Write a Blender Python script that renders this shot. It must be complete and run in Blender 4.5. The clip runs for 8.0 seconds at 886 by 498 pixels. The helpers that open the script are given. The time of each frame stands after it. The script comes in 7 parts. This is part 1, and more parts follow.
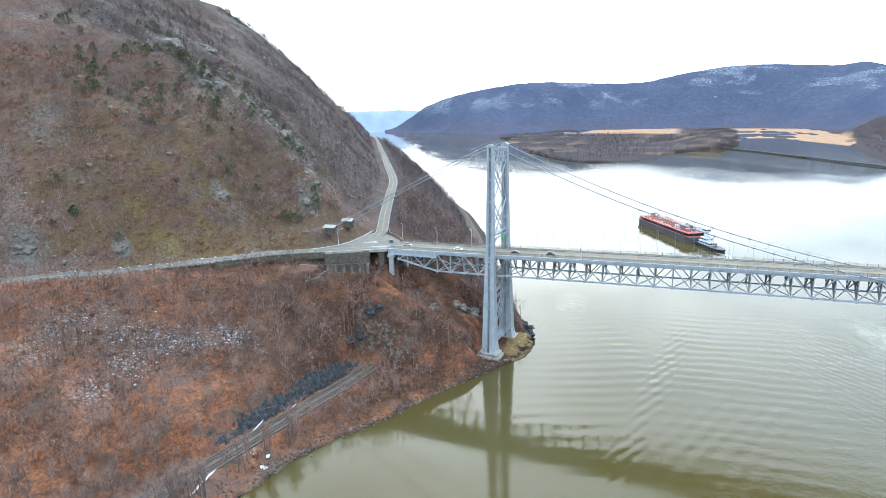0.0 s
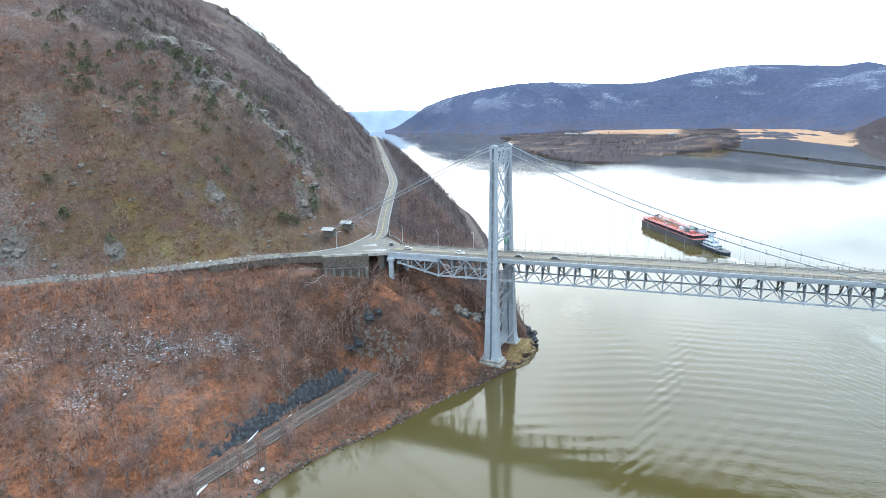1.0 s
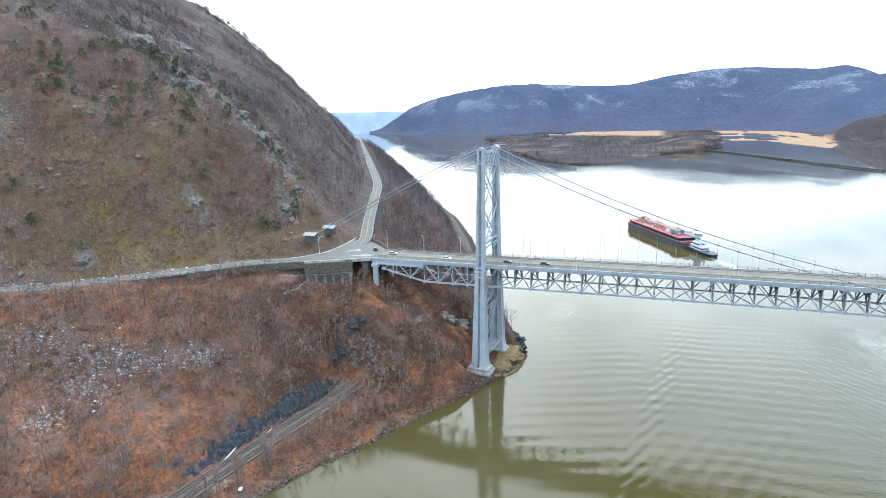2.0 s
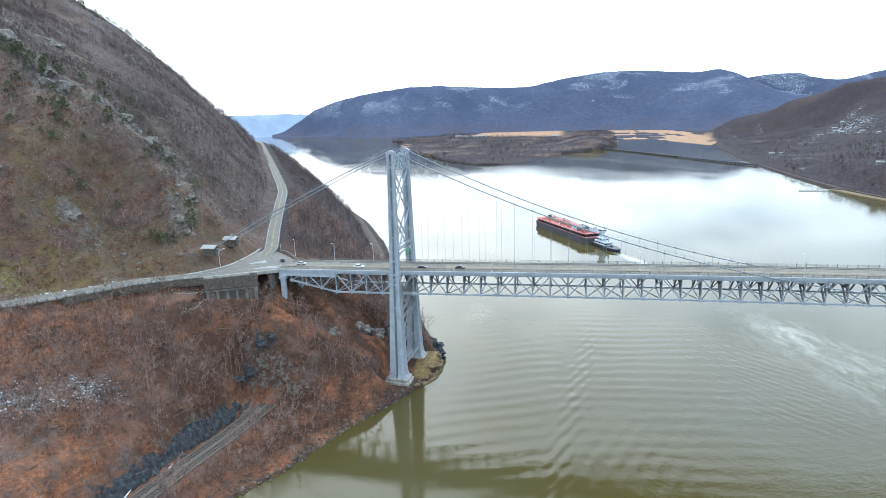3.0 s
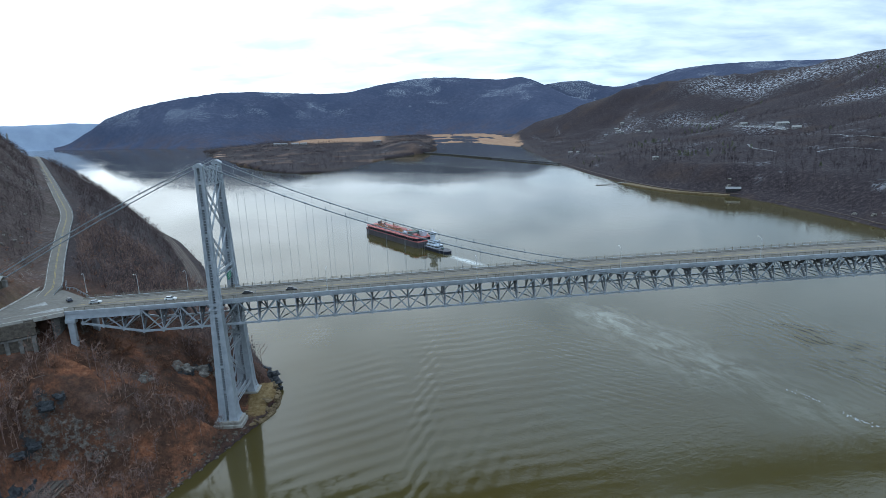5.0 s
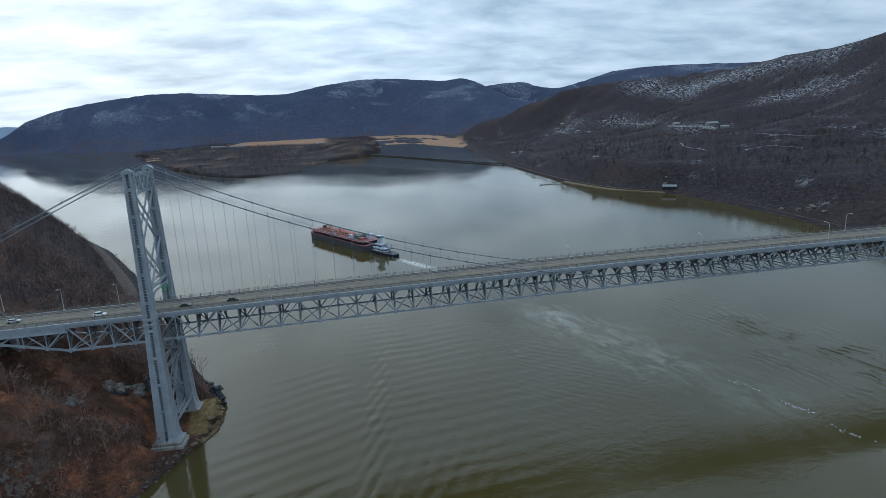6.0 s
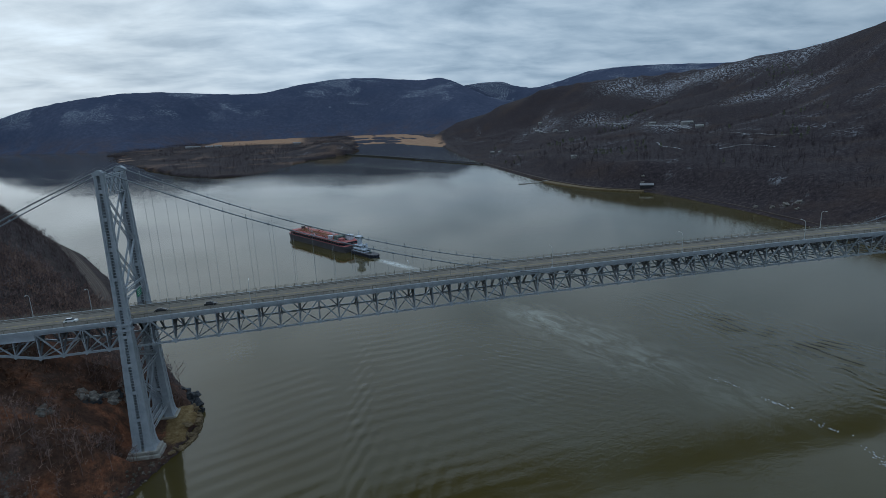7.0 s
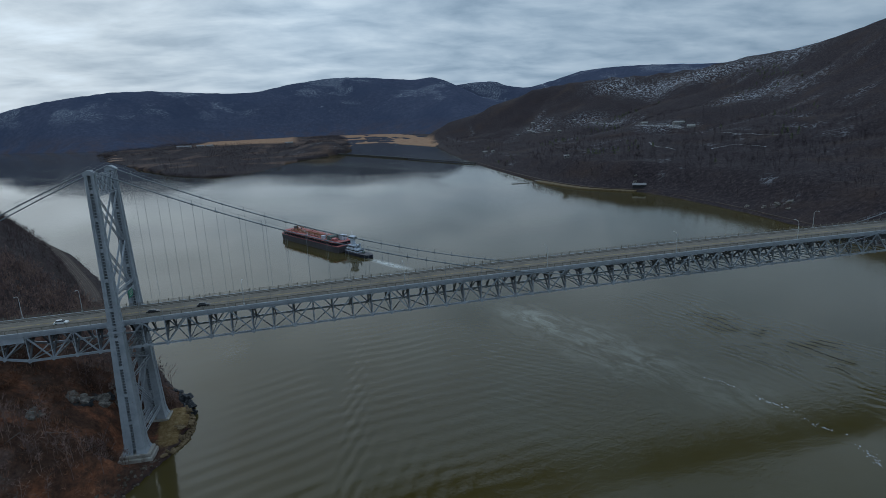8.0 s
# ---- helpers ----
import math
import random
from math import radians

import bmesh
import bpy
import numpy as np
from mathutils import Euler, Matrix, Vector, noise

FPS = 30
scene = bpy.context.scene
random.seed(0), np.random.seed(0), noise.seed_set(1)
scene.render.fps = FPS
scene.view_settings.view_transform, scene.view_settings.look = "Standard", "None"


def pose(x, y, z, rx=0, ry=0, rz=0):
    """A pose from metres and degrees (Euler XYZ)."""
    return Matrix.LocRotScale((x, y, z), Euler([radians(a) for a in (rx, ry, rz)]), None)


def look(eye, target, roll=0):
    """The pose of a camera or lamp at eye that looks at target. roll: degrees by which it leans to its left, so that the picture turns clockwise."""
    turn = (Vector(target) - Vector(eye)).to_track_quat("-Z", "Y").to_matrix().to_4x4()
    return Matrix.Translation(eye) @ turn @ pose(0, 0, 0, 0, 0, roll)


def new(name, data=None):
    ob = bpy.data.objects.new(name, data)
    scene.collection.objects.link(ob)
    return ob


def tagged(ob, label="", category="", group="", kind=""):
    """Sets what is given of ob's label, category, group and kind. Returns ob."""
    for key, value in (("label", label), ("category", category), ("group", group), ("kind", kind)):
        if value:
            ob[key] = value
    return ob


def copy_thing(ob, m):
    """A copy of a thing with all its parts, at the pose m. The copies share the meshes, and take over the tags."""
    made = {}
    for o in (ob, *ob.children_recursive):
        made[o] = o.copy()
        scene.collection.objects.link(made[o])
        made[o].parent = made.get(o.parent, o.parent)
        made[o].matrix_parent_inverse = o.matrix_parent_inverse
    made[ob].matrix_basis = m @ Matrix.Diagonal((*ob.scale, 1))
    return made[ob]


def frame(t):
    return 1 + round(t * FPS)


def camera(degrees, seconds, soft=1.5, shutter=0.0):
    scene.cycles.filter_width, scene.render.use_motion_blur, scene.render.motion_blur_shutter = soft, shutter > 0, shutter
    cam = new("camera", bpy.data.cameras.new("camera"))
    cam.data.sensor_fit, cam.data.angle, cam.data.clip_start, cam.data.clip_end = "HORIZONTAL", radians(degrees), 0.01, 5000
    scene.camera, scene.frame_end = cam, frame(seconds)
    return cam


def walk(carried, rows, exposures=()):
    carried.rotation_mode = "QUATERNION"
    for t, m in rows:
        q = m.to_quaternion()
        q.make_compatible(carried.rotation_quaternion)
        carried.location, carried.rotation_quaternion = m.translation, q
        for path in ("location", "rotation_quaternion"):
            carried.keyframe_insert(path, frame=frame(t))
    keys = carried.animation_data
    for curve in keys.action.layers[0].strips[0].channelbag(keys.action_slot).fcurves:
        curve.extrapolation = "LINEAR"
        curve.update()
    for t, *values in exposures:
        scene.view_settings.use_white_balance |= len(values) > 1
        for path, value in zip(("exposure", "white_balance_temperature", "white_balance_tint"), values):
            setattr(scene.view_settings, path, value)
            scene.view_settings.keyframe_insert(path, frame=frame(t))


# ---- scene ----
cam = camera(75.6, 8.0, 0.6)
PATH = [
    (0, (84.266, -268.618, 122.214), (83.506, -266.825, 121.756), -1.5),
    (0.5, (82.406, -264.984, 122.211), (81.647, -263.191, 121.754), -1.4),
    (1, (80.558, -261.309, 122.207), (79.798, -259.516, 121.749), -1.4),
    (2.5, (75.244, -249.92, 122.209), (74.639, -248.068, 121.755), -1.4),
    (3, (73.673, -245.895, 122.203), (73.256, -243.993, 121.747), -1.7),
    (3.5, (72.431, -241.786, 122.196), (72.208, -239.852, 121.74), -1.9),
    (4, (71.588, -237.905, 122.197), (71.514, -235.959, 121.74), -2.0),
    (4.5, (71.105, -234.555, 122.207), (71.155, -232.609, 121.75), -2.2),
    (6, (70.346, -226.82, 122.258), (70.701, -224.906, 121.797), -2.6),
    (6.5, (69.963, -225.165, 122.259), (70.362, -223.261, 121.794), -2.6),
    (7, (69.561, -224.154, 122.262), (69.987, -222.256, 121.796), -2.6),
    (7.5, (69.212, -223.465, 122.265), (69.653, -221.571, 121.797), -2.6),
    (8, (68.862, -222.87, 122.27), (69.313, -220.979, 121.802), -2.5),
]
EXPOSURES = [(0, 0.78, 6200, 10), (1.2, 0.78, 6200, 10), (2.5, 0.68, 6150, 10), (3.5, 0.31, 6050, 10), (4.5, -0.25, 5840, 9), (6.0, -1.11, 5800, 8), (7.0, -1.6, 5780, 8), (8.0, -1.7, 5780, 8)]
walk(cam, [(t, look(e, g, r)) for t, e, g, r in PATH], EXPOSURES)

# ---------------------------------------------------------------- world and light
SUN_AZ, SUN_EL = radians(-27), radians(22)          # azimuth from +y towards +x
SUN_DIR = Vector((math.sin(SUN_AZ) * math.cos(SUN_EL), math.cos(SUN_AZ) * math.cos(SUN_EL), math.sin(SUN_EL)))


def nt(tree, kind, **inputs):
    n = tree.nodes.new(kind)
    for k, v in inputs.items():
        key = k.replace("_", " ")
        if key in n.inputs:
            n.inputs[key].default_value = v
    return n


def make_world():
    w = bpy.data.worlds.new("overcast_sky")
    scene.world = w
    w.use_nodes = True
    t = w.node_tree
    t.nodes.clear()
    lk = t.links.new
    out = t.nodes.new("ShaderNodeOutputWorld")
    bg = t.nodes.new("ShaderNodeBackground")
    bg.inputs["Strength"].default_value = 0.10
    sky = t.nodes.new("ShaderNodeTexSky")
    sky.sky_type = "NISHITA"
    sky.sun_disc = False
    sky.sun_elevation = SUN_EL
    sky.sun_rotation = SUN_AZ % (2 * math.pi)
    sky.air_density, sky.dust_density = 1.2, 2.0
    co = t.nodes.new("ShaderNodeTexCoord")
    sep = t.nodes.new("ShaderNodeSeparateXYZ")
    lk(co.outputs["Generated"], sep.inputs[0])

    def math_(op, a, b=None, c=None, clamp=False):
        n = t.nodes.new("ShaderNodeMath")
        n.operation, n.use_clamp = op, clamp
        for i, v in enumerate((a, b, c)):
            if v is None:
                continue
            if isinstance(v, (int, float)):
                n.inputs[i].default_value = v
            else:
                lk(v, n.inputs[i])
        return n.outputs[0]

    # a flat layer of cloud: the direction is met with a plane overhead
    zz = math_("ADD", math_("MAXIMUM", sep.outputs[2], 0.0), 0.20)
    u, v = math_("DIVIDE", sep.outputs[0], zz), math_("DIVIDE", sep.outputs[1], zz)
    comb = t.nodes.new("ShaderNodeCombineXYZ")
    lk(u, comb.inputs[0]), lk(v, comb.inputs[1])
    mp = t.nodes.new("ShaderNodeMapping")
    mp.inputs["Rotation"].default_value = (0, 0, radians(14))
    mp.inputs["Scale"].default_value = (0.7, 1.0, 1)
    lk(comb.outputs[0], mp.inputs["Vector"])
    big = nt(t, "ShaderNodeTexNoise", Scale=3.2, Detail=7.0, Roughness=0.56, Distortion=0.25)
    lk(mp.outputs[0], big.inputs["Vector"])
    ramp = t.nodes.new("ShaderNodeMapRange")
    ramp.inputs["From Min"].default_value, ramp.inputs["From Max"].default_value = 0.30, 0.72
    ramp.inputs["To Min"].default_value, ramp.inputs["To Max"].default_value = 0.0, 1.0
    lk(big.outputs[0], ramp.inputs["Value"])
    # thin cloud glows round the hidden sun
    dot = t.nodes.new("ShaderNodeVectorMath")
    dot.operation = "DOT_PRODUCT"
    lk(co.outputs["Generated"], dot.inputs[0])
    dot.inputs[1].default_value = SUN_DIR
    d = math_("MAXIMUM", dot.outputs["Value"], 0.0)
    glow = math_("POWER", d, 7.0)
    core = math_("POWER", d, 40.0)
    # dimmer away from the sun: unseen sky lowered to darken faces towards the camera
    lum = math_("MULTIPLY_ADD", math_("MULTIPLY_ADD", dot.outputs["Value"], 0.5, 0.5), 5.2, 5.1)
    lum = math_("MULTIPLY_ADD", glow, 3.6, lum)
    # a thinner place in the cloud over the river
    thin = t.nodes.new("ShaderNodeVectorMath")
    thin.operation = "DOT_PRODUCT"
    lk(co.outputs["Generated"], thin.inputs[0])
    thin.inputs[1].default_value = Vector((math.sin(radians(1)) * math.cos(radians(12)), math.cos(radians(1)) * math.cos(radians(12)), math.sin(radians(12))))
    lum = math_("MULTIPLY_ADD", math_("POWER", math_("MAXIMUM", thin.outputs["Value"], 0.0), 110.0), 1.3, lum)
    lum = math_("MULTIPLY_ADD", core, 3.0, lum)
    mod = math_("MULTIPLY_ADD", ramp.outputs[0], 0.54, 0.80)
    # an overcast sky is brightest overhead
    lum = math_("MULTIPLY", lum, math_("MULTIPLY_ADD", math_("MULTIPLY_ADD", sep.outputs[2], 4.0, -0.84, clamp=True), 0.32, 1.0))
    lum = math_("MULTIPLY", lum, mod)
    tint = t.nodes.new("ShaderNodeMix")
    tint.data_type = "RGBA"
    tint.inputs["A"].default_value = (0.71, 0.93, 1.13, 1)
    tint.inputs["B"].default_value = (0.91, 1.0, 1.04, 1)
    lk(math_("MULTIPLY_ADD", glow, 0.9, math_("MULTIPLY", ramp.outputs[0], 0.75), clamp=True), tint.inputs["Factor"])
    cl = t.nodes.new("ShaderNodeVectorMath")
    cl.operation = "SCALE"
    lk(tint.outputs["Result"], cl.inputs[0]), lk(lum, cl.inputs["Scale"])
    mix = t.nodes.new("ShaderNodeMix")
    mix.data_type = "RGBA"
    mix.inputs["Factor"].default_value = 0.96
    lk(sky.outputs[0], mix.inputs["A"]), lk(cl.outputs[0], mix.inputs["B"])
    lk(mix.outputs["Result"], bg.inputs["Color"])
    lk(bg.outputs[0], out.inputs["Surface"])
    bg.inputs["Strength"].default_value = 0.15


make_world()
sun = new("sun", bpy.data.lights.new("sun", "SUN"))
sun.data.energy, sun.data.angle, sun.data.color = 0.3, radians(110), (1.0, 0.96, 0.9)
sun.matrix_world = look((0, 0, 300), Vector((0, 0, 300)) - SUN_DIR)

# ---------------------------------------------------------------- materials
def material(name, stops, scale=1.0, detail=5.0, rough=0.85, metal=0.0, bump=0.3, bump_scale=None, dist=0.1,
             stain=None, stain_scale=0.2, stain_cut=(0.55, 0.7), island=0.0, spec=0.3, upright=1.0):
    """Two scales of variation over a colour ramp, with relief; stain lays a second colour in patches."""
    m = bpy.data.materials.new(name)
    m.use_nodes = True
    t = m.node_tree
    lk = t.links.new
    b = t.nodes["Principled BSDF"]
    b.inputs["Roughness"].default_value, b.inputs["Metallic"].default_value = rough, metal
    b.inputs["Specular IOR Level"].default_value = spec
    geo = t.nodes.new("ShaderNodeNewGeometry")
    mp = t.nodes.new("ShaderNodeMapping")
    mp.inputs["Scale"].default_value = (1, 1, upright)
    lk(geo.outputs["Position"], mp.inputs["Vector"])
    n1 = nt(t, "ShaderNodeTexNoise", Scale=scale, Detail=detail, Roughness=0.62)
    lk(mp.outputs[0], n1.inputs["Vector"])
    r = t.nodes.new("ShaderNodeValToRGB")
    e = r.color_ramp.elements
    while len(e) < len(stops):
        e.new(0.5)
    for i, (p, c) in enumerate(stops):
        e[i].position, e[i].color = p, (*c, 1)
    lk(n1.outputs[0], r.inputs["Fac"])
    col = r.outputs["Color"]
    if stain:
        n2 = nt(t, "ShaderNodeTexNoise", Scale=stain_scale, Detail=6.0, Roughness=0.6)
        lk(geo.outputs["Position"], n2.inputs["Vector"])
        mr = t.nodes.new("ShaderNodeMapRange")
        mr.inputs["From Min"].default_value, mr.inputs["From Max"].default_value = stain_cut
        lk(n2.outputs[0], mr.inputs["Value"])
        mx = t.nodes.new("ShaderNodeMix")
        mx.data_type = "RGBA"
        lk(mr.outputs[0], mx.inputs["Factor"]), lk(col, mx.inputs["A"])
        mx.inputs["B"].default_value = (*stain, 1)
        col = mx.outputs["Result"]
    if island:
        info = t.nodes.new("ShaderNodeObjectInfo")
        add = t.nodes.new("ShaderNodeMath")
        add.operation = "ADD"
        lk(geo.outputs["Random Per Island"], add.inputs[0]), lk(info.outputs["Random"], add.inputs[1])
        mr = t.nodes.new("ShaderNodeMapRange")
        mr.inputs["From Max"].default_value = 2.0
        mr.inputs["To Min"].default_value, mr.inputs["To Max"].default_value = 1 - island, 1 + island
        lk(add.outputs[0], mr.inputs["Value"])
        hv = t.nodes.new("ShaderNodeHueSaturation")
        lk(mr.outputs[0], hv.inputs["Value"]), lk(col, hv.inputs["Color"])
        col = hv.outputs["Color"]
    lk(col, b.inputs["Base Color"])
    if bump:
        nb = nt(t, "ShaderNodeTexNoise", Scale=bump_scale or scale * 3, Detail=6.0, Roughness=0.65)
        lk(mp.outputs[0], nb.inputs["Vector"])
        bp = t.nodes.new("ShaderNodeBump")
        bp.inputs["Strength"].default_value, bp.inputs["Distance"].default_value = bump, dist
        lk(nb.outputs[0], bp.inputs["Height"]), lk(bp.outputs[0], b.inputs["Normal"])
    return m


STEEL = material("grey_blue_steel_paint", [(0.3, (0.31, 0.345, 0.385)), (0.7, (0.44, 0.475, 0.515))], scale=0.35, rough=0.55,
                 bump=0.08, bump_scale=6, dist=0.02, stain=(0.25, 0.22, 0.19), stain_scale=0.9, stain_cut=(0.64, 0.8), island=0.1)
# Darker copy of the steel: shade is put into its colour, with rust patches.
SHADE_STEEL = material("shade_dark_steel_with_rust", [(0.3, (0.110, 0.120, 0.134)), (0.7, (0.205, 0.220, 0.240))], scale=0.5, rough=0.7, bump=0.1, stain=(0.10, 0.065, 0.045), stain_scale=0.6, stain_cut=(0.55, 0.75))
CABLE = material("wrapped_cable_paint", [(0.3, (0.20, 0.23, 0.255)), (0.7, (0.29, 0.32, 0.35))], scale=1.5, rough=0.5, bump=0.1)
ASPHALT = material("worn_asphalt", [(0.3, (0.135, 0.122, 0.105)), (0.7, (0.215, 0.197, 0.17))], scale=0.5, rough=0.9, bump=0.2,
                   bump_scale=20, dist=0.01, stain=(0.13, 0.125, 0.12), stain_scale=0.12, stain_cut=(0.5, 0.75))
CONCRETE = material("weathered_concrete", [(0.25, (0.30, 0.28, 0.25)), (0.75, (0.48, 0.46, 0.42))], scale=0.6, bump=0.3, bump_scale=5,
                    dist=0.05, stain=(0.2, 0.18, 0.15), stain_scale=0.25)
STONE = material("grey_field_stone", [(0.25, (0.066, 0.056, 0.047)), (0.75, (0.175, 0.150, 0.122))], scale=0.9, bump=0.6, bump_scale=2.5,
                 dist=0.2, island=0.25)
WHITE = material("white_road_paint", [(0.3, (0.40, 0.40, 0.385)), (0.7, (0.60, 0.60, 0.58))], scale=2.0, bump=0)
DECKTAN = material("worn_tan_concrete_deck", [(0.3, (0.165, 0.143, 0.115)), (0.7, (0.255, 0.225, 0.185))], scale=0.4, detail=8, rough=0.9, bump=0.2, bump_scale=20, dist=0.01, stain=(0.11, 0.10, 0.088), stain_scale=0.15, stain_cut=(0.52, 0.72))
WORNWHITE = material("worn_white_road_paint", [(0.35, (0.19, 0.185, 0.17)), (0.55, (0.33, 0.33, 0.315)), (0.75, (0.45, 0.45, 0.435))], scale=0.9, detail=8, bump=0)
YELLOW = material("yellow_road_paint", [(0.3, (0.38, 0.28, 0.09)), (0.7, (0.50, 0.37, 0.12))], scale=2.0, bump=0)

# ---------------------------------------------------------------- the lie of the land
EYE = np.array((75.0, -245.0))
SHORE = np.array([(-75, -460), (-56, -220), (-45, -143), (-41, -119), (-34, -100), (-23, -82), (-16, -65), (-8, -45), (2, -26), (7.5, -14), (10.5, -9), (10, -4), (12, 0), (11, 5),
                  (14.5, 9), (15, 14), (11.5, 17), (12, 22), (9.5, 26), (10, 34), (4, 38), (1, 46), (-20, 90), (-45, 150), (-74, 218), (-105, 290), (-159, 395), (-222, 490), (-337, 690),
                  (-430, 830), (-560, 930), (-900, 1060), (-1900, 1300), (-4700, 1900)], float)
RAIL_N = np.array([(-110, -460), (-78, -220), (-66.4, -157.5), (-62.5, -140), (-59.2, -118), (-55.2, -91.4), (-51.5, -71.3), (-48.6, -48.5), (-46, -30)], float)
RAIL_S = np.array([(-62, 140), (-74.4, 185), (-86, 219), (-115, 282), (-172, 395), (-236, 497), (-352, 698), (-448, 822), (-570, 916)], float)
# road along the foot of the mountain: x, y, z
BENCH = np.array([(-420, -330, 47), (-201, -115, 53), (-176, -98, 53.3), (-150, -74, 53.6), (-127, -52, 54), (-113, -36, 54), (-93, -22, 54),
                  (-74, -6, 54), (-74, 10, 54), (-81, 28, 54.7), (-97, 62, 59), (-122.5, 118, 64), (-151, 178, 67), (-205, 270, 71),
                  (-290, 414, 75), (-456, 693, 82), (-500, 765, 83), (-590, 840, 80), (-900, 940, 60), (-1900, 1150, 40), (-4700, 1700, 30)], float)
RIDGE = np.array([(-430, -460, 200), (-440, -200, 262), (-470, 60, 290), (-488, 360, 268), (-479, 434, 233), (-461, 521, 166), (-455, 587, 131),
                  (-470, 650, 108), (-540, 720, 100), (-660, 790, 95), (-950, 850, 80), (-1900, 1000, 60), (-4700, 1400, 40)], float)
BANK_R = np.array([(640, -460), (540, -200), (512, -80), (500, 0), (506, 60), (522, 150), (530, 230), (533, 270), (538, 334), (536, 414), (527, 490),
                   (481, 552), (457, 663), (454, 817), (462, 1068), (478, 1250), (500, 1450), (540, 1750), (610, 2100), (660, 2500), (720, 3000)], float)
IONA = np.array([(-139, 1124), (-90, 1128), (-34, 1173), (78, 1508), (188, 1665), (240, 1760), (262, 2050), (300, 2700), (330, 3650), (-520, 3650), (-830, 2700),
                 (-672, 2190), (-500, 1800), (-377, 1530), (-250, 1270)], float)
MARSH = np.array([(266, 2060), (300, 2250), (405, 2290), (475, 2040), (535, 1790), (590, 1960), (650, 2300), (700, 2870), (640, 3700), (330, 3700), (300, 2700)], float)


JUNC_PLAN = np.array([(-57.9, -8.0), (-66, -13.5), (-80, -22), (-91, -27.5), (-97, -22), (-90, -12), (-87, -2), (-86.5, 10), (-87.5, 22), (-86, 27), (-77, 26), (-72.5, 22.5), (-66, 16.5), (-57.9, 9.3)])


def line_dist(line, X, Y):
    """Distance to a polyline, which side (+ is to its left) and the value of a third column at the nearest place."""
    best = np.full(X.shape, 1e12)
    side = np.ones(X.shape)
    val = np.zeros(X.shape)
    for a, b in zip(line[:-1], line[1:]):
        d = b[:2] - a[:2]
        px, py = X - a[0], Y - a[1]
        t = np.clip((px * d[0] + py * d[1]) / (d @ d), 0, 1)
        q = (px - t * d[0]) ** 2 + (py - t * d[1]) ** 2
        hit = q < best
        best = np.where(hit, q, best)
        side = np.where(hit, np.sign(d[0] * py - d[1] * px), side)
        if len(a) > 2:
            val = np.where(hit, a[2] + t * (b[2] - a[2]), val)
    return np.sqrt(best), side, val


def inside(poly, X, Y):
    r = np.zeros(X.shape, bool)
    for (ax, ay), (bx, by) in zip(poly, np.roll(poly, -1, 0)):
        if ay == by:
            continue
        cross = ((ay > Y) != (by > Y)) & (X < (bx - ax) * (Y - ay) / (by - ay) + ax)
        r ^= cross
    return r


def smooth(a, b, v):
    t = np.clip((v - a) / (b - a), 0, 1)
    return t * t * (3 - 2 * t)


RND = np.random.RandomState(7)
PERM = RND.rand(256, 256)


def vnoise(X, Y, size):
    """Smooth value noise of about that many metres a lump, 0 to 1."""
    u, v = X / size, Y / size
    i, j = np.floor(u).astype(int), np.floor(v).astype(int)
    f, g = u - i, v - j
    f, g = f * f * (3 - 2 * f), g * g * (3 - 2 * g)
    P = lambda a, b: PERM[a % 256, b % 256]
    return (P(i, j) * (1 - f) + P(i + 1, j) * f) * (1 - g) + (P(i, j + 1) * (1 - f) + P(i + 1, j + 1) * f) * g


def fbm(X, Y, size, octaves=4):
    s, a, tot = 0, 1.0, 0
    for k in range(octaves):
        s = s + a * vnoise(X + 37.7 * k, Y - 91.3 * k, size / 2 ** k)
        tot += a
        a *= 0.5
    return s / tot


def polar(X, Y):
    dx, dy = X - EYE[0], Y - EYE[1]
    return np.degrees(np.arctan2(dx, dy)), np.hypot(dx, dy)


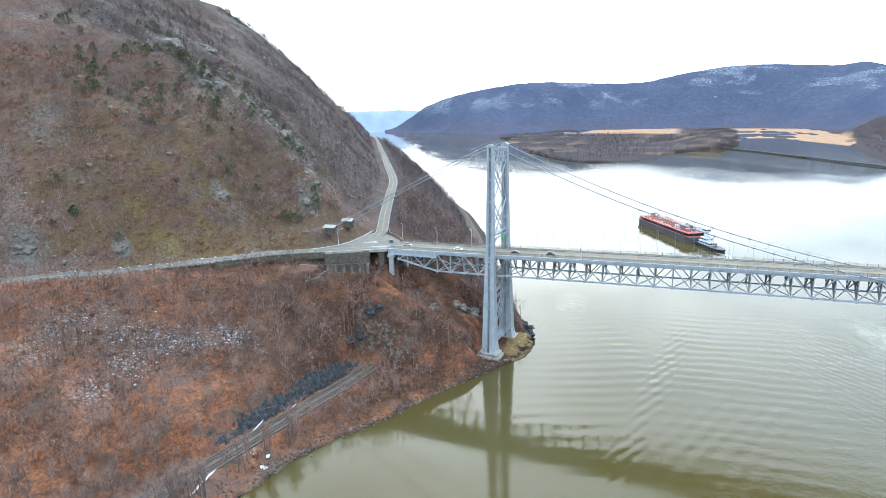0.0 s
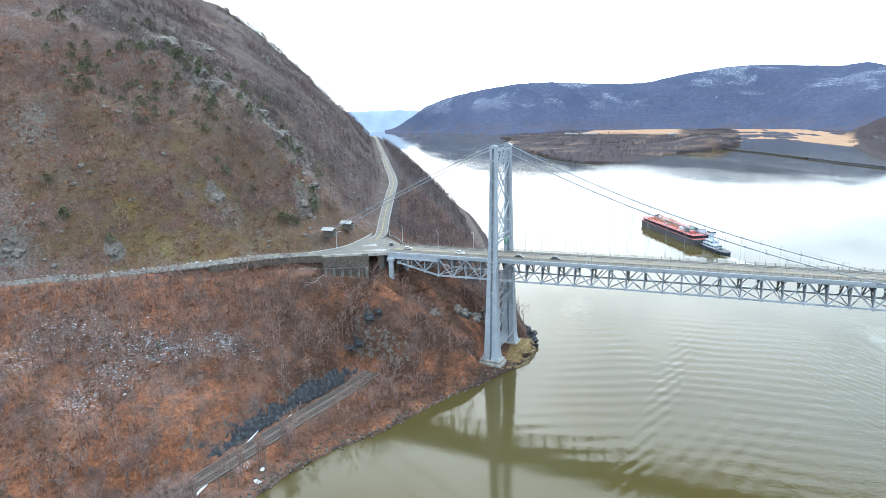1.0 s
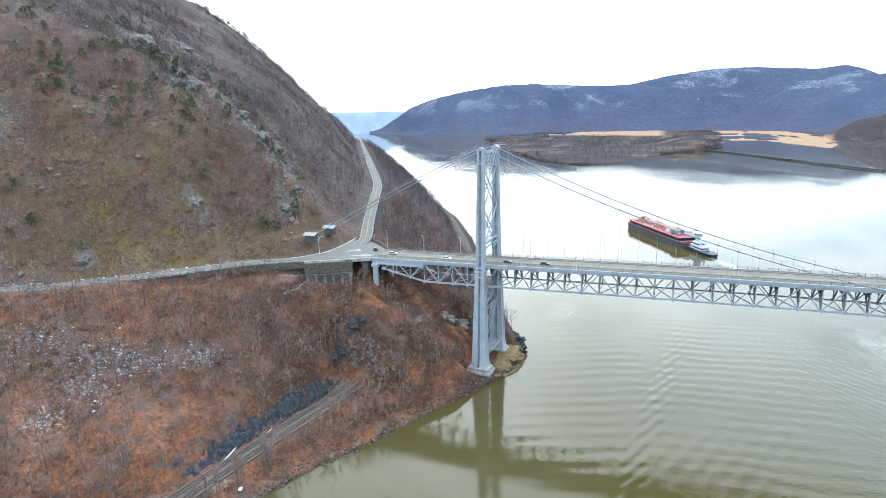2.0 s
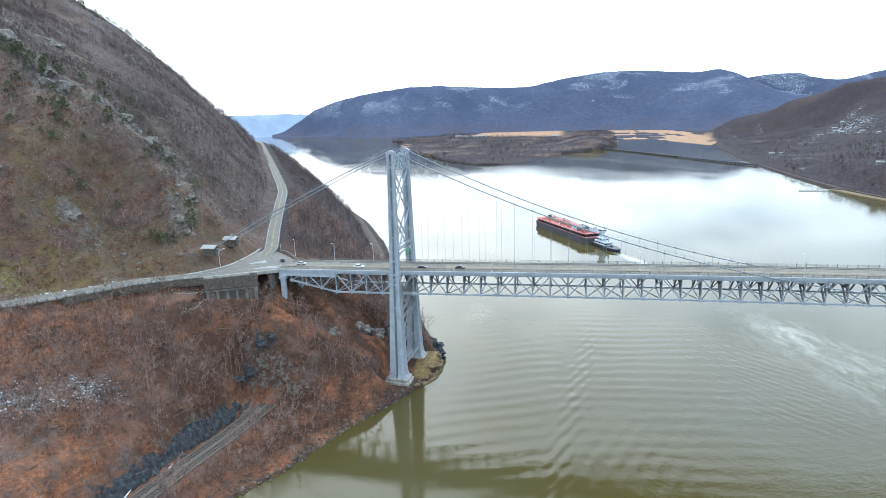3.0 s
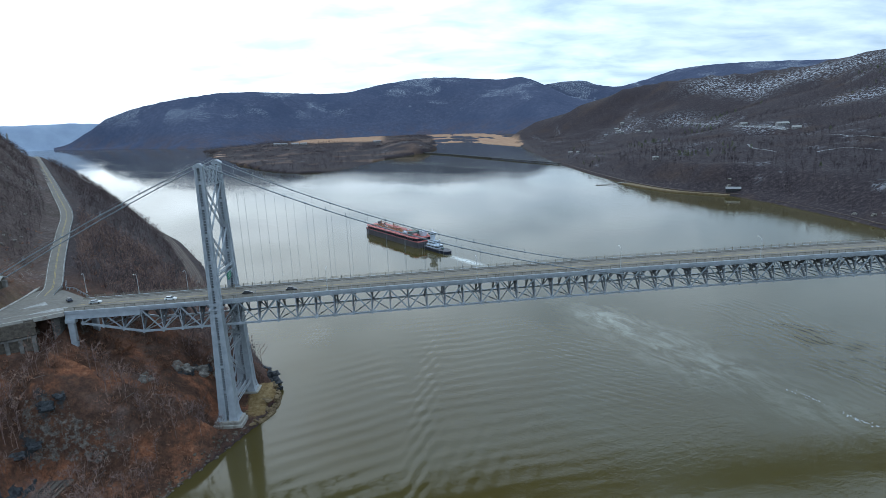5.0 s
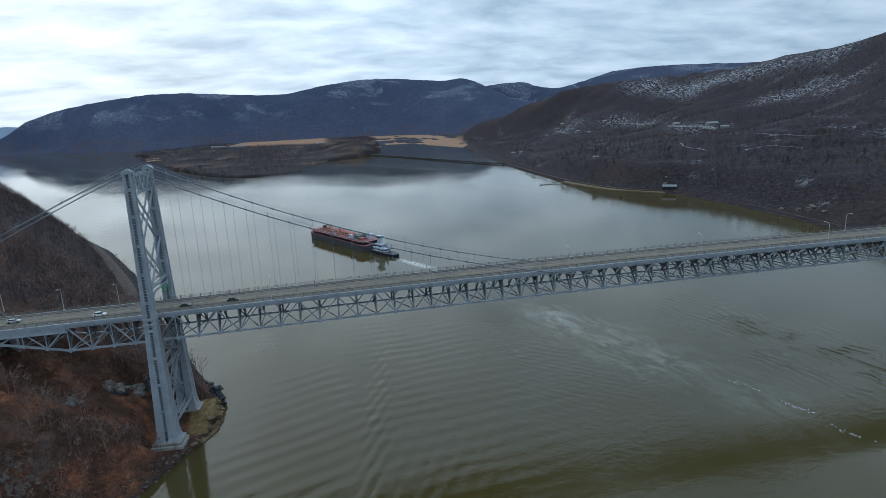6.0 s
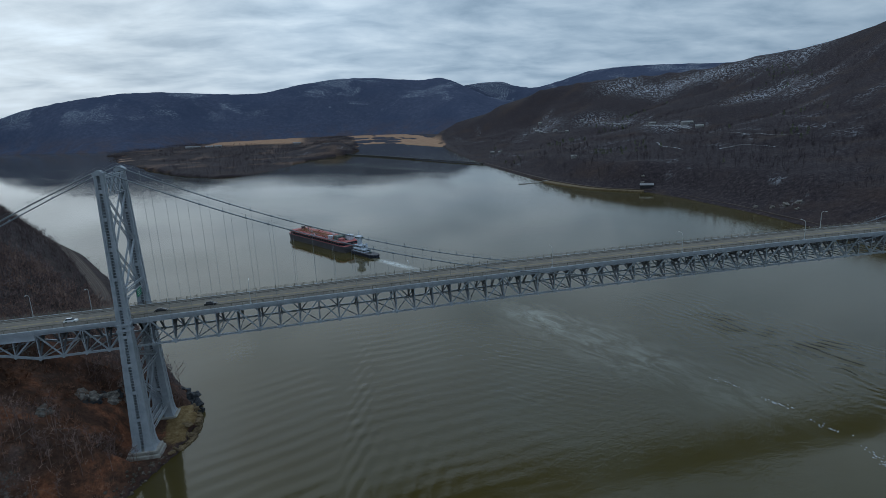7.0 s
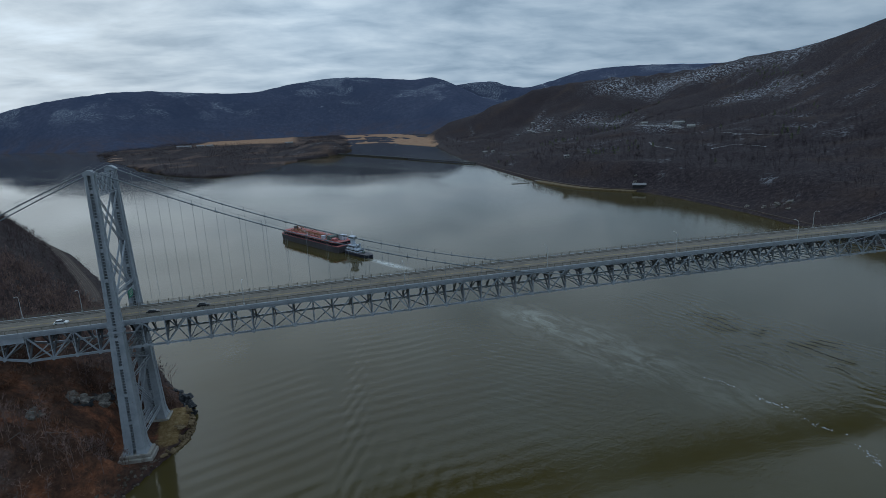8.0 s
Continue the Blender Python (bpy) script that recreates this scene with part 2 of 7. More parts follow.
def left_bank(X, Y):
    ds, ss, _ = line_dist(SHORE, X, Y)
    sd = ds * ss
    db, sb, zb = line_dist(BENCH, X, Y)
    dg, sg, zg = line_dist(RIDGE, X, Y)
    dr1, sr1, _ = line_dist(RAIL_N, X, Y)
    dr2, sr2, _ = line_dist(RAIL_S, X, Y)
    dr, sr = np.where(Y < 60, dr1, dr2), np.where(Y < 60, sr1, sr2)
    rough = (fbm(X, Y, 26, 4) - 0.5)
    d8 = np.maximum(db - 8, 0)
    # straight slope from the water to the road
    t = np.clip(sd / np.maximum(sd + d8, 1), 0, 1)
    direct = 1.5 + (zb - 1.5) * t ** 0.85 + rough * 12 * np.minimum(1, d8 / 12) * smooth(0, 10, sd)
    # with the railway bench between
    d5 = np.maximum(dr - 5.5, 0)
    t = d5 / np.maximum(d5 + d8, 1)
    cut = 9 * smooth(2.5, 8, d5) * smooth(-165, -140, Y) * smooth(300, 20, Y)
    up = 4.6 + cut + (zb - 4.6 - cut) * t ** (0.95 - 0.25 * smooth(60, 200, Y)) + rough * 10 * np.minimum(1, d8 / 12) * np.minimum(1, d5 / 12)
    t = np.clip(sd / np.maximum(sd + d5, 1), 0, 1)
    down = 0.4 + 4.2 * t ** 0.7 + rough * 2.0 * smooth(0, 6, d5)
    bench = np.where(dr < 5.5, 4.6, np.where(sr > 0, up, down))
    m = smooth(-34, -46, Y) + smooth(120, 150, Y)
    low = bench * m + direct * (1 - m)
    # the mountain above the road
    t = d8 / np.maximum(d8 + dg, 1)
    f = 0.86 * t + 0.14 * smooth(0, 0.25, t)
    crag = np.abs(fbm(X + 400, Y, 70, 5) - 0.5) * -44 + 6 + rough * 10 + (fbm(X, Y + 300, 13, 3) - 0.5) * 7
    high = zb + (zg - zb) * f + crag * smooth(0, 40, d8) * smooth(0, 40, dg)
    back = zg - 0.25 * dg
    high = np.where(sg > 0, back, high)
    # the road's outer edge stands on walls near the bridge
    drop = (6.0 * smooth(-150, -125, X) + 5.0 * smooth(-92, -84, X)) * smooth(-58, -62, X) * smooth(5, -10, Y)
    low = low - drop * smooth(75, 10, db)
    z = np.where(sb > 0, high, low)
    z = np.where((db < 8) & (sb > 0) | (db < 4.2), zb - 0.25, z)
    yard = np.maximum(np.maximum(-106 - X, X + 89), np.maximum(-13 - Y, Y - 15))
    z = np.where((sb > 0) & (db > 8) & (Y < 60), np.maximum(z, 62.3 - 0.9 * np.maximum(yard, 0)), z)
    z = np.where((sb > 0) & (db > 8), np.minimum(z, 62.3 + 1.6 * np.maximum(yard + 2, 0)), z)
    dj, _, _ = line_dist(np.vstack([JUNC_PLAN, JUNC_PLAN[:1]]), X, Y)
    z = np.where(inside(JUNC_PLAN, X, Y) | (dj < 2.6), np.minimum(z, 53.35), z)
    z = np.where((sb > 0) & (db > 8), np.minimum(z, 53.4 + 1.3 * np.maximum(dj - 2.0, 0)), z)
    # clear of the bridge's own end
    gap = (np.abs(Y - 0.6) < 22) & (X > -59)
    z = np.where(gap, np.minimum(z, np.maximum(2.5, 42 - (X + 59) * 0.66)), z)
    pier = np.maximum(np.abs(X) - 7, np.abs(Y) - 17)
    z = np.where(sd > 0, z + (2.2 + 2.2 * smooth(4, 12, Y) - z) * smooth(9, 0, pier), z)
    z = z + np.where(sd > 0, (fbm(X, Y, 5, 3) - 0.5) * 2.2 * smooth(14, 4, pier) * smooth(2, 7, X), 0)
    return np.where(sd > 0, z, -0.8 * ds ** 0.8 - 0.1), sd


RIGHT_SKY = np.array([(10, -3.5), (13, -1.3), (16.5, -0.15), (18.7, 0.6), (21.6, 1.7), (25.7, 2.35), (29.2, 2.6), (33.3, 2.72), (37.3, 3.05), (39.4, 3.55), (42.2, 3.87),
                      (45.2, 4.35), (48.3, 5.2), (50.2, 5.95), (56, 7.6), (65, 8), (80, 8), (100, 7), (130, 5)])
RIGHT_FAR = np.array([(10, 2700), (25, 2500), (41, 2300), (50, 1950), (60, 1500), (80, 1250), (130, 1200)])


def right_bank(X, Y):
    ds, ss, _ = line_dist(BANK_R, X, Y)
    sd = -ds * ss
    az, D = polar(X, Y)
    far = np.interp(az, RIGHT_FAR[:, 0], RIGHT_FAR[:, 1])
    top = 122 + far * np.tan(np.radians(np.interp(az, RIGHT_SKY[:, 0], RIGHT_SKY[:, 1]))) - 8
    u = np.clip(sd / np.maximum(sd + np.maximum(far - D, 0), 1), 0, 1)
    bluff = 5 + 30 * smooth(10, 75, sd) * smooth(1500, 500, Y)
    z = bluff * smooth(0, 14, sd) + np.maximum(top - bluff, 0) * np.clip(u, 0, 1) ** 1.7
    z = z + (fbm(X, Y, 190, 5) - 0.5) * 70 * smooth(0.08, 0.5, u) * smooth(1.0, 0.8, u) + (fbm(X, Y, 60, 3) - 0.5) * 10 * smooth(14, 80, sd)
    behind = D - far
    z = np.where(behind > 0, top - 0.15 * behind, z)
    return np.where(sd > 0, np.maximum(z, 0.6), -0.8 * ds ** 0.8), sd


def land(X, Y):
    zl, sl = left_bank(X, Y)
    zr, sr = right_bank(X, Y)
    z = np.where(sl > sr, zl, zr)
    isl = inside(IONA, X, Y)
    di, _, _ = line_dist(np.vstack([IONA, IONA[:1]]), X, Y)
    knob = 34 * np.exp(-(((X - 150) / 110) ** 2 + ((Y - 1830) / 140) ** 2)) + 4 * np.exp(-(((X + 250) / 180) ** 2 + ((Y - 1500) / 250) ** 2))
    z = np.where(isl, np.minimum(1.2 + di * 0.12, 4) + knob * np.minimum(1, di / 60) + (fbm(X, Y, 60, 3) - 0.5) * 3 + (fbm(X, Y, 170, 3) - 0.50) * 16 * np.exp(-di / 90), z)
    mar = inside(MARSH, X, Y)
    z = np.where(mar & (fbm(X, Y, 120, 3) > 0.40), 0.5, z)
    return z, isl, mar


def axis(parts):
    out = []
    for a, b, s in parts:
        out += list(np.arange(a, b, s))
    return np.array(out + [parts[-1][1]])


AX = axis([(-4600, -1500, 200), (-1500, -640, 60), (-640, -260, 10), (-260, 24, 2.2), (24, 440, 32), (440, 640, 7), (640, 1100, 22), (1100, 2600, 60), (2600, 4800, 200)])
AY = axis([(-460, -170, 14), (-170, 70, 2.2), (70, 320, 5), (320, 760, 10), (760, 2100, 28), (2100, 4400, 110)])


def grid_mesh(name, X, Y, Z):
    ny, nx = X.shape
    me = bpy.data.meshes.new(name)
    v = np.stack([X, Y, Z], -1).reshape(-1, 3)
    i = np.arange(ny * nx).reshape(ny, nx)
    f = np.stack([i[:-1, :-1], i[:-1, 1:], i[1:, 1:], i[1:, :-1]], -1).reshape(-1, 4)
    me.from_pydata(v.tolist(), [], f.tolist())
    me.polygons.foreach_set("use_smooth", np.ones(len(f), bool))
    return me


def mask(me, name, values):
    at = me.attributes.new(name, "FLOAT", "POINT")
    at.data.foreach_set("value", np.ascontiguousarray(values, dtype=np.float32).ravel())


def ground_material():
    m = bpy.data.materials.new("leaf_litter_rock_and_snow")
    m.use_nodes = True
    t = m.node_tree
    lk = t.links.new
    b = t.nodes["Principled BSDF"]
    b.inputs["Roughness"].default_value = 0.95
    b.inputs["Specular IOR Level"].default_value = 0.15
    geo = t.nodes.new("ShaderNodeNewGeometry")

    def noise_(scale, detail=6.0, rough=0.65, dist=0.0):
        n = nt(t, "ShaderNodeTexNoise", Scale=scale, Detail=detail, Roughness=rough, Distortion=dist)
        lk(geo.outputs["Position"], n.inputs["Vector"])
        return n.outputs[0]

    def ramp(src, stops):
        r = t.nodes.new("ShaderNodeValToRGB")
        e = r.color_ramp.elements
        while len(e) < len(stops):
            e.new(0.5)
        for i, (p, c) in enumerate(stops):
            e[i].position, e[i].color = p, (*c, 1)
        lk(src, r.inputs["Fac"])
        return r.outputs["Color"]

    def attr(name):
        a = t.nodes.new("ShaderNodeAttribute")
        a.attribute_name = name
        return a.outputs["Fac"]

    def mix(f, a, bb):
        n = t.nodes.new("ShaderNodeMix")
        n.data_type = "RGBA"
        lk(f, n.inputs["Factor"])
        for key, v in (("A", a), ("B", bb)):
            if isinstance(v, tuple):
                n.inputs[key].default_value = (*v, 1)
            else:
                lk(v, n.inputs[key])
        return n.outputs["Result"]

    def rng(src, lo, hi, a=0.0, c=1.0):
        n = t.nodes.new("ShaderNodeMapRange")
        n.inputs["From Min"].default_value, n.inputs["From Max"].default_value = lo, hi
        n.inputs["To Min"].default_value, n.inputs["To Max"].default_value = a, c
        lk(src, n.inputs["Value"])
        return n.outputs[0]

    def mul(a, c):
        n = t.nodes.new("ShaderNodeMath")
        n.operation = "MULTIPLY"
        lk(a, n.inputs[0]), lk(c, n.inputs[1])
        return n.outputs[0]

    def plus(a, c):
        n = t.nodes.new("ShaderNodeMath")
        n.operation = "ADD"
        lk(a, n.inputs[0]), lk(c, n.inputs[1])
        return n.outputs[0]

    litter = ramp(noise_(0.7, 10, 0.75), [(0.28, (0.062, 0.032, 0.022)), (0.43, (0.205, 0.084, 0.047)), (0.56, (0.335, 0.140, 0.072)), (0.74, (0.43, 0.255, 0.165))])
    litter = mix(rng(noise_(0.13, 8, 0.7), 0.47, 0.64), litter, ramp(noise_(1.1, 9, 0.75), [(0.3, (0.035, 0.024, 0.02)), (0.7, (0.15, 0.095, 0.072))]))
    brush = ramp(noise_(0.9, 8), [(0.3, (0.085, 0.06, 0.05)), (0.7, (0.24, 0.17, 0.145))])
    col = mix(rng(noise_(0.05, 7), 0.46, 0.66), litter, brush)
    wild = ramp(noise_(0.32, 10, 0.75), [(0.28, (0.028, 0.022, 0.021)), (0.5, (0.088, 0.065, 0.059)), (0.70, (0.170, 0.130, 0.115))])
    wild = mix(rng(noise_(0.014, 7, 0.65), 0.50, 0.70), wild, ramp(noise_(0.2, 9, 0.7), [(0.3, (0.014, 0.016, 0.013)), (0.7, (0.060, 0.050, 0.042))]))
    wild = mix(rng(noise_(0.02, 6, 0.6, 0.5), 0.58, 0.72), wild, ramp(noise_(0.25, 9, 0.7), [(0.3, (0.08, 0.055, 0.042)), (0.7, (0.22, 0.155, 0.115))]))
    col = mix(attr("brush"), col, wild)
    talus = mul(rng(noise_(0.8, 9, 0.8), 0.545, 0.60), mul(rng(noise_(0.021, 6, 0.62, 0.6), 0.47, 0.62), attr("brush")))
    col = mix(talus, col, ramp(noise_(1.7, 5), [(0.3, (0.17, 0.15, 0.135)), (0.7, (0.40, 0.37, 0.34))]))
    # Shade of the brush on the lower slope, painted in as darker browns.
    brush_shade = ramp(noise_(0.6, 9, 0.78), [(0.3, (0.026, 0.019, 0.016)), (0.5, (0.072, 0.041, 0.029)), (0.7, (0.155, 0.080, 0.051))])
    col = mix(mul(attr("brush_shade"), rng(noise_(0.07, 6, 0.6), 0.36, 0.52)), col, brush_shade)
    # Woods floor darkened for the shade among trunks, with a purple haze tint.
    woods = ramp(noise_(0.22, 10, 0.8), [(0.3, (0.012, 0.010, 0.013)), (0.5, (0.038, 0.030, 0.034)), (0.72, (0.130, 0.102, 0.100))])
    woods = mix(rng(noise_(0.011, 6, 0.6, 0.4), 0.52, 0.68), woods, ramp(noise_(0.3, 9, 0.75), [(0.3, (0.018, 0.014, 0.014)), (0.7, (0.098, 0.068, 0.060))]))
    col = mix(attr("woods"), col, woods)
    olive = ramp(noise_(0.5, 7), [(0.3, (0.065, 0.052, 0.020)), (0.7, (0.225, 0.160, 0.058))])
    col = mix(mul(attr("olive"), rng(noise_(0.06, 6), 0.40, 0.62)), col, olive)
    rock = ramp(noise_(0.8, 10, 0.78), [(0.3, (0.045, 0.042, 0.038)), (0.5, (0.155, 0.137, 0.12)), (0.7, (0.31, 0.275, 0.24))])
    col = mix(rng(plus(attr("rock"), noise_(0.42, 10, 0.8)), 1.04, 1.10), col, rock)
    dark = ramp(noise_(0.4, 8, 0.7), [(0.3, (0.018, 0.02, 0.022)), (0.7, (0.075, 0.08, 0.085))])
    col = mix(rng(plus(attr("cliff"), noise_(0.2, 9, 0.75)), 1.0, 1.1), col, dark)
    tan = ramp(noise_(0.45, 9, 0.75), [(0.3, (0.085, 0.055, 0.026)), (0.5, (0.23, 0.155, 0.068)), (0.72, (0.36, 0.285, 0.165))])
    col = mix(rng(plus(attr("shelf"), noise_(0.25, 8, 0.75)), 0.96, 1.08), col, tan)
    snow = mul(attr("snow"), rng(noise_(0.9, 10, 0.85), 0.515, 0.56))
    col = mix(snow, col, (0.62, 0.64, 0.68))
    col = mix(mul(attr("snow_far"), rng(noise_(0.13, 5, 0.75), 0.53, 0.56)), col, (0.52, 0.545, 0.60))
    reed = ramp(noise_(0.03, 6), [(0.3, (0.27, 0.155, 0.09)), (0.7, (0.43, 0.27, 0.17))])
    col = mix(attr("reed"), col, reed)
    lk(col, b.inputs["Base Color"])
    bp = t.nodes.new("ShaderNodeBump")
    bp.inputs["Strength"].default_value, bp.inputs["Distance"].default_value = 0.9, 0.9
    lk(noise_(0.7, 9, 0.72), bp.inputs["Height"])
    lk(bp.outputs[0], b.inputs["Normal"])
    return m


SNOW_SPOTS = [(1200, 1850, 30, 60, 0.8), (1255, 1810, 40, 60, 1.2), (1285, 1700, 45, 60, 1.0), (1300, 1570, 45, 60, 0.9), (1340, 1630, 45, 60, 1.0), (1390, 1570, 45, 60, 1.1), (1440, 1545, 45, 60, 1.2),
              (1516, 1456, 55, 70, 1.2), (1546, 1290, 60, 70, 1.0), (1256, 1184, 45, 50, 1.0), (1332, 1131, 45, 45, 1.1), (1300, 1011, 45, 45, 0.9), (1020, 1600, 60, 60, 0.5), (880, 1700, 60, 90, 0.45), (950, 1080, 40, 70, 0.5), (1030, 1450, 40, 90, 0.55)]


def far_snow(X, Y):
    return sum(k * np.exp(-(((X - x) / rx) ** 2 + ((Y - y) / ry) ** 2)) for x, y, rx, ry, k in SNOW_SPOTS)


def build_ground():
    X, Y = np.meshgrid(AX, AY)
    Z, isl, mar = land(X, Y)
    me = grid_mesh("ground", X, Y, Z)
    gy, gx = np.gradient(Z, AY, AX)
    slope = np.hypot(gx, gy)
    ds, ss, _ = line_dist(SHORE, X, Y)
    sd = ds * ss
    db, sb, zb = line_dist(BENCH, X, Y)
    d1, s1, _ = line_dist(RAIL_N, X, Y)
    left = sd > 0
    spot = lambda x, y, rx, ry: np.exp(-(((X - x) / rx) ** 2 + ((Y - y) / ry) ** 2))
    rock = np.where(left, 0.55 * smooth(1.5, 2.2, slope) + 0.6 * (sb > 0) * smooth(60, 150, Z) * smooth(0.58, 0.70, fbm(X, Y, 60, 3)), 0)
    rock = np.maximum(rock, np.where(left, 0.62 * smooth(3.5, 0.5, sd), 0))
    cliff = np.where(left & (s1 > 0) & (sb < 0), smooth(5.2, 6.2, d1) * smooth(15, 10, d1) * smooth(-140, -128, Y) * smooth(-48, -60, Y), 0)
    cliff = 0.5 * cliff
    for x, y, rx, ry in ((-58, -43, 6, 6), (-54, -37, 5, 5), (-49, -35, 5, 4), (-19, 16, 7, 9), (-24, 6, 5, 6)):
        cliff = np.maximum(cliff, np.where(left, 0.58 * spot(x, y, rx, ry), 0))
    snow = sum(k * spot(x, y, rx, ry) for x, y, rx, ry, k in ((-148, -126, 9, 9, 0.9), (-115, -107, 9, 7, 1.1), (-104, -100, 8, 6, 1.0), (-92, -88, 9, 6, 0.95),
               (-110, -142, 7, 6, 1.1), (-113, -126, 9, 5, 0.8), (-141, -141, 12, 8, 0.7), (-130, -116, 14, 8, 0.6), (-55, -126, 2.5, 3, 1.2)))
    snow = np.where(left & (sb < 0), snow * 0.85, 0)
    brush_shade = np.where(left & (sb < 0), 0.9 * smooth(-135, -80, X) * smooth(-125, -65, Y) * smooth(60, 20, Y), 0)
    mask(me, "brush_shade", brush_shade)
    mask(me, "shelf", np.where(left, np.minimum(0.72, 1.15 * spot(10, 7, 8, 16)), 0))
    rock = np.maximum(rock, np.where(left & (sb < 0), np.minimum(0.6, snow * 0.7), 0))
    for x, y, r in ((-179, 46, 16), (-160, 43, 14), (-250, 45, 18), (-118, 8, 9), (-158, -19, 8), (-198, 24, 14), (-210, -98, 10), (-174, -73, 8), (-154, 47, 12)):
        rock = np.maximum(rock, np.where(left & (sb > 0), 0.9 * spot(x, y, r, r * 0.8), 0))
    snow = snow + np.where(left & (sb > 0), 0.18 * smooth(0.62, 0.74, fbm(X, Y, 30, 3)), 0)
    az, D = polar(X, Y)
    snow_far = far_snow(X, Y)
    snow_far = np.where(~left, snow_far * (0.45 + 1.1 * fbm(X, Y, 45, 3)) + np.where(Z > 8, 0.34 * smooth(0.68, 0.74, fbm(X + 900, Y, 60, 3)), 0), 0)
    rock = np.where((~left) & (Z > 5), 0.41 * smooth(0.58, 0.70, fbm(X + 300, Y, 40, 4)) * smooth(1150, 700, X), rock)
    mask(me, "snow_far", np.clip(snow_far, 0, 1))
    # broken pale rock over the shoulder of the mountain
    for x, y, r in ((-250, 45, 34), (-205, 30, 34), (-175, 45, 30), (-150, 45, 26), (-120, 10, 18), (-130, 25, 18), (-300, 110, 50), (-210, -98, 26), (-240, -60, 30), (-150, -20, 18)):
        rock = np.maximum(rock, np.where(left & (sb > 0), 0.60 * np.sqrt(spot(x, y, r, r * 0.7)), 0))
    olive = np.where(left & (sb > 0), 0.9 * spot(-172, -62, 55, 34) + 0.38 * smooth(190, 90, Z) * smooth(90, 0, Y) * smooth(0.35, 0.6, fbm(X, Y + 700, 50, 3)), 0)
    brush = np.where(left, np.where(sb > 0, 0.74 + 0.26 * smooth(-40, 120, Y) + 0.25 * (fbm(X, Y, 90, 3) - 0.5), smooth(10, 60, Y)), 1.0)
    mask(me, "brush", np.clip(brush, 0, 1))
    mask(me, "woods", np.where(left, 0.75 * (sb < 0) * smooth(15, 60, Y), 1.0))
    mask(me, "rock", np.clip(rock, 0, 1)), mask(me, "cliff", cliff), mask(me, "snow", np.clip(snow, 0, 1))
    mask(me, "olive", olive), mask(me, "reed", np.maximum((mar & (Z > 0) & ~isl) * 1.0, isl * np.maximum(smooth(2680, 2760, Y + 0.5 * X) * smooth(-470, -440, X) * smooth(70, 30, X), 0.22 * smooth(0.36, 0.31, fbm(X, Y, 75, 3)))))
    me.materials.append(GROUND)
    return tagged(new("ground", me), "steep winter hillsides of rusty leaf litter, grey rock and old snow", "ground", kind="structure")


GROUND = ground_material()
ground = build_ground()


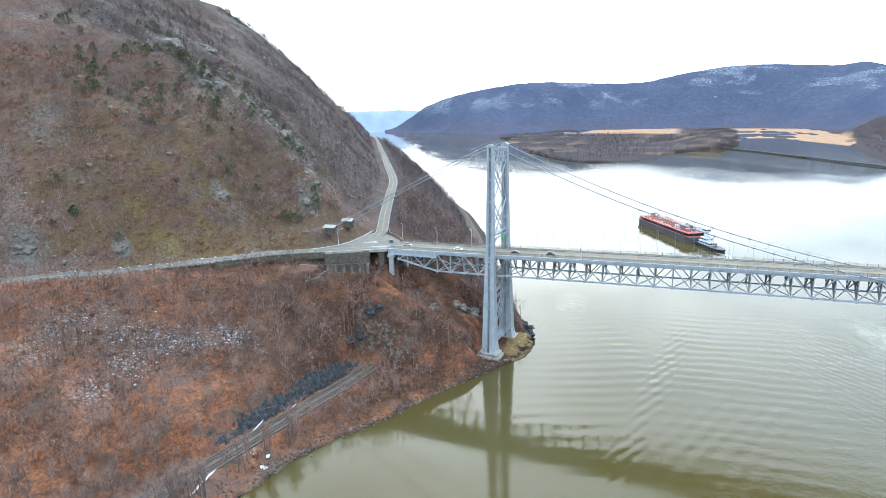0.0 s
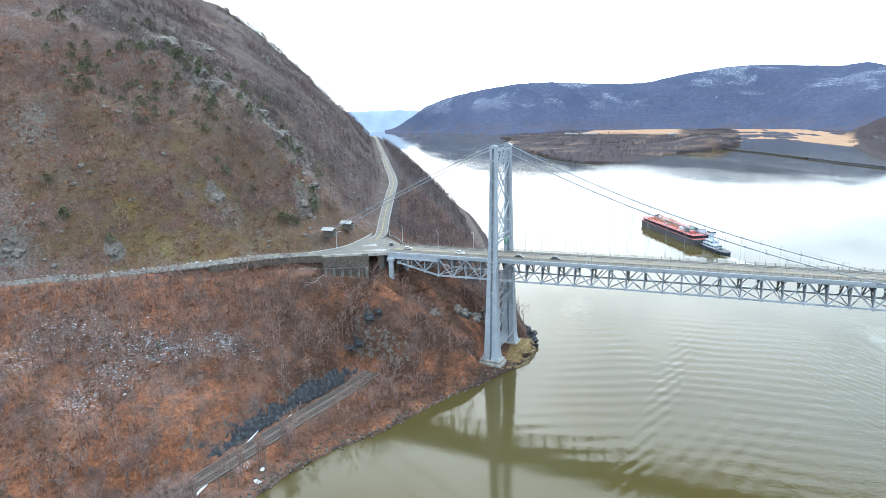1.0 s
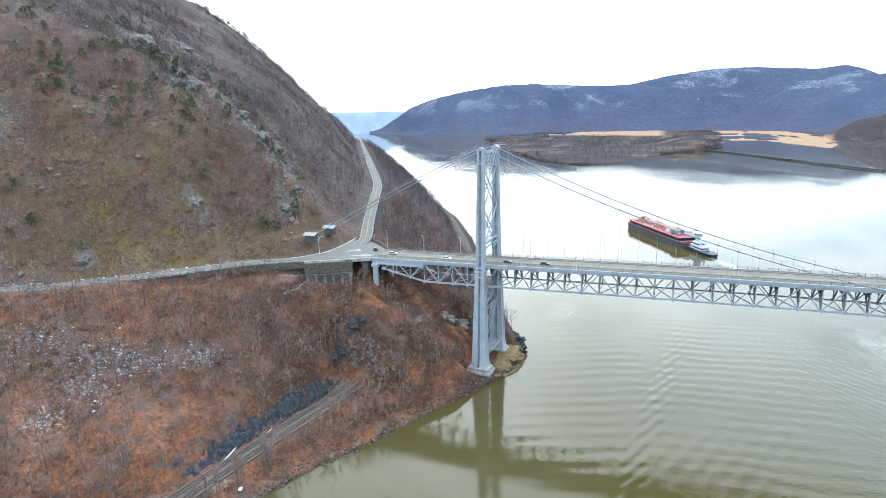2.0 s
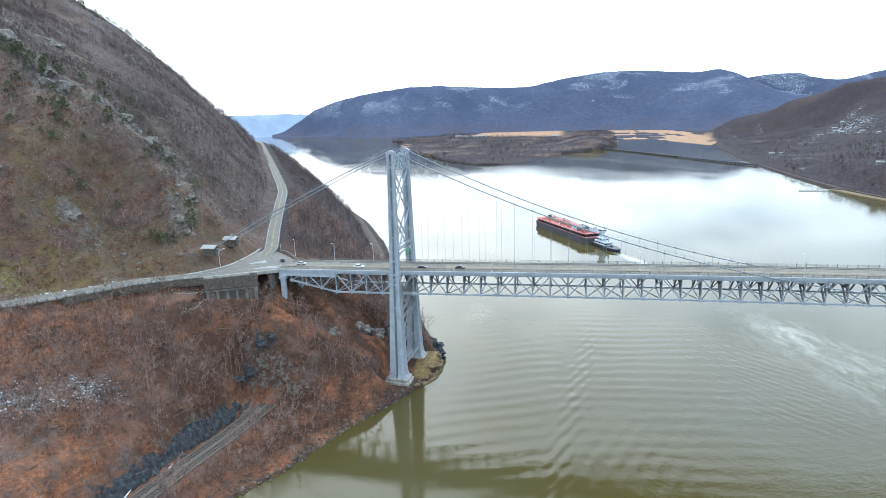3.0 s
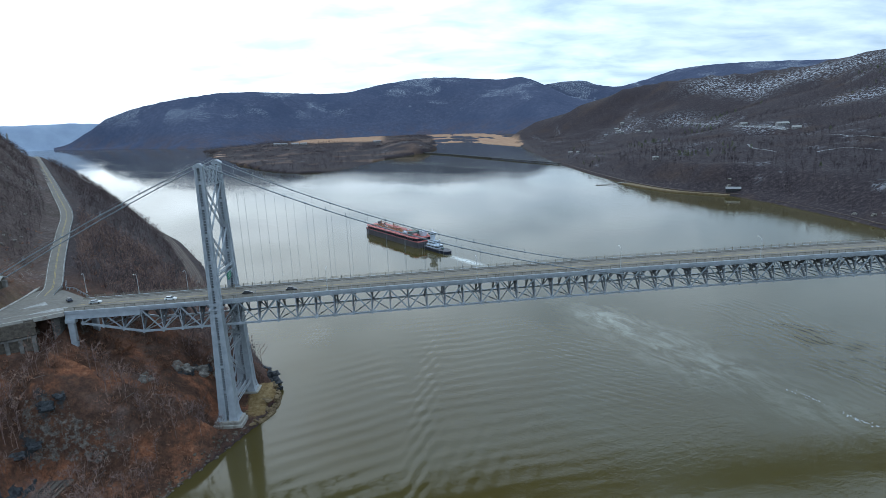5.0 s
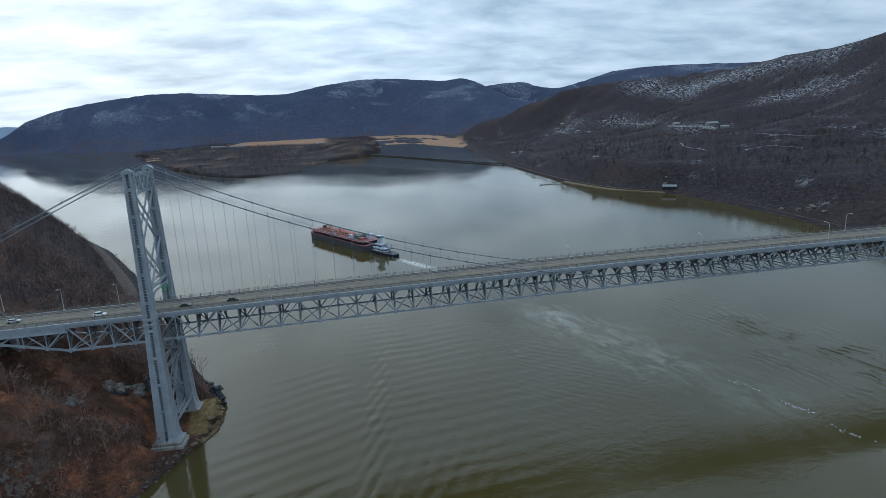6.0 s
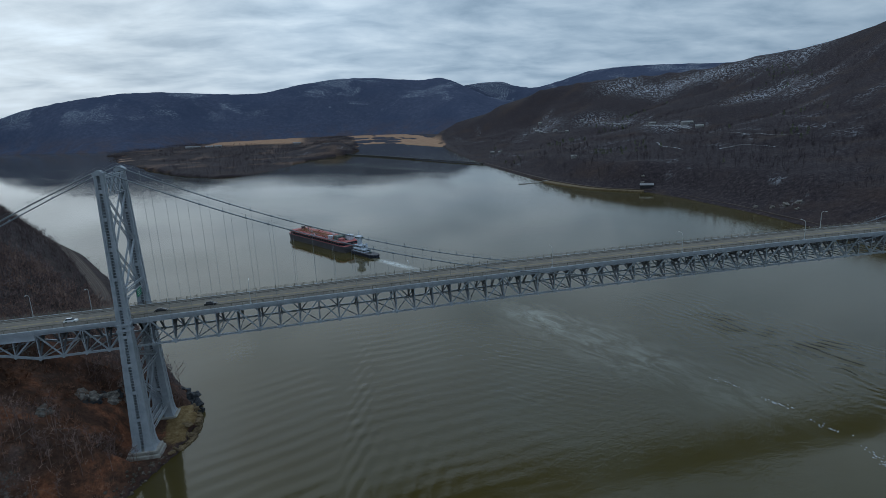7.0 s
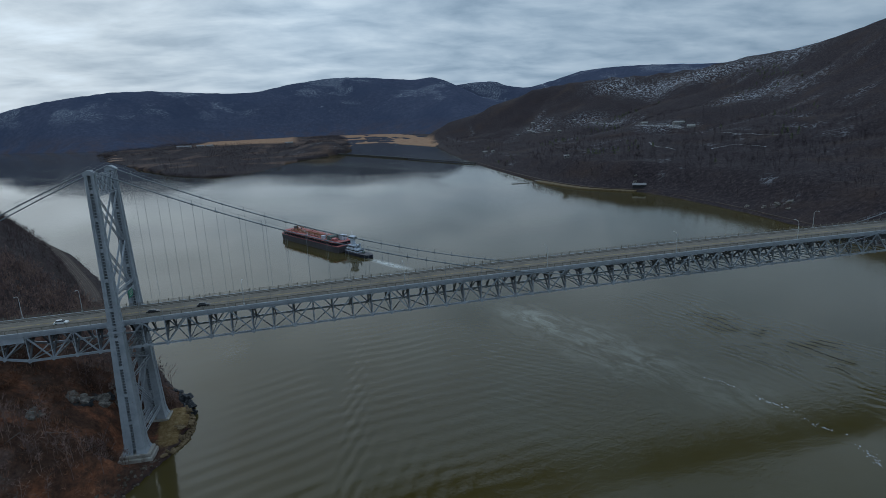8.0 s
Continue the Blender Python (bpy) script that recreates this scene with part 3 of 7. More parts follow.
def water_material():
    m = bpy.data.materials.new("silty_river_water")
    m.use_nodes = True
    t = m.node_tree
    lk = t.links.new
    b = t.nodes["Principled BSDF"]
    b.inputs["IOR"].default_value = 1.33
    geo = t.nodes.new("ShaderNodeNewGeometry")
    pos = geo.outputs["Position"]

    def noise_(scale, vec=None, detail=4.0, rough=0.55, dist=0.0):
        n = nt(t, "ShaderNodeTexNoise", Scale=scale, Detail=detail, Roughness=rough, Distortion=dist)
        lk(vec or pos, n.inputs["Vector"])
        return n.outputs[0]

    def place(turn, scale, at=(0, 0, 0)):
        mp = t.nodes.new("ShaderNodeMapping")
        mp.vector_type = "TEXTURE"
        mp.inputs["Location"].default_value, mp.inputs["Rotation"].default_value, mp.inputs["Scale"].default_value = at, (0, 0, radians(turn)), scale
        lk(pos, mp.inputs["Vector"])
        return mp.outputs[0]

    def op(kind, a, c, d=None):
        n = t.nodes.new("ShaderNodeMath")
        n.operation = kind
        for i, v in enumerate((a, c, d)):
            if v is None:
                continue
            if isinstance(v, (int, float)):
                n.inputs[i].default_value = v
            else:
                lk(v, n.inputs[i])
        return n.outputs[0]

    def rng(src, lo, hi, a=0.0, c=1.0):
        n = t.nodes.new("ShaderNodeMapRange")
        n.interpolation_type = "SMOOTHSTEP"
        n.inputs["From Min"].default_value, n.inputs["From Max"].default_value = lo, hi
        n.inputs["To Min"].default_value, n.inputs["To Max"].default_value = a, c
        lk(src, n.inputs["Value"])
        return n.outputs[0]

    def patch(at, size, turn=0, wobble=0.5):
        """1 in the middle of an oval patch of water, 0 outside, with a ragged edge."""
        v = t.nodes.new("ShaderNodeVectorMath")
        v.operation = "LENGTH"
        lk(place(turn, (size[0], size[1], 1), at), v.inputs[0])
        return rng(op("MULTIPLY_ADD", noise_(0.03, detail=5), wobble, v.outputs["Value"]), wobble * 0.5 - 0.05, 1.25 + wobble * 0.5, 1.0, 0.0)

    def waves(turn, length, distort):
        w = t.nodes.new("ShaderNodeTexWave")
        w.wave_type, w.bands_direction, w.wave_profile = "BANDS", "X", "SIN"
        w.inputs["Scale"].default_value = 0.314 / length * 1.0
        w.inputs["Distortion"].default_value, w.inputs["Detail"].default_value, w.inputs["Detail Scale"].default_value = distort, 2.0, 0.6
        lk(place(turn, (1, 1, 1)), w.inputs["Vector"])
        return w.outputs["Fac"]

    r = t.nodes.new("ShaderNodeValToRGB")
    e = r.color_ramp.elements
    e[0].position, e[0].color = 0.35, (0.068, 0.051, 0.013, 1)
    e[1].position, e[1].color = 0.72, (0.078, 0.067, 0.030, 1)
    lk(noise_(0.010, detail=6, dist=1.2), r.inputs["Fac"])
    # Pale streaks: silt, plus the ruffled water's sky sheen painted as colour.
    silt_sheen = op("MAXIMUM", op("MULTIPLY", patch((210, 30, 0), (30, 95, 1), 20, 1.1), 0.62), patch((196, 72, 0), (20, 42, 1), 16, 0.9))
    silt_sheen = op("MULTIPLY", silt_sheen, rng(noise_(0.075, place(20, (0.6, 1.6, 1)), 7, 0.68, 0.9), 0.36, 0.70))
    mx = t.nodes.new("ShaderNodeMix")
    mx.data_type = "RGBA"
    lk(op("MULTIPLY", silt_sheen, 0.95), mx.inputs["Factor"]), lk(r.outputs["Color"], mx.inputs["A"])
    mx.inputs["B"].default_value = (0.31, 0.31, 0.25, 1)
    # churned water behind the tug
    churn = op("MULTIPLY", patch((131, 238, 0), (5.5, 34, 1), 29.5, 0.4), rng(noise_(0.35, detail=7, rough=0.7, dist=1.0), 0.36, 0.55))
    foam = t.nodes.new("ShaderNodeMix")
    foam.data_type = "RGBA"
    lk(churn, foam.inputs["Factor"]), lk(mx.outputs["Result"], foam.inputs["A"])
    foam.inputs["B"].default_value = (0.62, 0.64, 0.60, 1)
    lk(foam.outputs["Result"], b.inputs["Base Color"])
    calm = rng(noise_(0.006, place(30, (1, 2.2, 1)), 4, 0.5, 0.8), 0.40, 0.62)
    lk(op("MULTIPLY_ADD", calm, 0.05, 0.035), b.inputs["Roughness"])
    # small chop everywhere, longer swell, and the trains of waves left by the tow
    chop = noise_(0.9, place(-15, (1.8, 1, 1)), 4, 0.6)
    swell = noise_(0.13, place(-8, (2.6, 1, 1)), 3)
    uneven = rng(noise_(0.02, detail=3), 0.35, 0.6, 0.45, 1.0)
    trains = [op("MULTIPLY", op("MULTIPLY", waves(112, 8.6, 2.5), 1.25), op("MULTIPLY", patch((52, -12, 0), (40, 90, 1), 0, 0.6), uneven)),
              op("MULTIPLY", op("MULTIPLY", waves(97, 8.2, 3.5), 1.2), op("MULTIPLY", patch((118, 5, 0), (62, 105, 1), 0, 0.7), uneven)),
              op("MULTIPLY", op("MULTIPLY", waves(153, 4.8, 2.2), 1.35), patch((79, -14, 0), (8, 92, 1), -7, 0.35)),
              op("MULTIPLY", op("MULTIPLY", waves(154, 6.6, 2.5), 1.1), op("MULTIPLY", patch((104, -42, 0), (32, 46, 1), -8, 0.6), uneven)),
              op("MULTIPLY", op("MULTIPLY", waves(47, 4.6, 5.0), 0.7), op("MULTIPLY", patch((165, 15, 0), (48, 75, 1), 0, 0.8), uneven)),
              op("MULTIPLY", op("MULTIPLY", waves(12, 5.5, 10.0), 3.4), op("MULTIPLY", patch((292, 0, 0), (38, 100, 1), 8, 0.8), rng(noise_(0.05, detail=5), 0.38, 0.62)))]
    lively = op("ADD", patch((170, -5, 0), (110, 110, 1), 10, 1.0), op("MULTIPLY", patch((285, 0, 0), (50, 90, 1), 5, 0.8), 0.9))
    lively = op("ADD", lively, op("ADD", op("MULTIPLY", patch((24, 84, 0), (11, 26, 1), 10, 0.8), 1.3), op("MULTIPLY", silt_sheen, 0.6)))
    h = op("MULTIPLY_ADD", chop, op("MULTIPLY_ADD", calm, 0.022, 0.006), op("MULTIPLY", swell, op("MULTIPLY_ADD", lively, 0.10, 0.045)))
    fine = op("ADD", noise_(0.30, place(12, (2.4, 1, 1)), 4, 0.68, 0.6), op("MULTIPLY", noise_(0.55, place(-38, (2.0, 1, 1)), 4, 0.65, 0.5), 0.5))
    h = op("ADD", h, op("MULTIPLY", fine, op("MULTIPLY_ADD", op("MULTIPLY", lively, rng(noise_(0.018, detail=4, dist=0.8), 0.36, 0.62, 0.3, 1.0)), 0.36, 0.012)))
    total = trains[0]
    for other in trains[1:]:
        total = op("ADD", total, other)
    h = op("ADD", h, op("MULTIPLY", total, 0.17))
    bp = t.nodes.new("ShaderNodeBump")
    bp.inputs["Strength"].default_value, bp.inputs["Distance"].default_value = 0.75, 1.0
    lk(h, bp.inputs["Height"]), lk(bp.outputs[0], b.inputs["Normal"])
    return m


WATER = water_material()


def build_water():
    me = bpy.data.meshes.new("river")
    me.from_pydata([(-4600, -900, 0), (4800, -900, 0), (4800, 4720, 0), (-4600, 4720, 0)], [], [(0, 1, 2, 3)])
    me.materials.append(WATER)
    return tagged(new("water", me), "wide olive-brown tidal river with light ripples", "river", kind="structure")


build_water()

# ---------------------------------------------------------------- hills beyond the river
def far_woods_material():
    """Leafless woods, blue air haze painted into their colours: fine grain of crowns, folds, and snow lying between the
    trunks in long patches high up.
    """
    m = bpy.data.materials.new("haze_tinted_winter_woods")
    m.use_nodes = True
    t = m.node_tree
    lk = t.links.new
    b = t.nodes["Principled BSDF"]
    b.inputs["Roughness"].default_value, b.inputs["Specular IOR Level"].default_value = 1.0, 0.0
    geo = t.nodes.new("ShaderNodeNewGeometry")
    sep = t.nodes.new("ShaderNodeSeparateXYZ")
    lk(geo.outputs["Position"], sep.inputs[0])

    def rng(src, lo, hi):
        n = t.nodes.new("ShaderNodeMapRange")
        n.inputs["From Min"].default_value, n.inputs["From Max"].default_value = lo, hi
        lk(src, n.inputs["Value"])
        return n.outputs[0]

    def noise_(scale, detail, rough, dist=0.0):
        n = nt(t, "ShaderNodeTexNoise", Scale=scale, Detail=detail, Roughness=rough, Distortion=dist)
        lk(geo.outputs["Position"], n.inputs["Vector"])
        return n.outputs[0]

    def mul(a, c):
        n = t.nodes.new("ShaderNodeMath")
        n.operation = "MULTIPLY"
        lk(a, n.inputs[0]), lk(c, n.inputs[1])
        return n.outputs[0]

    def ramp(src, stops):
        r = t.nodes.new("ShaderNodeValToRGB")
        e = r.color_ramp.elements
        while len(e) < len(stops):
            e.new(0.5)
        for i, (p, c) in enumerate(stops):
            e[i].position, e[i].color = p, (*c, 1)
        lk(src, r.inputs["Fac"])
        return r.outputs["Color"]

    def mix(f, a, c):
        n = t.nodes.new("ShaderNodeMix")
        n.data_type = "RGBA"
        lk(f, n.inputs["Factor"]), lk(a, n.inputs["A"])
        if isinstance(c, tuple):
            n.inputs["B"].default_value = (*c, 1)
        else:
            lk(c, n.inputs["B"])
        return n.outputs["Result"]

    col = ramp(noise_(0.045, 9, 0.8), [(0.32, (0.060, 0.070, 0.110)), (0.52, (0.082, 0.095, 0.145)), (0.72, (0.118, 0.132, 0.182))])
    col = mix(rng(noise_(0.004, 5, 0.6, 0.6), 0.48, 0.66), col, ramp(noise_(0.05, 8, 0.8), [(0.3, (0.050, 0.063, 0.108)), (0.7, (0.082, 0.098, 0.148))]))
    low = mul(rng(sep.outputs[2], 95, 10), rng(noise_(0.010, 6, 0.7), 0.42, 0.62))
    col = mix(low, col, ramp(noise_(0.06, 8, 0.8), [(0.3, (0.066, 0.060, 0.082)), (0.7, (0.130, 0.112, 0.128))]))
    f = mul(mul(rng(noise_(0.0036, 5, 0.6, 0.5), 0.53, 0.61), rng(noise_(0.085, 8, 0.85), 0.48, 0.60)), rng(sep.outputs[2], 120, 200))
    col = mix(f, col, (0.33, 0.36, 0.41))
    lk(col, b.inputs["Base Color"])
    bp = t.nodes.new("ShaderNodeBump")
    bp.inputs["Strength"].default_value, bp.inputs["Distance"].default_value = 0.5, 8.0
    lk(noise_(0.05, 6, 0.7), bp.inputs["Height"]), lk(bp.outputs[0], b.inputs["Normal"])
    return m


FAR_WOODS = far_woods_material()
# Air haze is painted into this pale blue.
PLAIN_BLUE = material("haze_blue_low_hills", [(0.3, (0.26, 0.32, 0.43)), (0.7, (0.35, 0.42, 0.53))], scale=0.006, detail=8, rough=1.0, bump=0.3, bump_scale=0.01, dist=10, spec=0.0)


def far_hill(name, label, rows, mat, rough=26.0, back=500):
    """A hill from rows of bearing, skyline angle, distance of the crest and of the foot, as seen over the river."""
    rows = np.array(rows, float)
    az = np.linspace(rows[0, 0], rows[-1, 0], 300)
    el, dc, df = (np.interp(az, rows[:, 0], rows[:, i]) for i in (1, 2, 3))
    k = np.ones(5) / 5
    el = np.convolve(np.pad(el, 2, "edge"), k, "valid")
    s = np.concatenate([np.linspace(0, 1, 40), np.linspace(1, 1 + 1, 6)[1:]])
    A, S = np.meshgrid(az, s)
    DC, DF, EL = (np.broadcast_to(v, A.shape) for v in (dc, df, el))
    D = np.where(S <= 1, DF + (DC - DF) * S, DC + back * (S - 1))
    X, Y = EYE[0] + D * np.sin(np.radians(A)), EYE[1] + D * np.cos(np.radians(A))
    top = 122 + DC * np.tan(np.radians(EL))
    f = 0.55 * S + 0.45 * smooth(0, 1, S)
    Z = np.where(S <= 1, top * f, top * (1 - 0.6 * (S - 1)))
    Z = Z + (fbm(X, Y, 420, 3) - 0.5) * rough * 1.7 * smooth(0, 0.25, S) * smooth(1.0, 0.75, S)
    Z = Z + (vnoise(X, Y, 37) - 0.5) * 5 * smooth(0, 0.1, S)
    Z = np.where(S == 0, -2, Z)
    me = grid_mesh(name, X, Y, Z)
    me.materials.append(mat)
    return tagged(new(name, me), label, "hill", kind="structure")


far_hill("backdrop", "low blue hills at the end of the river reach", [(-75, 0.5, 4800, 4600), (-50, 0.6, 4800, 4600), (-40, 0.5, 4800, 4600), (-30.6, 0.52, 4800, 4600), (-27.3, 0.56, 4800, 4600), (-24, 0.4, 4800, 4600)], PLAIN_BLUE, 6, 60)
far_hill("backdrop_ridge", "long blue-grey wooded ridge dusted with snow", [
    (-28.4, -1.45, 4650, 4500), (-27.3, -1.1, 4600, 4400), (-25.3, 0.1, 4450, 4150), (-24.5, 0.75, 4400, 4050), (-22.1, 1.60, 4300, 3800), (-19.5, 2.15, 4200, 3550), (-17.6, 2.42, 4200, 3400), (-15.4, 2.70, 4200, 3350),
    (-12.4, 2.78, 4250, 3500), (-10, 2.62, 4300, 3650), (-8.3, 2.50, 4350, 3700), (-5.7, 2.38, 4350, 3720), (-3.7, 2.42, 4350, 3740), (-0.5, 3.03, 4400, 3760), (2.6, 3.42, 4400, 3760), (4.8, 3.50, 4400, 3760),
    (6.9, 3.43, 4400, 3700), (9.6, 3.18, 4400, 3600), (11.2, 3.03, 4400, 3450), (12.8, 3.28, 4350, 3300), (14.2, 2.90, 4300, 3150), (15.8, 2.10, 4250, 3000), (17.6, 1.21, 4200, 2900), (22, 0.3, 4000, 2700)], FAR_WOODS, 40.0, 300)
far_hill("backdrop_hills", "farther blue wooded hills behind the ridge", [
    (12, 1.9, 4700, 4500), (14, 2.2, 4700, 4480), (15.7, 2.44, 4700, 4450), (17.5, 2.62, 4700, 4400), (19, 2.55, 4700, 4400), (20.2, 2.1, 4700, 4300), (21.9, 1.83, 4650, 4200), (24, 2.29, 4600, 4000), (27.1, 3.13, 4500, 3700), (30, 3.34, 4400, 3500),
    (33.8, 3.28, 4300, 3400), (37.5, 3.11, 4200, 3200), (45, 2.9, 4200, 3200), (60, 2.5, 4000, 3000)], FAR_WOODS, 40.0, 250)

# ---------------------------------------------------------------- the suspension bridge
HW = 8.5            # half the distance between the two trusses
CW = 9.2            # half the distance between the two cables
LW = 9.8            # half the distance between the tower legs
MID = 0.6           # the bridge's middle line
PANEL = 7.537
SPAN = 66 * PANEL


def camber(x):
    return 2.3 * (1 - ((x - SPAN / 2) / (SPAN / 2)) ** 2) if 0 <= x <= SPAN else -abs(x if x < 0 else x - SPAN) * 0.01


def chord_z(x):
    return 44.0 + camber(x)


def top_z(x):
    return 53.0 + camber(x)


def road_z(x):
    return 54.3 + camber(x)


def part(name, bm, material, parent, label=""):
    """Link a bmesh as one mesh under a thing or a part."""
    me = bpy.data.meshes.new(name)
    bm.to_mesh(me)
    bm.free()
    me.materials.append(material)
    ob = new(name, me)
    ob.parent = parent
    if label:
        ob["label"] = label
    return ob


def thing(name, label, category, at=(0, 0, 0), group=""):
    ob = new(name)
    ob.location = at
    ob.empty_display_size = 0.5
    return tagged(ob, label, category, group)


def box(bm, lo, hi, rot=None):
    x0, y0, z0 = lo
    x1, y1, z1 = hi
    v = [bm.verts.new(p) for p in ((x0, y0, z0), (x1, y0, z0), (x1, y1, z0), (x0, y1, z0), (x0, y0, z1), (x1, y0, z1), (x1, y1, z1), (x0, y1, z1))]
    for f in ((3, 2, 1, 0), (4, 5, 6, 7), (0, 1, 5, 4), (1, 2, 6, 5), (2, 3, 7, 6), (3, 0, 4, 7)):
        bm.faces.new([v[i] for i in f])
    return v


def bar(bm, a, b, w, h=None, up=(0, 0, 1)):
    """A straight square bar from a to b."""
    h = h or w
    a, b = Vector(a), Vector(b)
    d = (b - a).normalized()
    u = Vector(up)
    if abs(d.dot(u)) > 0.98:
        u = Vector((0, 1, 0))
    s = d.cross(u).normalized()
    u = s.cross(d)
    v = [bm.verts.new(p + s * (i * w / 2) + u * (j * h / 2)) for p in (a, b) for i, j in ((-1, -1), (1, -1), (1, 1), (-1, 1))]
    for f in ((3, 2, 1, 0), (4, 5, 6, 7), (0, 1, 5, 4), (1, 2, 6, 5), (2, 3, 7, 6), (3, 0, 4, 7)):
        bm.faces.new([v[i] for i in f])


def member_mesh(name, w, h, plate=0.16, mat=None):
    """An I-section of unit length along z, shared by alike members."""
    bm = bmesh.new()
    p = plate
    prof = [(-w, -h), (w, -h), (w, -h + p), (p / 2, -h + p), (p / 2, h - p), (w, h - p), (w, h), (-w, h), (-w, h - p), (-p / 2, h - p), (-p / 2, -h + p), (-w, -h + p)]
    lo, hi = [bm.verts.new((x, y, 0)) for x, y in prof], [bm.verts.new((x, y, 1)) for x, y in prof]
    for i in range(12):
        j = (i + 1) % 12
        bm.faces.new((lo[i], lo[j], hi[j], hi[i]))
    bm.faces.new(lo[::-1]), bm.faces.new(hi)
    me = bpy.data.meshes.new(name)
    bm.to_mesh(me)
    bm.free()
    me.materials.append(mat or STEEL)
    return me


def member(name, me, a, b, parent):
    a, b = Vector(a), Vector(b)
    ob = new(name, me)
    q = (b - a).to_track_quat("Z", "Y")
    ob.matrix_basis = Matrix.Translation(a) @ q.to_matrix().to_4x4() @ Matrix.Diagonal((1, 1, (b - a).length, 1))
    ob.parent = parent
    return ob


LEG_ROWS = [(5, 4.3, 3.2), (6.2, 3.8, 2.8), (9, 3.4, 2.5), (26, 2.95, 2.1), (45, 2.4, 1.85), (56, 2.0, 1.4), (80, 1.75, 1.2), (106.5, 1.5, 1.05)]   # z, half width along, half width across


def leg_half(z):
    r = np.array(LEG_ROWS)
    return np.interp(z, r[:, 0], r[:, 1]), np.interp(z, r[:, 0], r[:, 2])


def tower_leg_y(z):
    return LW + 2.9 * (108 - z) / 105


def build_tower(x0, name_label):
    tower = thing("bridge_tower", name_label, "bridge tower", (x0 + 0.3, 1.3, 0), "bridge towers")
    tower.rotation_euler.z = radians(-3.0)
    zs = [5.0, 5.6, 6.2, 7.4, 9.0, 12, 18, 26, 34, 43, 52, 53, 62, 71, 80, 90, 100, 106.5]
    for s in (-1, 1):
        bm = bmesh.new()
        # ribbed section: four corner flanges with recessed webs between
        rings = []
        for z in zs:
            a, b = leg_half(z)
            yc = s * tower_leg_y(z)
            g, r = 0.34, 0.16
            w = a * 0.34
            prof = [(-a, -b), (-a * g - w, -b), (-a * g - w, -b + r), (-a * g, -b + r), (-a * g, -b), (-0.56, -b), (-0.56, -b * 0.14), (0.56, -b * 0.14), (0.56, -b),
                    (a * g, -b), (a * g, -b + r), (a * g + w, -b + r), (a * g + w, -b), (a, -b)]
            side = [(a, -b * 0.35), (a - r, -b * 0.35), (a - r, b * 0.35), (a, b * 0.35)]
            full = prof + side + [(-x, -y) for x, y in prof] + [(-x, -y) for x, y in side]
            rings.append([bm.verts.new((x, yc + y, z)) for x, y in full])
        n = len(rings[0])
        for p, q in zip(rings[:-1], rings[1:]):
            for i in range(n):
                j = (i + 1) % n
                bm.faces.new((p[i], p[j], q[j], q[i]))
        bm.faces.new(rings[0][::-1]), bm.faces.new(rings[-1])
        leg = part("leg", bm, STEEL, tower)
        # batten plates with open gaps down the middle of each face
        bm = bmesh.new()
        for face in (-1, 1):
            z = 7.0
            while z < 104:
                a, b = leg_half(z)
                yc = s * tower_leg_y(z)
                y = yc + face * (b - 0.14)
                long = 1.3 if int((z - 7) / 10.5) != int((z - 7 + 1.1) / 10.5) else 0.32
                box(bm, (-0.56, y - 0.06, z), (0.56, y + 0.06, z + long))
                z += 1.2 + (long - 0.45)
        part("lacing", bm, STEEL, leg)["kind"] = "stuff"
        # dark sheet behind the battens that stands in for shade in the leg
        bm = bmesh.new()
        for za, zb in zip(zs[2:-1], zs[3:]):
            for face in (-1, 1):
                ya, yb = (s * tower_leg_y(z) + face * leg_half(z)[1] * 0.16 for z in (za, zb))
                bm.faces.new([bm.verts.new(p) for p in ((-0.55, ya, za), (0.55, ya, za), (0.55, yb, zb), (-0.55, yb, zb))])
        part("inner_plate", bm, SHADE_STEEL, leg, "inner plate coloured dark for the shade inside the leg")
        # saddle with a rounded top
        bm = bmesh.new()
        a, b = leg_half(106.5)
        yc = s * LW
        pts = [(-a - 0.4, 106.5), (a + 0.4, 106.5), (a + 0.4, 107.3), (a * 0.9, 107.6), (a * 0.35, 108.2), (-a * 0.35, 108.2), (-a * 0.9, 107.6), (-a - 0.4, 107.3)]
        f0, f1 = [bm.verts.new((x, yc - 1.1, z)) for x, z in pts], [bm.verts.new((x, yc + 1.1, z)) for x, z in pts]
        bm.faces.new(f0), bm.faces.new(f1[::-1])
        for i in range(8):
            j = (i + 1) % 8
            bm.faces.new((f0[j], f0[i], f1[i], f1[j]))
        part("saddle", bm, STEEL, tower)
        bm = bmesh.new()
        for z, g in ((51.2, 0.28), (53.2, 0.18)):
            a, b = leg_half(z)
            yc = s * tower_leg_y(z)
            box(bm, (-a - g, yc - b - g, z), (a + g, yc + b + g, z + 0.7))
        part("collar", bm, STEEL, tower)
        bm = bmesh.new()
        yc = s * tower_leg_y(4)
        for z0, z1, g in ((-3, 3.6, 1.3), (3.6, 5.0, 0.7)):
            box(bm, (-4.6 - g, yc - 2.9 - g, z0), (4.6 + g, yc + 2.9 + g, z1))
        bmesh.ops.bevel(bm, geom=bm.edges[:], offset=0.25, segments=1, affect="EDGES")
        part("pier", bm, CONCRETE, tower, "weathered concrete pier")
    # bracing between the legs

    def inner(z):
        return tower_leg_y(z) - leg_half(z)[1]

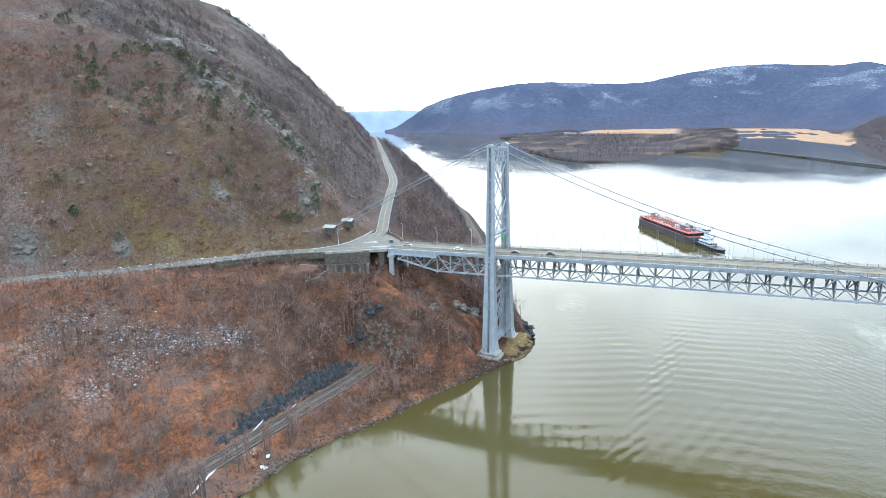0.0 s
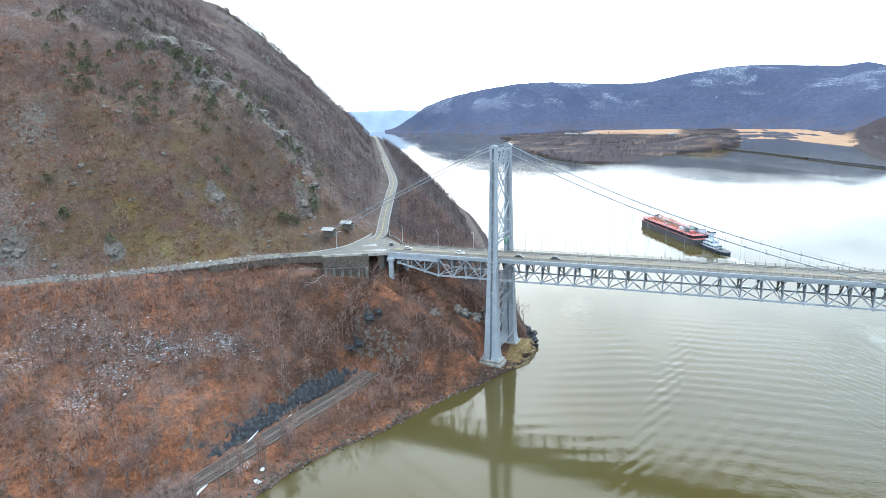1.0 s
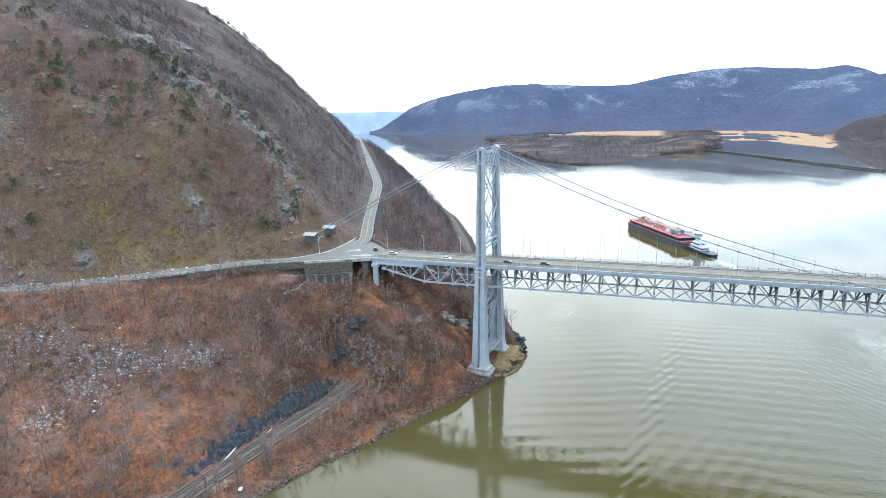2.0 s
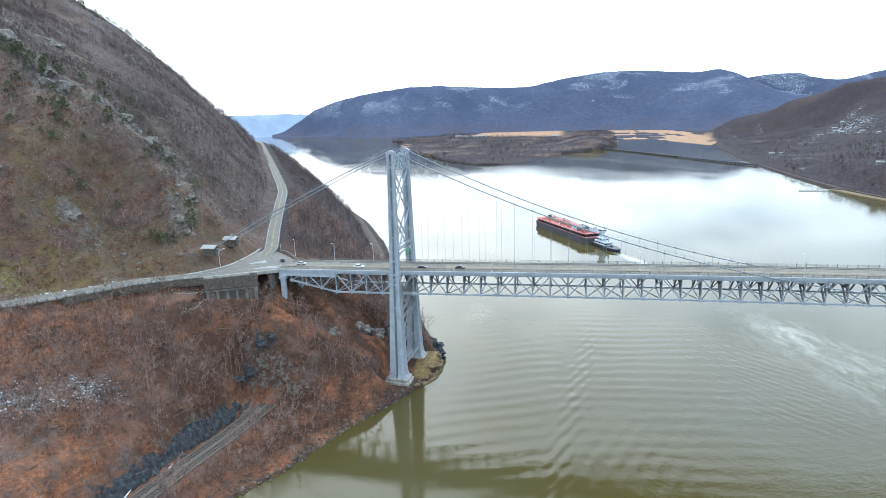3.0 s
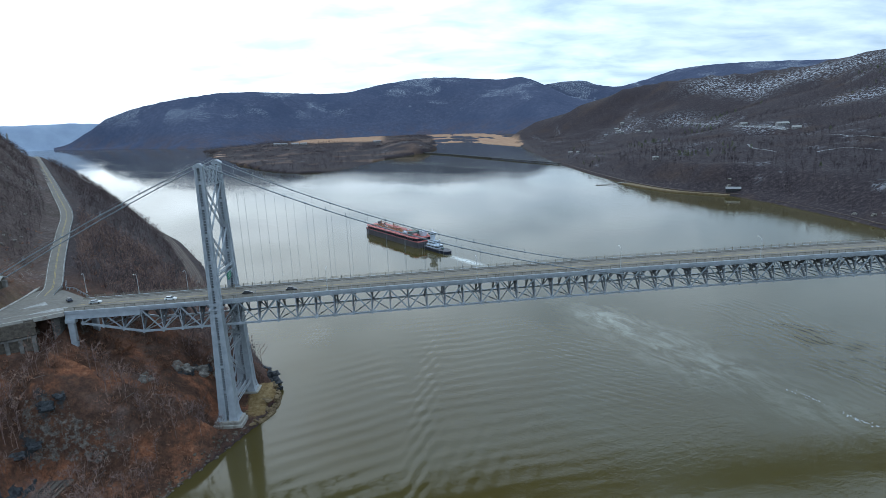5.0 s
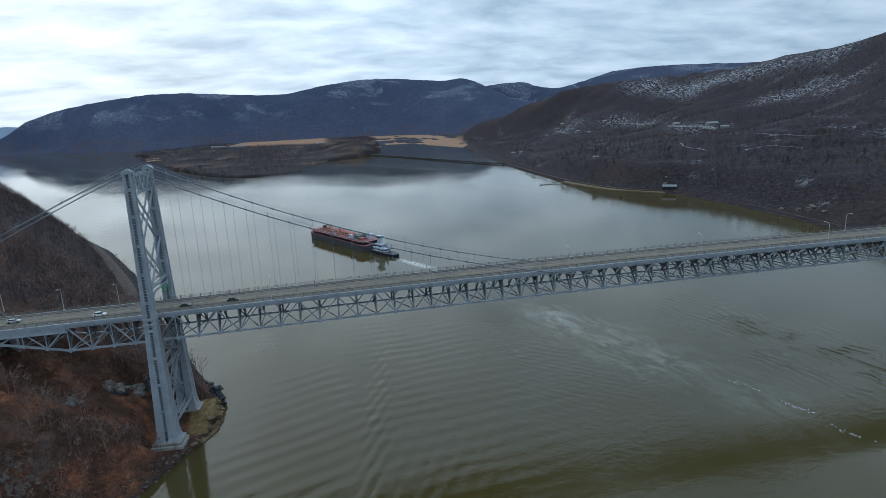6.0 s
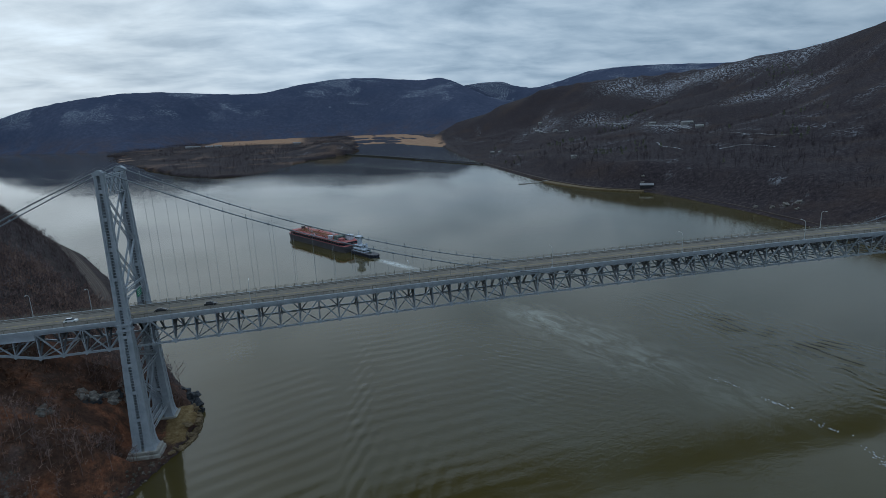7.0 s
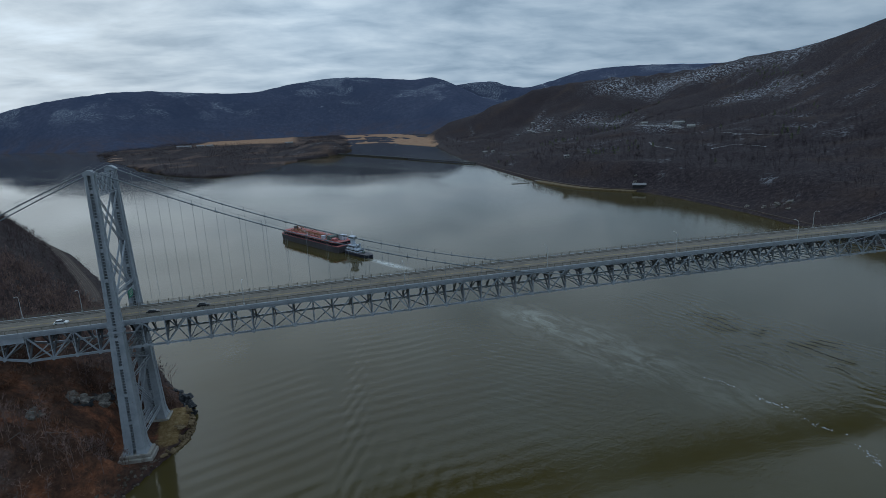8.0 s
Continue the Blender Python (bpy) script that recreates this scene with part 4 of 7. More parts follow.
    def brace(name, za, ya, zb, yb, w, planes=(-1.3, 1.3)):
        bm = bmesh.new()
        a, b = Vector((0, ya, za)), Vector((0, yb, zb))
        d = (b - a).normalized()
        nrm = Vector((0, -d.z, d.y)) * (w / 2 - 0.12)
        for x in planes:
            for sg in (-1, 1):
                bar(bm, a + nrm * sg + Vector((x, 0, 0)), b + nrm * sg + Vector((x, 0, 0)), 0.24, 0.26, (1, 0, 0))
            n = max(3, int((b - a).length / (w * 1.1)))
            for i in range(n):
                p, q = a.lerp(b, i / n), a.lerp(b, (i + 1) / n)
                sg = 1 if i % 2 else -1
                bar(bm, p + nrm * sg + Vector((x, 0, 0)), q - nrm * sg + Vector((x, 0, 0)), 0.13, 0.10, (1, 0, 0))
        return part(name, bm, STEEL, tower)

    def panel_x(z0, z1):
        brace("cross_brace", z0, -inner(z0), z1, inner(z1), 1.1, (-0.9, 0.9))
        brace("cross_brace", z1, -inner(z1), z0, inner(z0), 1.1, (-0.9, 0.9))

    brace("top_strut", 105.8, -inner(105), 105.8, inner(105), 0.9)
    brace("top_strut", 99.6, -inner(99), 99.6, inner(99), 0.9)
    for y0, y1 in ((-1, -0.33), (-0.33, 0.33), (0.33, 1)):
        brace("lattice", 99.8, y0 * 6.5, 105.6, y1 * 6.5, 0.6)
        brace("lattice", 105.6, y0 * 6.5, 99.8, y1 * 6.5, 0.6)
    panel_x(80.5, 99.0)
    panel_x(62.5, 80.5)
    brace("portal_strut", 65.0, -inner(63), 65.0, inner(63), 1.0)
    brace("portal_strut", 62.4, -inner(63), 62.4, inner(63), 0.8)
    for s in (-1, 1):
        last, bends = None, {-1.3: bmesh.new(), 1.3: bmesh.new()}
        for k in range(7):
            ang = k / 6 * math.pi / 2
            p = Vector((0, s * (inner(58) - 4.2 * (1 - math.cos(ang)) ), 57.6 + 4.4 * math.sin(ang)))
            if last:
                for x, bm in bends.items():
                    bar(bm, last + Vector((x, 0, 0)), p + Vector((x, 0, 0)), 0.5, 0.4, (1, 0, 0))
            last = p
        for bm in bends.values():
            part("portal_curve", bm, STEEL, tower)

    brace("under_strut", 42.5, -inner(42), 42.5, inner(42), 1.6)
    brace("cross_brace", 42, -inner(42), 33.5, inner(33), 1.3)
    brace("cross_brace", 33.5, -inner(33), 42, inner(42), 1.3)
    brace("mid_strut", 33, -inner(33), 33, inner(33), 1.5, (-2.0, 2.0))
    panel_x(13.5, 32.5)
    for x in (-2.7, -0.9, 0.9, 2.7):
        brace("base_strut", 10.5, -inner(10), 10.5, inner(10), 1.3, (x,))
    return tower


def build_cables():
    sag_lo = 47.3
    def cable_z(x):
        if x <= 0:
            return 108.2 + x * (108.2 - 64.6) / 88.5 - 0.0007 * x * (-88.5 - x) * -1
        if x >= SPAN:
            return 108.2 - (x - SPAN) * 0.42
        u = (x - SPAN / 2) / (SPAN / 2)
        return sag_lo + (108.2 - sag_lo) * u * u
    for s in (-1, 1):
        c = thing("suspension_cable", "pale grey-blue main cable with steel hangers over the bridge deck", "bridge cable", (0, MID + s * CW, 0), "main cables")
        cu = bpy.data.curves.new("cable", "CURVE")
        cu.dimensions, cu.bevel_depth, cu.bevel_resolution = "3D", 0.21, 2
        xs = [-88.5, -66, -44, -22, -3] + [SPAN * k / 66 for k in range(67)] + [SPAN + 3, SPAN + 60, SPAN + 118]
        sp = cu.splines.new("POLY")
        sp.points.add(len(xs) - 1)
        for p, x in zip(sp.points, xs):
            p.co = (x, 0, cable_z(x), 1)
        tmp = new("tmp_cable", cu)
        me = bpy.data.meshes.new_from_object(tmp.evaluated_get(bpy.context.evaluated_depsgraph_get()))
        bpy.data.objects.remove(tmp)
        me.name = "cable"
        me.materials.append(CABLE)
        ob = new("cable", me)
        ob.parent = c
        # the walkway line that runs above the cable
        bm = bmesh.new()
        for x0, x1 in zip(xs[:-1], xs[1:]):
            for k in (-0.45, 0.45):
                bar(bm, (x0, k, cable_z(x0) + 1.25), (x1, k, cable_z(x1) + 1.25), 0.025)
        part("hand_rope", bm, CABLE, c)
        hm = bmesh.new()
        bmesh.ops.create_cone(hm, cap_ends=True, segments=6, radius1=1, radius2=1, depth=1, matrix=Matrix.Translation((0, 0, 0.5)))
        hang = bpy.data.meshes.new("hanger")
        hm.to_mesh(hang), hm.free()
        hang.materials.append(CABLE)
        bm = bmesh.new()
        bmesh.ops.create_cone(bm, cap_ends=True, segments=10, radius1=0.34, radius2=0.34, depth=0.8)
        band = bpy.data.meshes.new("cable_band")
        bm.to_mesh(band), bm.free()
        band.materials.append(CABLE)
        pm = bpy.data.meshes.new("rope_post")
        bm = bmesh.new()
        box(bm, (-0.06, -0.48, 0.2), (0.06, 0.48, 0.3)), box(bm, (-0.045, -0.48, 0.28), (0.045, -0.40, 1.35)), box(bm, (-0.045, 0.40, 0.28), (0.045, 0.48, 1.35))
        bm.to_mesh(pm), bm.free()
        pm.materials.append(CABLE)
        for k in range(-11, 67):
            x = k * PANEL if k >= 0 else k * 7.6
            if k in (0, 66):
                continue
            z = cable_z(x)
            if k > 0 and z - top_z(x) > 0.6:
                h = new("hanger", hang)
                h.matrix_basis = Matrix.Translation((x, 0, top_z(x))) @ Matrix.Diagonal((0.045, 0.045, z - top_z(x), 1))
                h.parent = c
            if k > 0 or k % 2:
                b = new("cable_band", band)
                sl = cable_z(x + 0.5) - cable_z(x - 0.5)
                b.matrix_basis = Matrix.Translation((x, 0, z)) @ Matrix.Rotation(math.pi / 2 - math.atan(sl), 4, "Y")
                b.parent = c
                q = new("rope_post", pm)
                q.location = (x, 0, z)
                q.parent = c


def build_truss():
    truss = thing("stiffening_truss", "grey-blue riveted steel truss carrying the road deck", "bridge truss", (0, MID, 0))
    diag, vert = member_mesh("diagonal", 0.17, 0.24), member_mesh("vertical", 0.13, 0.16)
    chord = member_mesh("chord", 0.34, 0.36, 0.25)
    beam, lat = member_mesh("floor_beam", 0.3, 0.75, 0.2), member_mesh("lateral", 0.16, 0.18)
    # members below the deck carry its shade in their darker steel colour
    web, sway = member_mesh("floor_truss_web", 0.24, 0.26, 0.16, SHADE_STEEL), member_mesh("sway_brace", 0.27, 0.3, 0.16, SHADE_STEEL)
    gus = bpy.data.meshes.new("gusset")
    bm = bmesh.new()
    prof = [(-0.7, 0.35), (-0.4, 0.7), (0.4, 0.7), (0.7, 0.35), (0.45, -0.45), (0.2, -0.8), (-0.2, -0.8), (-0.45, -0.45)]
    f0, f1 = [bm.verts.new((x, -0.3, z)) for x, z in prof], [bm.verts.new((x, 0.3, z)) for x, z in prof]
    bm.faces.new(f0), bm.faces.new(f1[::-1])
    for i in range(8):
        j = (i + 1) % 8
        bm.faces.new((f0[j], f0[i], f1[i], f1[j]))
    bm.to_mesh(gus), bm.free()
    gus.materials.append(STEEL)

    def run(k0, k1, low, x_at):
        for s in (-1, 1):
            y = s * HW
            for k in range(k0, k1):
                xa, xb = x_at(k), x_at(k + 1)
                ta, tb, la, lb = (xa, y, top_z(xa)), (xb, y, top_z(xb)), (xa, y, low(xa)), (xb, y, low(xb))
                member("top_chord", chord, ta, tb, truss), member("bottom_chord", chord, la, lb, truss)
                if k % 2 == 0:
                    member("diagonal", diag, la, tb, truss)
                else:
                    member("diagonal", diag, ta, lb, truss)
                member("vertical", vert, la, ta, truss)
                g = new("gusset", gus)
                g.location = la
                g.parent = truss
        for k in range(k0, k1 + 1):
            x = x_at(k)
            member("floor_beam", beam, (x, -HW, top_z(x) + 0.3), (x, HW, top_z(x) + 0.3), truss)
            # the web of the cross truss under the deck
            zt, zl = top_z(x) + 0.1, top_z(x) - 2.7
            member("floor_truss_chord", web, (x, -HW, zl), (x, HW, zl), truss)
            for j in range(6):
                ya, yb = -HW + j * HW / 3, -HW + (j + 1) * HW / 3
                member("floor_truss_web", web, (x, ya, zl if j % 2 else zt), (x, yb, zt if j % 2 else zl), truss)
            member("sway_strut", lat, (x, -HW, low(x)), (x, HW, low(x)), truss)
            member("sway_brace", sway, (x, -HW, low(x)), (x, -HW / 3, top_z(x) - 2.7), truss)
            member("knee_brace", sway, (x, -HW, low(x) + 3.2), (x, -HW * 0.66, top_z(x) - 0.2), truss)
            member("knee_brace", sway, (x, HW, low(x) + 3.2), (x, HW * 0.66, top_z(x) - 0.2), truss)
            member("sway_brace", sway, (x, HW, low(x)), (x, HW / 3, top_z(x) - 2.7), truss)
            if k < k1:
                xb = x_at(k + 1)
                sg = 1 if k % 2 else -1
                member("lateral", lat, (x, -HW * sg, low(x) + 0.1), (xb, HW * sg, low(xb) + 0.1), truss)

    run(0, 66, chord_z, lambda k: k * PANEL)
    n = 7
    run(0, n, lambda x: 44.0 + camber(x) + max(0, (-x - 30) / 22) ** 1.0 * 5.2, lambda k: -52 + k * 52 / n)
    for s in (-1, 1):
        bm = bmesh.new()
        box(bm, (-58, s * HW - 0.35, 50.9), (-30, s * HW + 0.35, 52.9))
        box(bm, (-58, s * HW - 0.6, 52.9), (-30, s * HW + 0.6, 53.15)), box(bm, (-58, s * HW - 0.6, 50.7), (-30, s * HW + 0.6, 50.9))
        part("plate_girder", bm, STEEL, truss)
    run(0, 8, lambda x: 44.0 + camber(x), lambda k: SPAN + k * 7.5)
    # stringers lengthways under the deck, added and coloured dark to deepen its shade
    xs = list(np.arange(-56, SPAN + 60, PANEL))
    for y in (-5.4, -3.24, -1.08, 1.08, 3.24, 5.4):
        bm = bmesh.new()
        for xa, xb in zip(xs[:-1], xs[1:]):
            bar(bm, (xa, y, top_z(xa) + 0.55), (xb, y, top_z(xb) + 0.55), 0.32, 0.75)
        part("stringer", bm, SHADE_STEEL, truss)
    return truss


def ribbon(bm, pts, half_l, half_r, thick, z_off=0.0, skirt=True):
    """A strip of given widths to both sides of a line of points."""
    pts = [Vector(p) for p in pts]
    rows = []
    for i, p in enumerate(pts):
        d = (pts[min(i + 1, len(pts) - 1)] - pts[max(i - 1, 0)])
        d.z = 0
        d.normalize()
        n = Vector((-d.y, d.x, 0))
        rows.append([bm.verts.new(p + n * half_l + Vector((0, 0, z_off))), bm.verts.new(p - n * half_r + Vector((0, 0, z_off))),
                     bm.verts.new(p - n * half_r + Vector((0, 0, z_off - thick))), bm.verts.new(p + n * half_l + Vector((0, 0, z_off - thick)))])
    for a, b in zip(rows[:-1], rows[1:]):
        bm.faces.new((a[0], a[1], b[1], b[0]))
        if skirt:
            for i, j in ((1, 2), (2, 3), (3, 0)):
                bm.faces.new((a[i], a[j], b[j], b[i]))
    if skirt:
        bm.faces.new(rows[0]), bm.faces.new(rows[-1][::-1])


def resample(line, step):
    line = [Vector(p) for p in line]
    # a rounded line through the points
    out = []
    for i in range(len(line) - 1):
        p0, p1, p2, p3 = line[max(i - 1, 0)], line[i], line[i + 1], line[min(i + 2, len(line) - 1)]
        n = max(1, int((p2 - p1).length / step))
        for k in range(n):
            t = k / n
            out.append(0.5 * ((2 * p1) + (p2 - p0) * t + (2 * p0 - 5 * p1 + 4 * p2 - p3) * t * t + (3 * p1 - p0 - 3 * p2 + p3) * t ** 3))
    return out + [line[-1]]


RAILTAN = material("weathered_tan_railing_paint", [(0.3, (0.17, 0.155, 0.125)), (0.7, (0.27, 0.25, 0.21))], scale=0.8, rough=0.7, bump=0.1)


def build_deck():
    deck = thing("bridge_deck", "worn asphalt two-lane bridge deck with steel railings", "bridge deck", (0, MID, 0))
    xs = list(np.arange(-58, SPAN + 121, PANEL))
    pts = [(x, 0, road_z(x)) for x in xs]
    bm = bmesh.new()
    ribbon(bm, pts, 5.9, 5.9, 0.35)
    part("roadway", bm, DECKTAN, deck)
    for s in (-1, 1):
        bm = bmesh.new()
        ribbon(bm, [(x, s * 7.05, z) for x, y, z in pts], 1.15, 1.15, 0.4, 0.2)
        part("footway", bm, ASPHALT, deck)
        bm = bmesh.new()
        ribbon(bm, [(x, s * 8.95, z) for x, y, z in pts], 0.09, 0.09, 1.05, 0.22)
        ribbon(bm, [(x, s * 8.6, z) for x, y, z in pts], 0.42, 0.42, 0.3, 0.2)
        part("fascia", bm, STEEL, deck)
        rail = bmesh.new()
        for a, b in zip(pts[:-1], pts[1:]):
            for h in (0.55, 0.95, 1.3):
                bar(rail, (a[0], s * 8.35, a[2] + h), (b[0], s * 8.35, b[2] + h), 0.09)
            bar(rail, (a[0], s * 5.95, a[2] + 0.75), (b[0], s * 5.95, b[2] + 0.75), 0.12, 0.3)
        railing = part("railing", rail, RAILTAN, deck, "weathered tan railing")
        pm = bpy.data.meshes.new("post")
        b2 = bmesh.new()
        box(b2, (-0.12, -0.1, 0), (0.12, 0.1, 1.4)), box(b2, (-0.16, -0.14, 1.4), (0.16, 0.14, 1.5))
        b2.to_mesh(pm), b2.free()
        pm.materials.append(RAILTAN)
        for a, b in zip(pts[:-1], pts[1:]):
            for f in (0, 0.5):
                o = new("post", pm)
                o.location = (a[0] + (b[0] - a[0]) * f, s * 8.35, a[2] + (b[2] - a[2]) * f + 0.2)
                o.parent = railing
    for off in (-4.6, -1.9, 1.9, 4.6):
        bm = bmesh.new()
        ribbon(bm, [(x, off + 0.12 * math.sin(x * 0.05 + off), z) for x, y, z in pts], 0.42, 0.42, 0, 0.004, False)
        part("wheel_path", bm, ASPHALT, deck, "darker tyre-worn strip")
    for off, matr, nm in ((0.12, YELLOW, "centre_line"), (-0.12, YELLOW, "centre_line"), (5.5, WHITE, "edge_line"), (-5.5, WHITE, "edge_line")):
        bm = bmesh.new()
        ribbon(bm, [(x, off, z) for x, y, z in pts], 0.07, 0.07, 0, 0.009, False)
        part(nm, bm, matr, deck)
    return deck


build_tower(0, "tall grey-blue steel bridge tower with laced legs and cross bracing")
build_tower(SPAN, "tall grey-blue steel bridge tower on the far bank")
build_truss()
build_cables()
build_deck()

# ---------------------------------------------------------------- roads on the hillside
def build_road(name, label, line, hl, hr):
    pts = resample(line, 6)
    bm = bmesh.new()
    ribbon(bm, pts, hl, hr, 1.2, 0.12)
    me = bpy.data.meshes.new(name)
    bm.to_mesh(me), bm.free()
    me.materials.append(ASPHALT)
    return tagged(new(name, me), label, "road", kind="structure"), pts


north = [tuple(p) for p in BENCH[:6]] + [(-100, -27, 53.72), (-93.5, -21.8, 53.66)]
south = [(-79, 17, 53.62), (-81, 27, 54.45), (-87, 40.5, 56.2)] + [tuple(p) for p in BENCH[10:17]]
_, north_pts = build_road("road", "worn grey road cut along the mountain foot", north, 4.6, 4.6)
_, south_pts = build_road("road_hill", "winding two-lane road climbing along the mountain flank", south, 3.6, 3.6)


def flat_mesh(name, polys, mat, thick=0.0):
    bm = bmesh.new()
    for poly in polys:
        f = bm.faces.new([bm.verts.new(p) for p in poly])
        if f.normal.z < 0:
            f.normal_flip()
        if thick:
            r = bmesh.ops.extrude_face_region(bm, geom=[f])
            for v in r["geom"]:
                if isinstance(v, bmesh.types.BMVert):
                    v.co.z -= thick
    bm.normal_update()
    me = bpy.data.meshes.new(name)
    bm.to_mesh(me), bm.free()
    me.materials.append(mat)
    return new(name, me)


JUNC = JUNC_PLAN.tolist()
j = flat_mesh("road_junction", [[(x, y, 53.76) for x, y in JUNC]], ASPHALT, 1.0)
tagged(j, "wide paved road junction at the bridge end", "road", kind="structure")


def line_marks(name, pts, off, mat, label, z=0.14):
    bm = bmesh.new()
    ribbon(bm, [Vector(p) for p in pts], 0.065 + off, 0.065 - off, 0, z, False)
    me = bpy.data.meshes.new(name)
    bm.to_mesh(me), bm.free()
    me.materials.append(mat)
    return tagged(new(name, me), label, "road marking", kind="structure")


for off in (-0.22, 0.22):
    line_marks("trim_centre_line", south_pts, off, YELLOW, "double yellow centre line on the hill road", 0.15)
    line_marks("trim_centre_line", north_pts, off, YELLOW, "double yellow centre line on the side road", 0.15)
for off in (-3.2, 3.2):
    line_marks("trim_edge_line", south_pts, off, WHITE, "white edge line on the hill road", 0.15)
    line_marks("trim_edge_line", north_pts, off, WHITE, "white edge line on the side road", 0.15)
for poly in ([(-79, -1), (-70, 3.2), (-73.5, 7.5), (-76, 4.5)], [(-72, -9.5), (-59, -5.5), (-60, -1.2), (-66, -3.4)], [(-92, -20), (-73, -8.5), (-73.1, -8.25), (-92.2, -19.6)]):
    o = flat_mesh("trim_island", [[(x, y, 53.80) for x, y in poly]], WORNWHITE)
    tagged(o, "white hatched traffic island painted on the junction", "road marking", kind="structure")


def guard_rail(pts, off, label, step=4.0):
    """A steel beam on posts along the edge of a road."""
    gr = thing("guard_rail", label, "guard rail", group="guard rails")
    line = []
    for i, p in enumerate(pts):
        d = pts[min(i + 1, len(pts) - 1)] - pts[max(i - 1, 0)]
        line.append(p + Vector((-d.y, d.x, 0)).normalized() * off)
    bm = bmesh.new()
    for a, b in zip(line[:-1], line[1:]):
        bar(bm, a + Vector((0, 0, 0.78)), b + Vector((0, 0, 0.78)), 0.1, 0.36)
    part("beam", bm, CABLE, gr)
    pm = bpy.data.meshes.new("rail_post")
    b2 = bmesh.new()
    box(b2, (-0.1, -0.1, -0.3), (0.1, 0.1, 0.95))
    b2.to_mesh(pm), b2.free()
    pm.materials.append(CABLE)
    for p in line[::1][:70]:
        o = new("rail_post", pm)
        o.location = p
        o.parent = gr


guard_rail(north_pts, -4.4, "grey steel guard rail along the outer road edge")
guard_rail(south_pts, -3.7, "grey steel guard rail along the hill road")
curb = [Vector((-57.5, 9.6, 53.9)), Vector((-64, 16.0, 54.3)), Vector((-69.5, 21.5, 54.7)), Vector((-74.5, 25, 54.2)), Vector((-78.5, 33, 55.2))]
guard_rail(resample(curb, 3), -0.3, "grey steel guard rail round the inside of the junction")
curb = [Vector((-97, -22, 53.8)), Vector((-90, -12, 53.8)), Vector((-86.5, -2, 53.8)), Vector((-86.5, 10, 53.8)), Vector((-87.5, 22, 53.9)), Vector((-87.5, 30, 54.8))]
bm = bmesh.new()
ribbon(bm, resample(curb, 3), 0.9, 0.2, 0.6, 0.16)
me = bpy.data.meshes.new("kerb")
bm.to_mesh(me), bm.free()
me.materials.append(CONCRETE)
tagged(new("kerb", me), "pale concrete kerb round the junction", "kerb", kind="structure")

# ---------------------------------------------------------------- stone work at the bridge end
def ground_z(x, y):
    z, _, _ = land(np.array([[float(x)]]), np.array([[float(y)]]))
    return float(z[0, 0])


def stone_wall(name, label, line, height, rng, course=0.75, depth=0.5):
    """A wall of separate stones laid in courses along a line; its pieces are children of the wall's core."""
    pts = resample(line, 3)
    bm = bmesh.new()
    for a, b in zip(pts[:-1], pts[1:]):
        d = (b - a)
        n = Vector((d.y, -d.x, 0)).normalized() * 0.35
        lo = Vector((0, 0, -height))
        v = [bm.verts.new(p) for p in (a - n, b - n, b + n * 0.6, a + n * 0.6, a - n + lo, b - n + lo, b + n * 0.6 + lo, a + n * 0.6 + lo)]
        for f in ((0, 1, 2, 3), (7, 6, 5, 4), (3, 2, 6, 7), (1, 0, 4, 5), (0, 3, 7, 4), (2, 1, 5, 6)):
            bm.faces.new([v[i] for i in f])
    me = bpy.data.meshes.new(name)
    bm.to_mesh(me), bm.free()
    me.materials.append(STONE)
    wall = tagged(new(name, me), label, "wall", kind="structure")
    shapes = []
    for k in range(6):
        b2 = bmesh.new()
        bmesh.ops.create_cube(b2, size=1)
        for v in b2.verts:
            v.co += Vector([rng.uniform(-0.10, 0.10) for _ in range(3)])
        bmesh.ops.bevel(b2, geom=b2.edges[:], offset=0.09, segments=1, affect="EDGES")
        m2 = bpy.data.meshes.new("stone")
        b2.to_mesh(m2), b2.free()
        m2.materials.append(STONE)
        shapes.append(m2)
    length = sum((b - a).length for a, b in zip(pts[:-1], pts[1:]))
    count, rows = 0, max(1, int(height / course))
    for r in range(rows):
        s = rng.uniform(0, 0.8)
        while s < length - 0.6 and count < 300:
            w = rng.uniform(1.0, 2.0)
            q, p, dd = s + w / 2, None, None
            for a, b in zip(pts[:-1], pts[1:]):
                seg = (b - a).length
                if q <= seg:
                    p, dd = a.lerp(b, q / seg), (b - a)
                    break
                q -= seg
            if p is None:
                break
            n = Vector((dd.y, -dd.x, 0)).normalized()
            o = new("stone", rng.choice(shapes))
            ang = math.atan2(dd.y, dd.x)
            o.matrix_basis = Matrix.Translation(p + n * 0.3 - Vector((0, 0, (r + 0.5) * course))) @ Matrix.Rotation(ang, 4, "Z") @ Matrix.Diagonal((w * 0.98, depth, course * 0.96, 1))
            o.parent = wall
            count += 1
            s += w
    return wall


rng = random.Random(11)
stone_wall("wall_retaining", "rough grey stone retaining wall below the road edge", [(-128, -60, 53.9), (-113, -43.5, 53.9), (-98, -31.5, 53.9), (-86, -25.2, 53.9)], 3.6, rng)


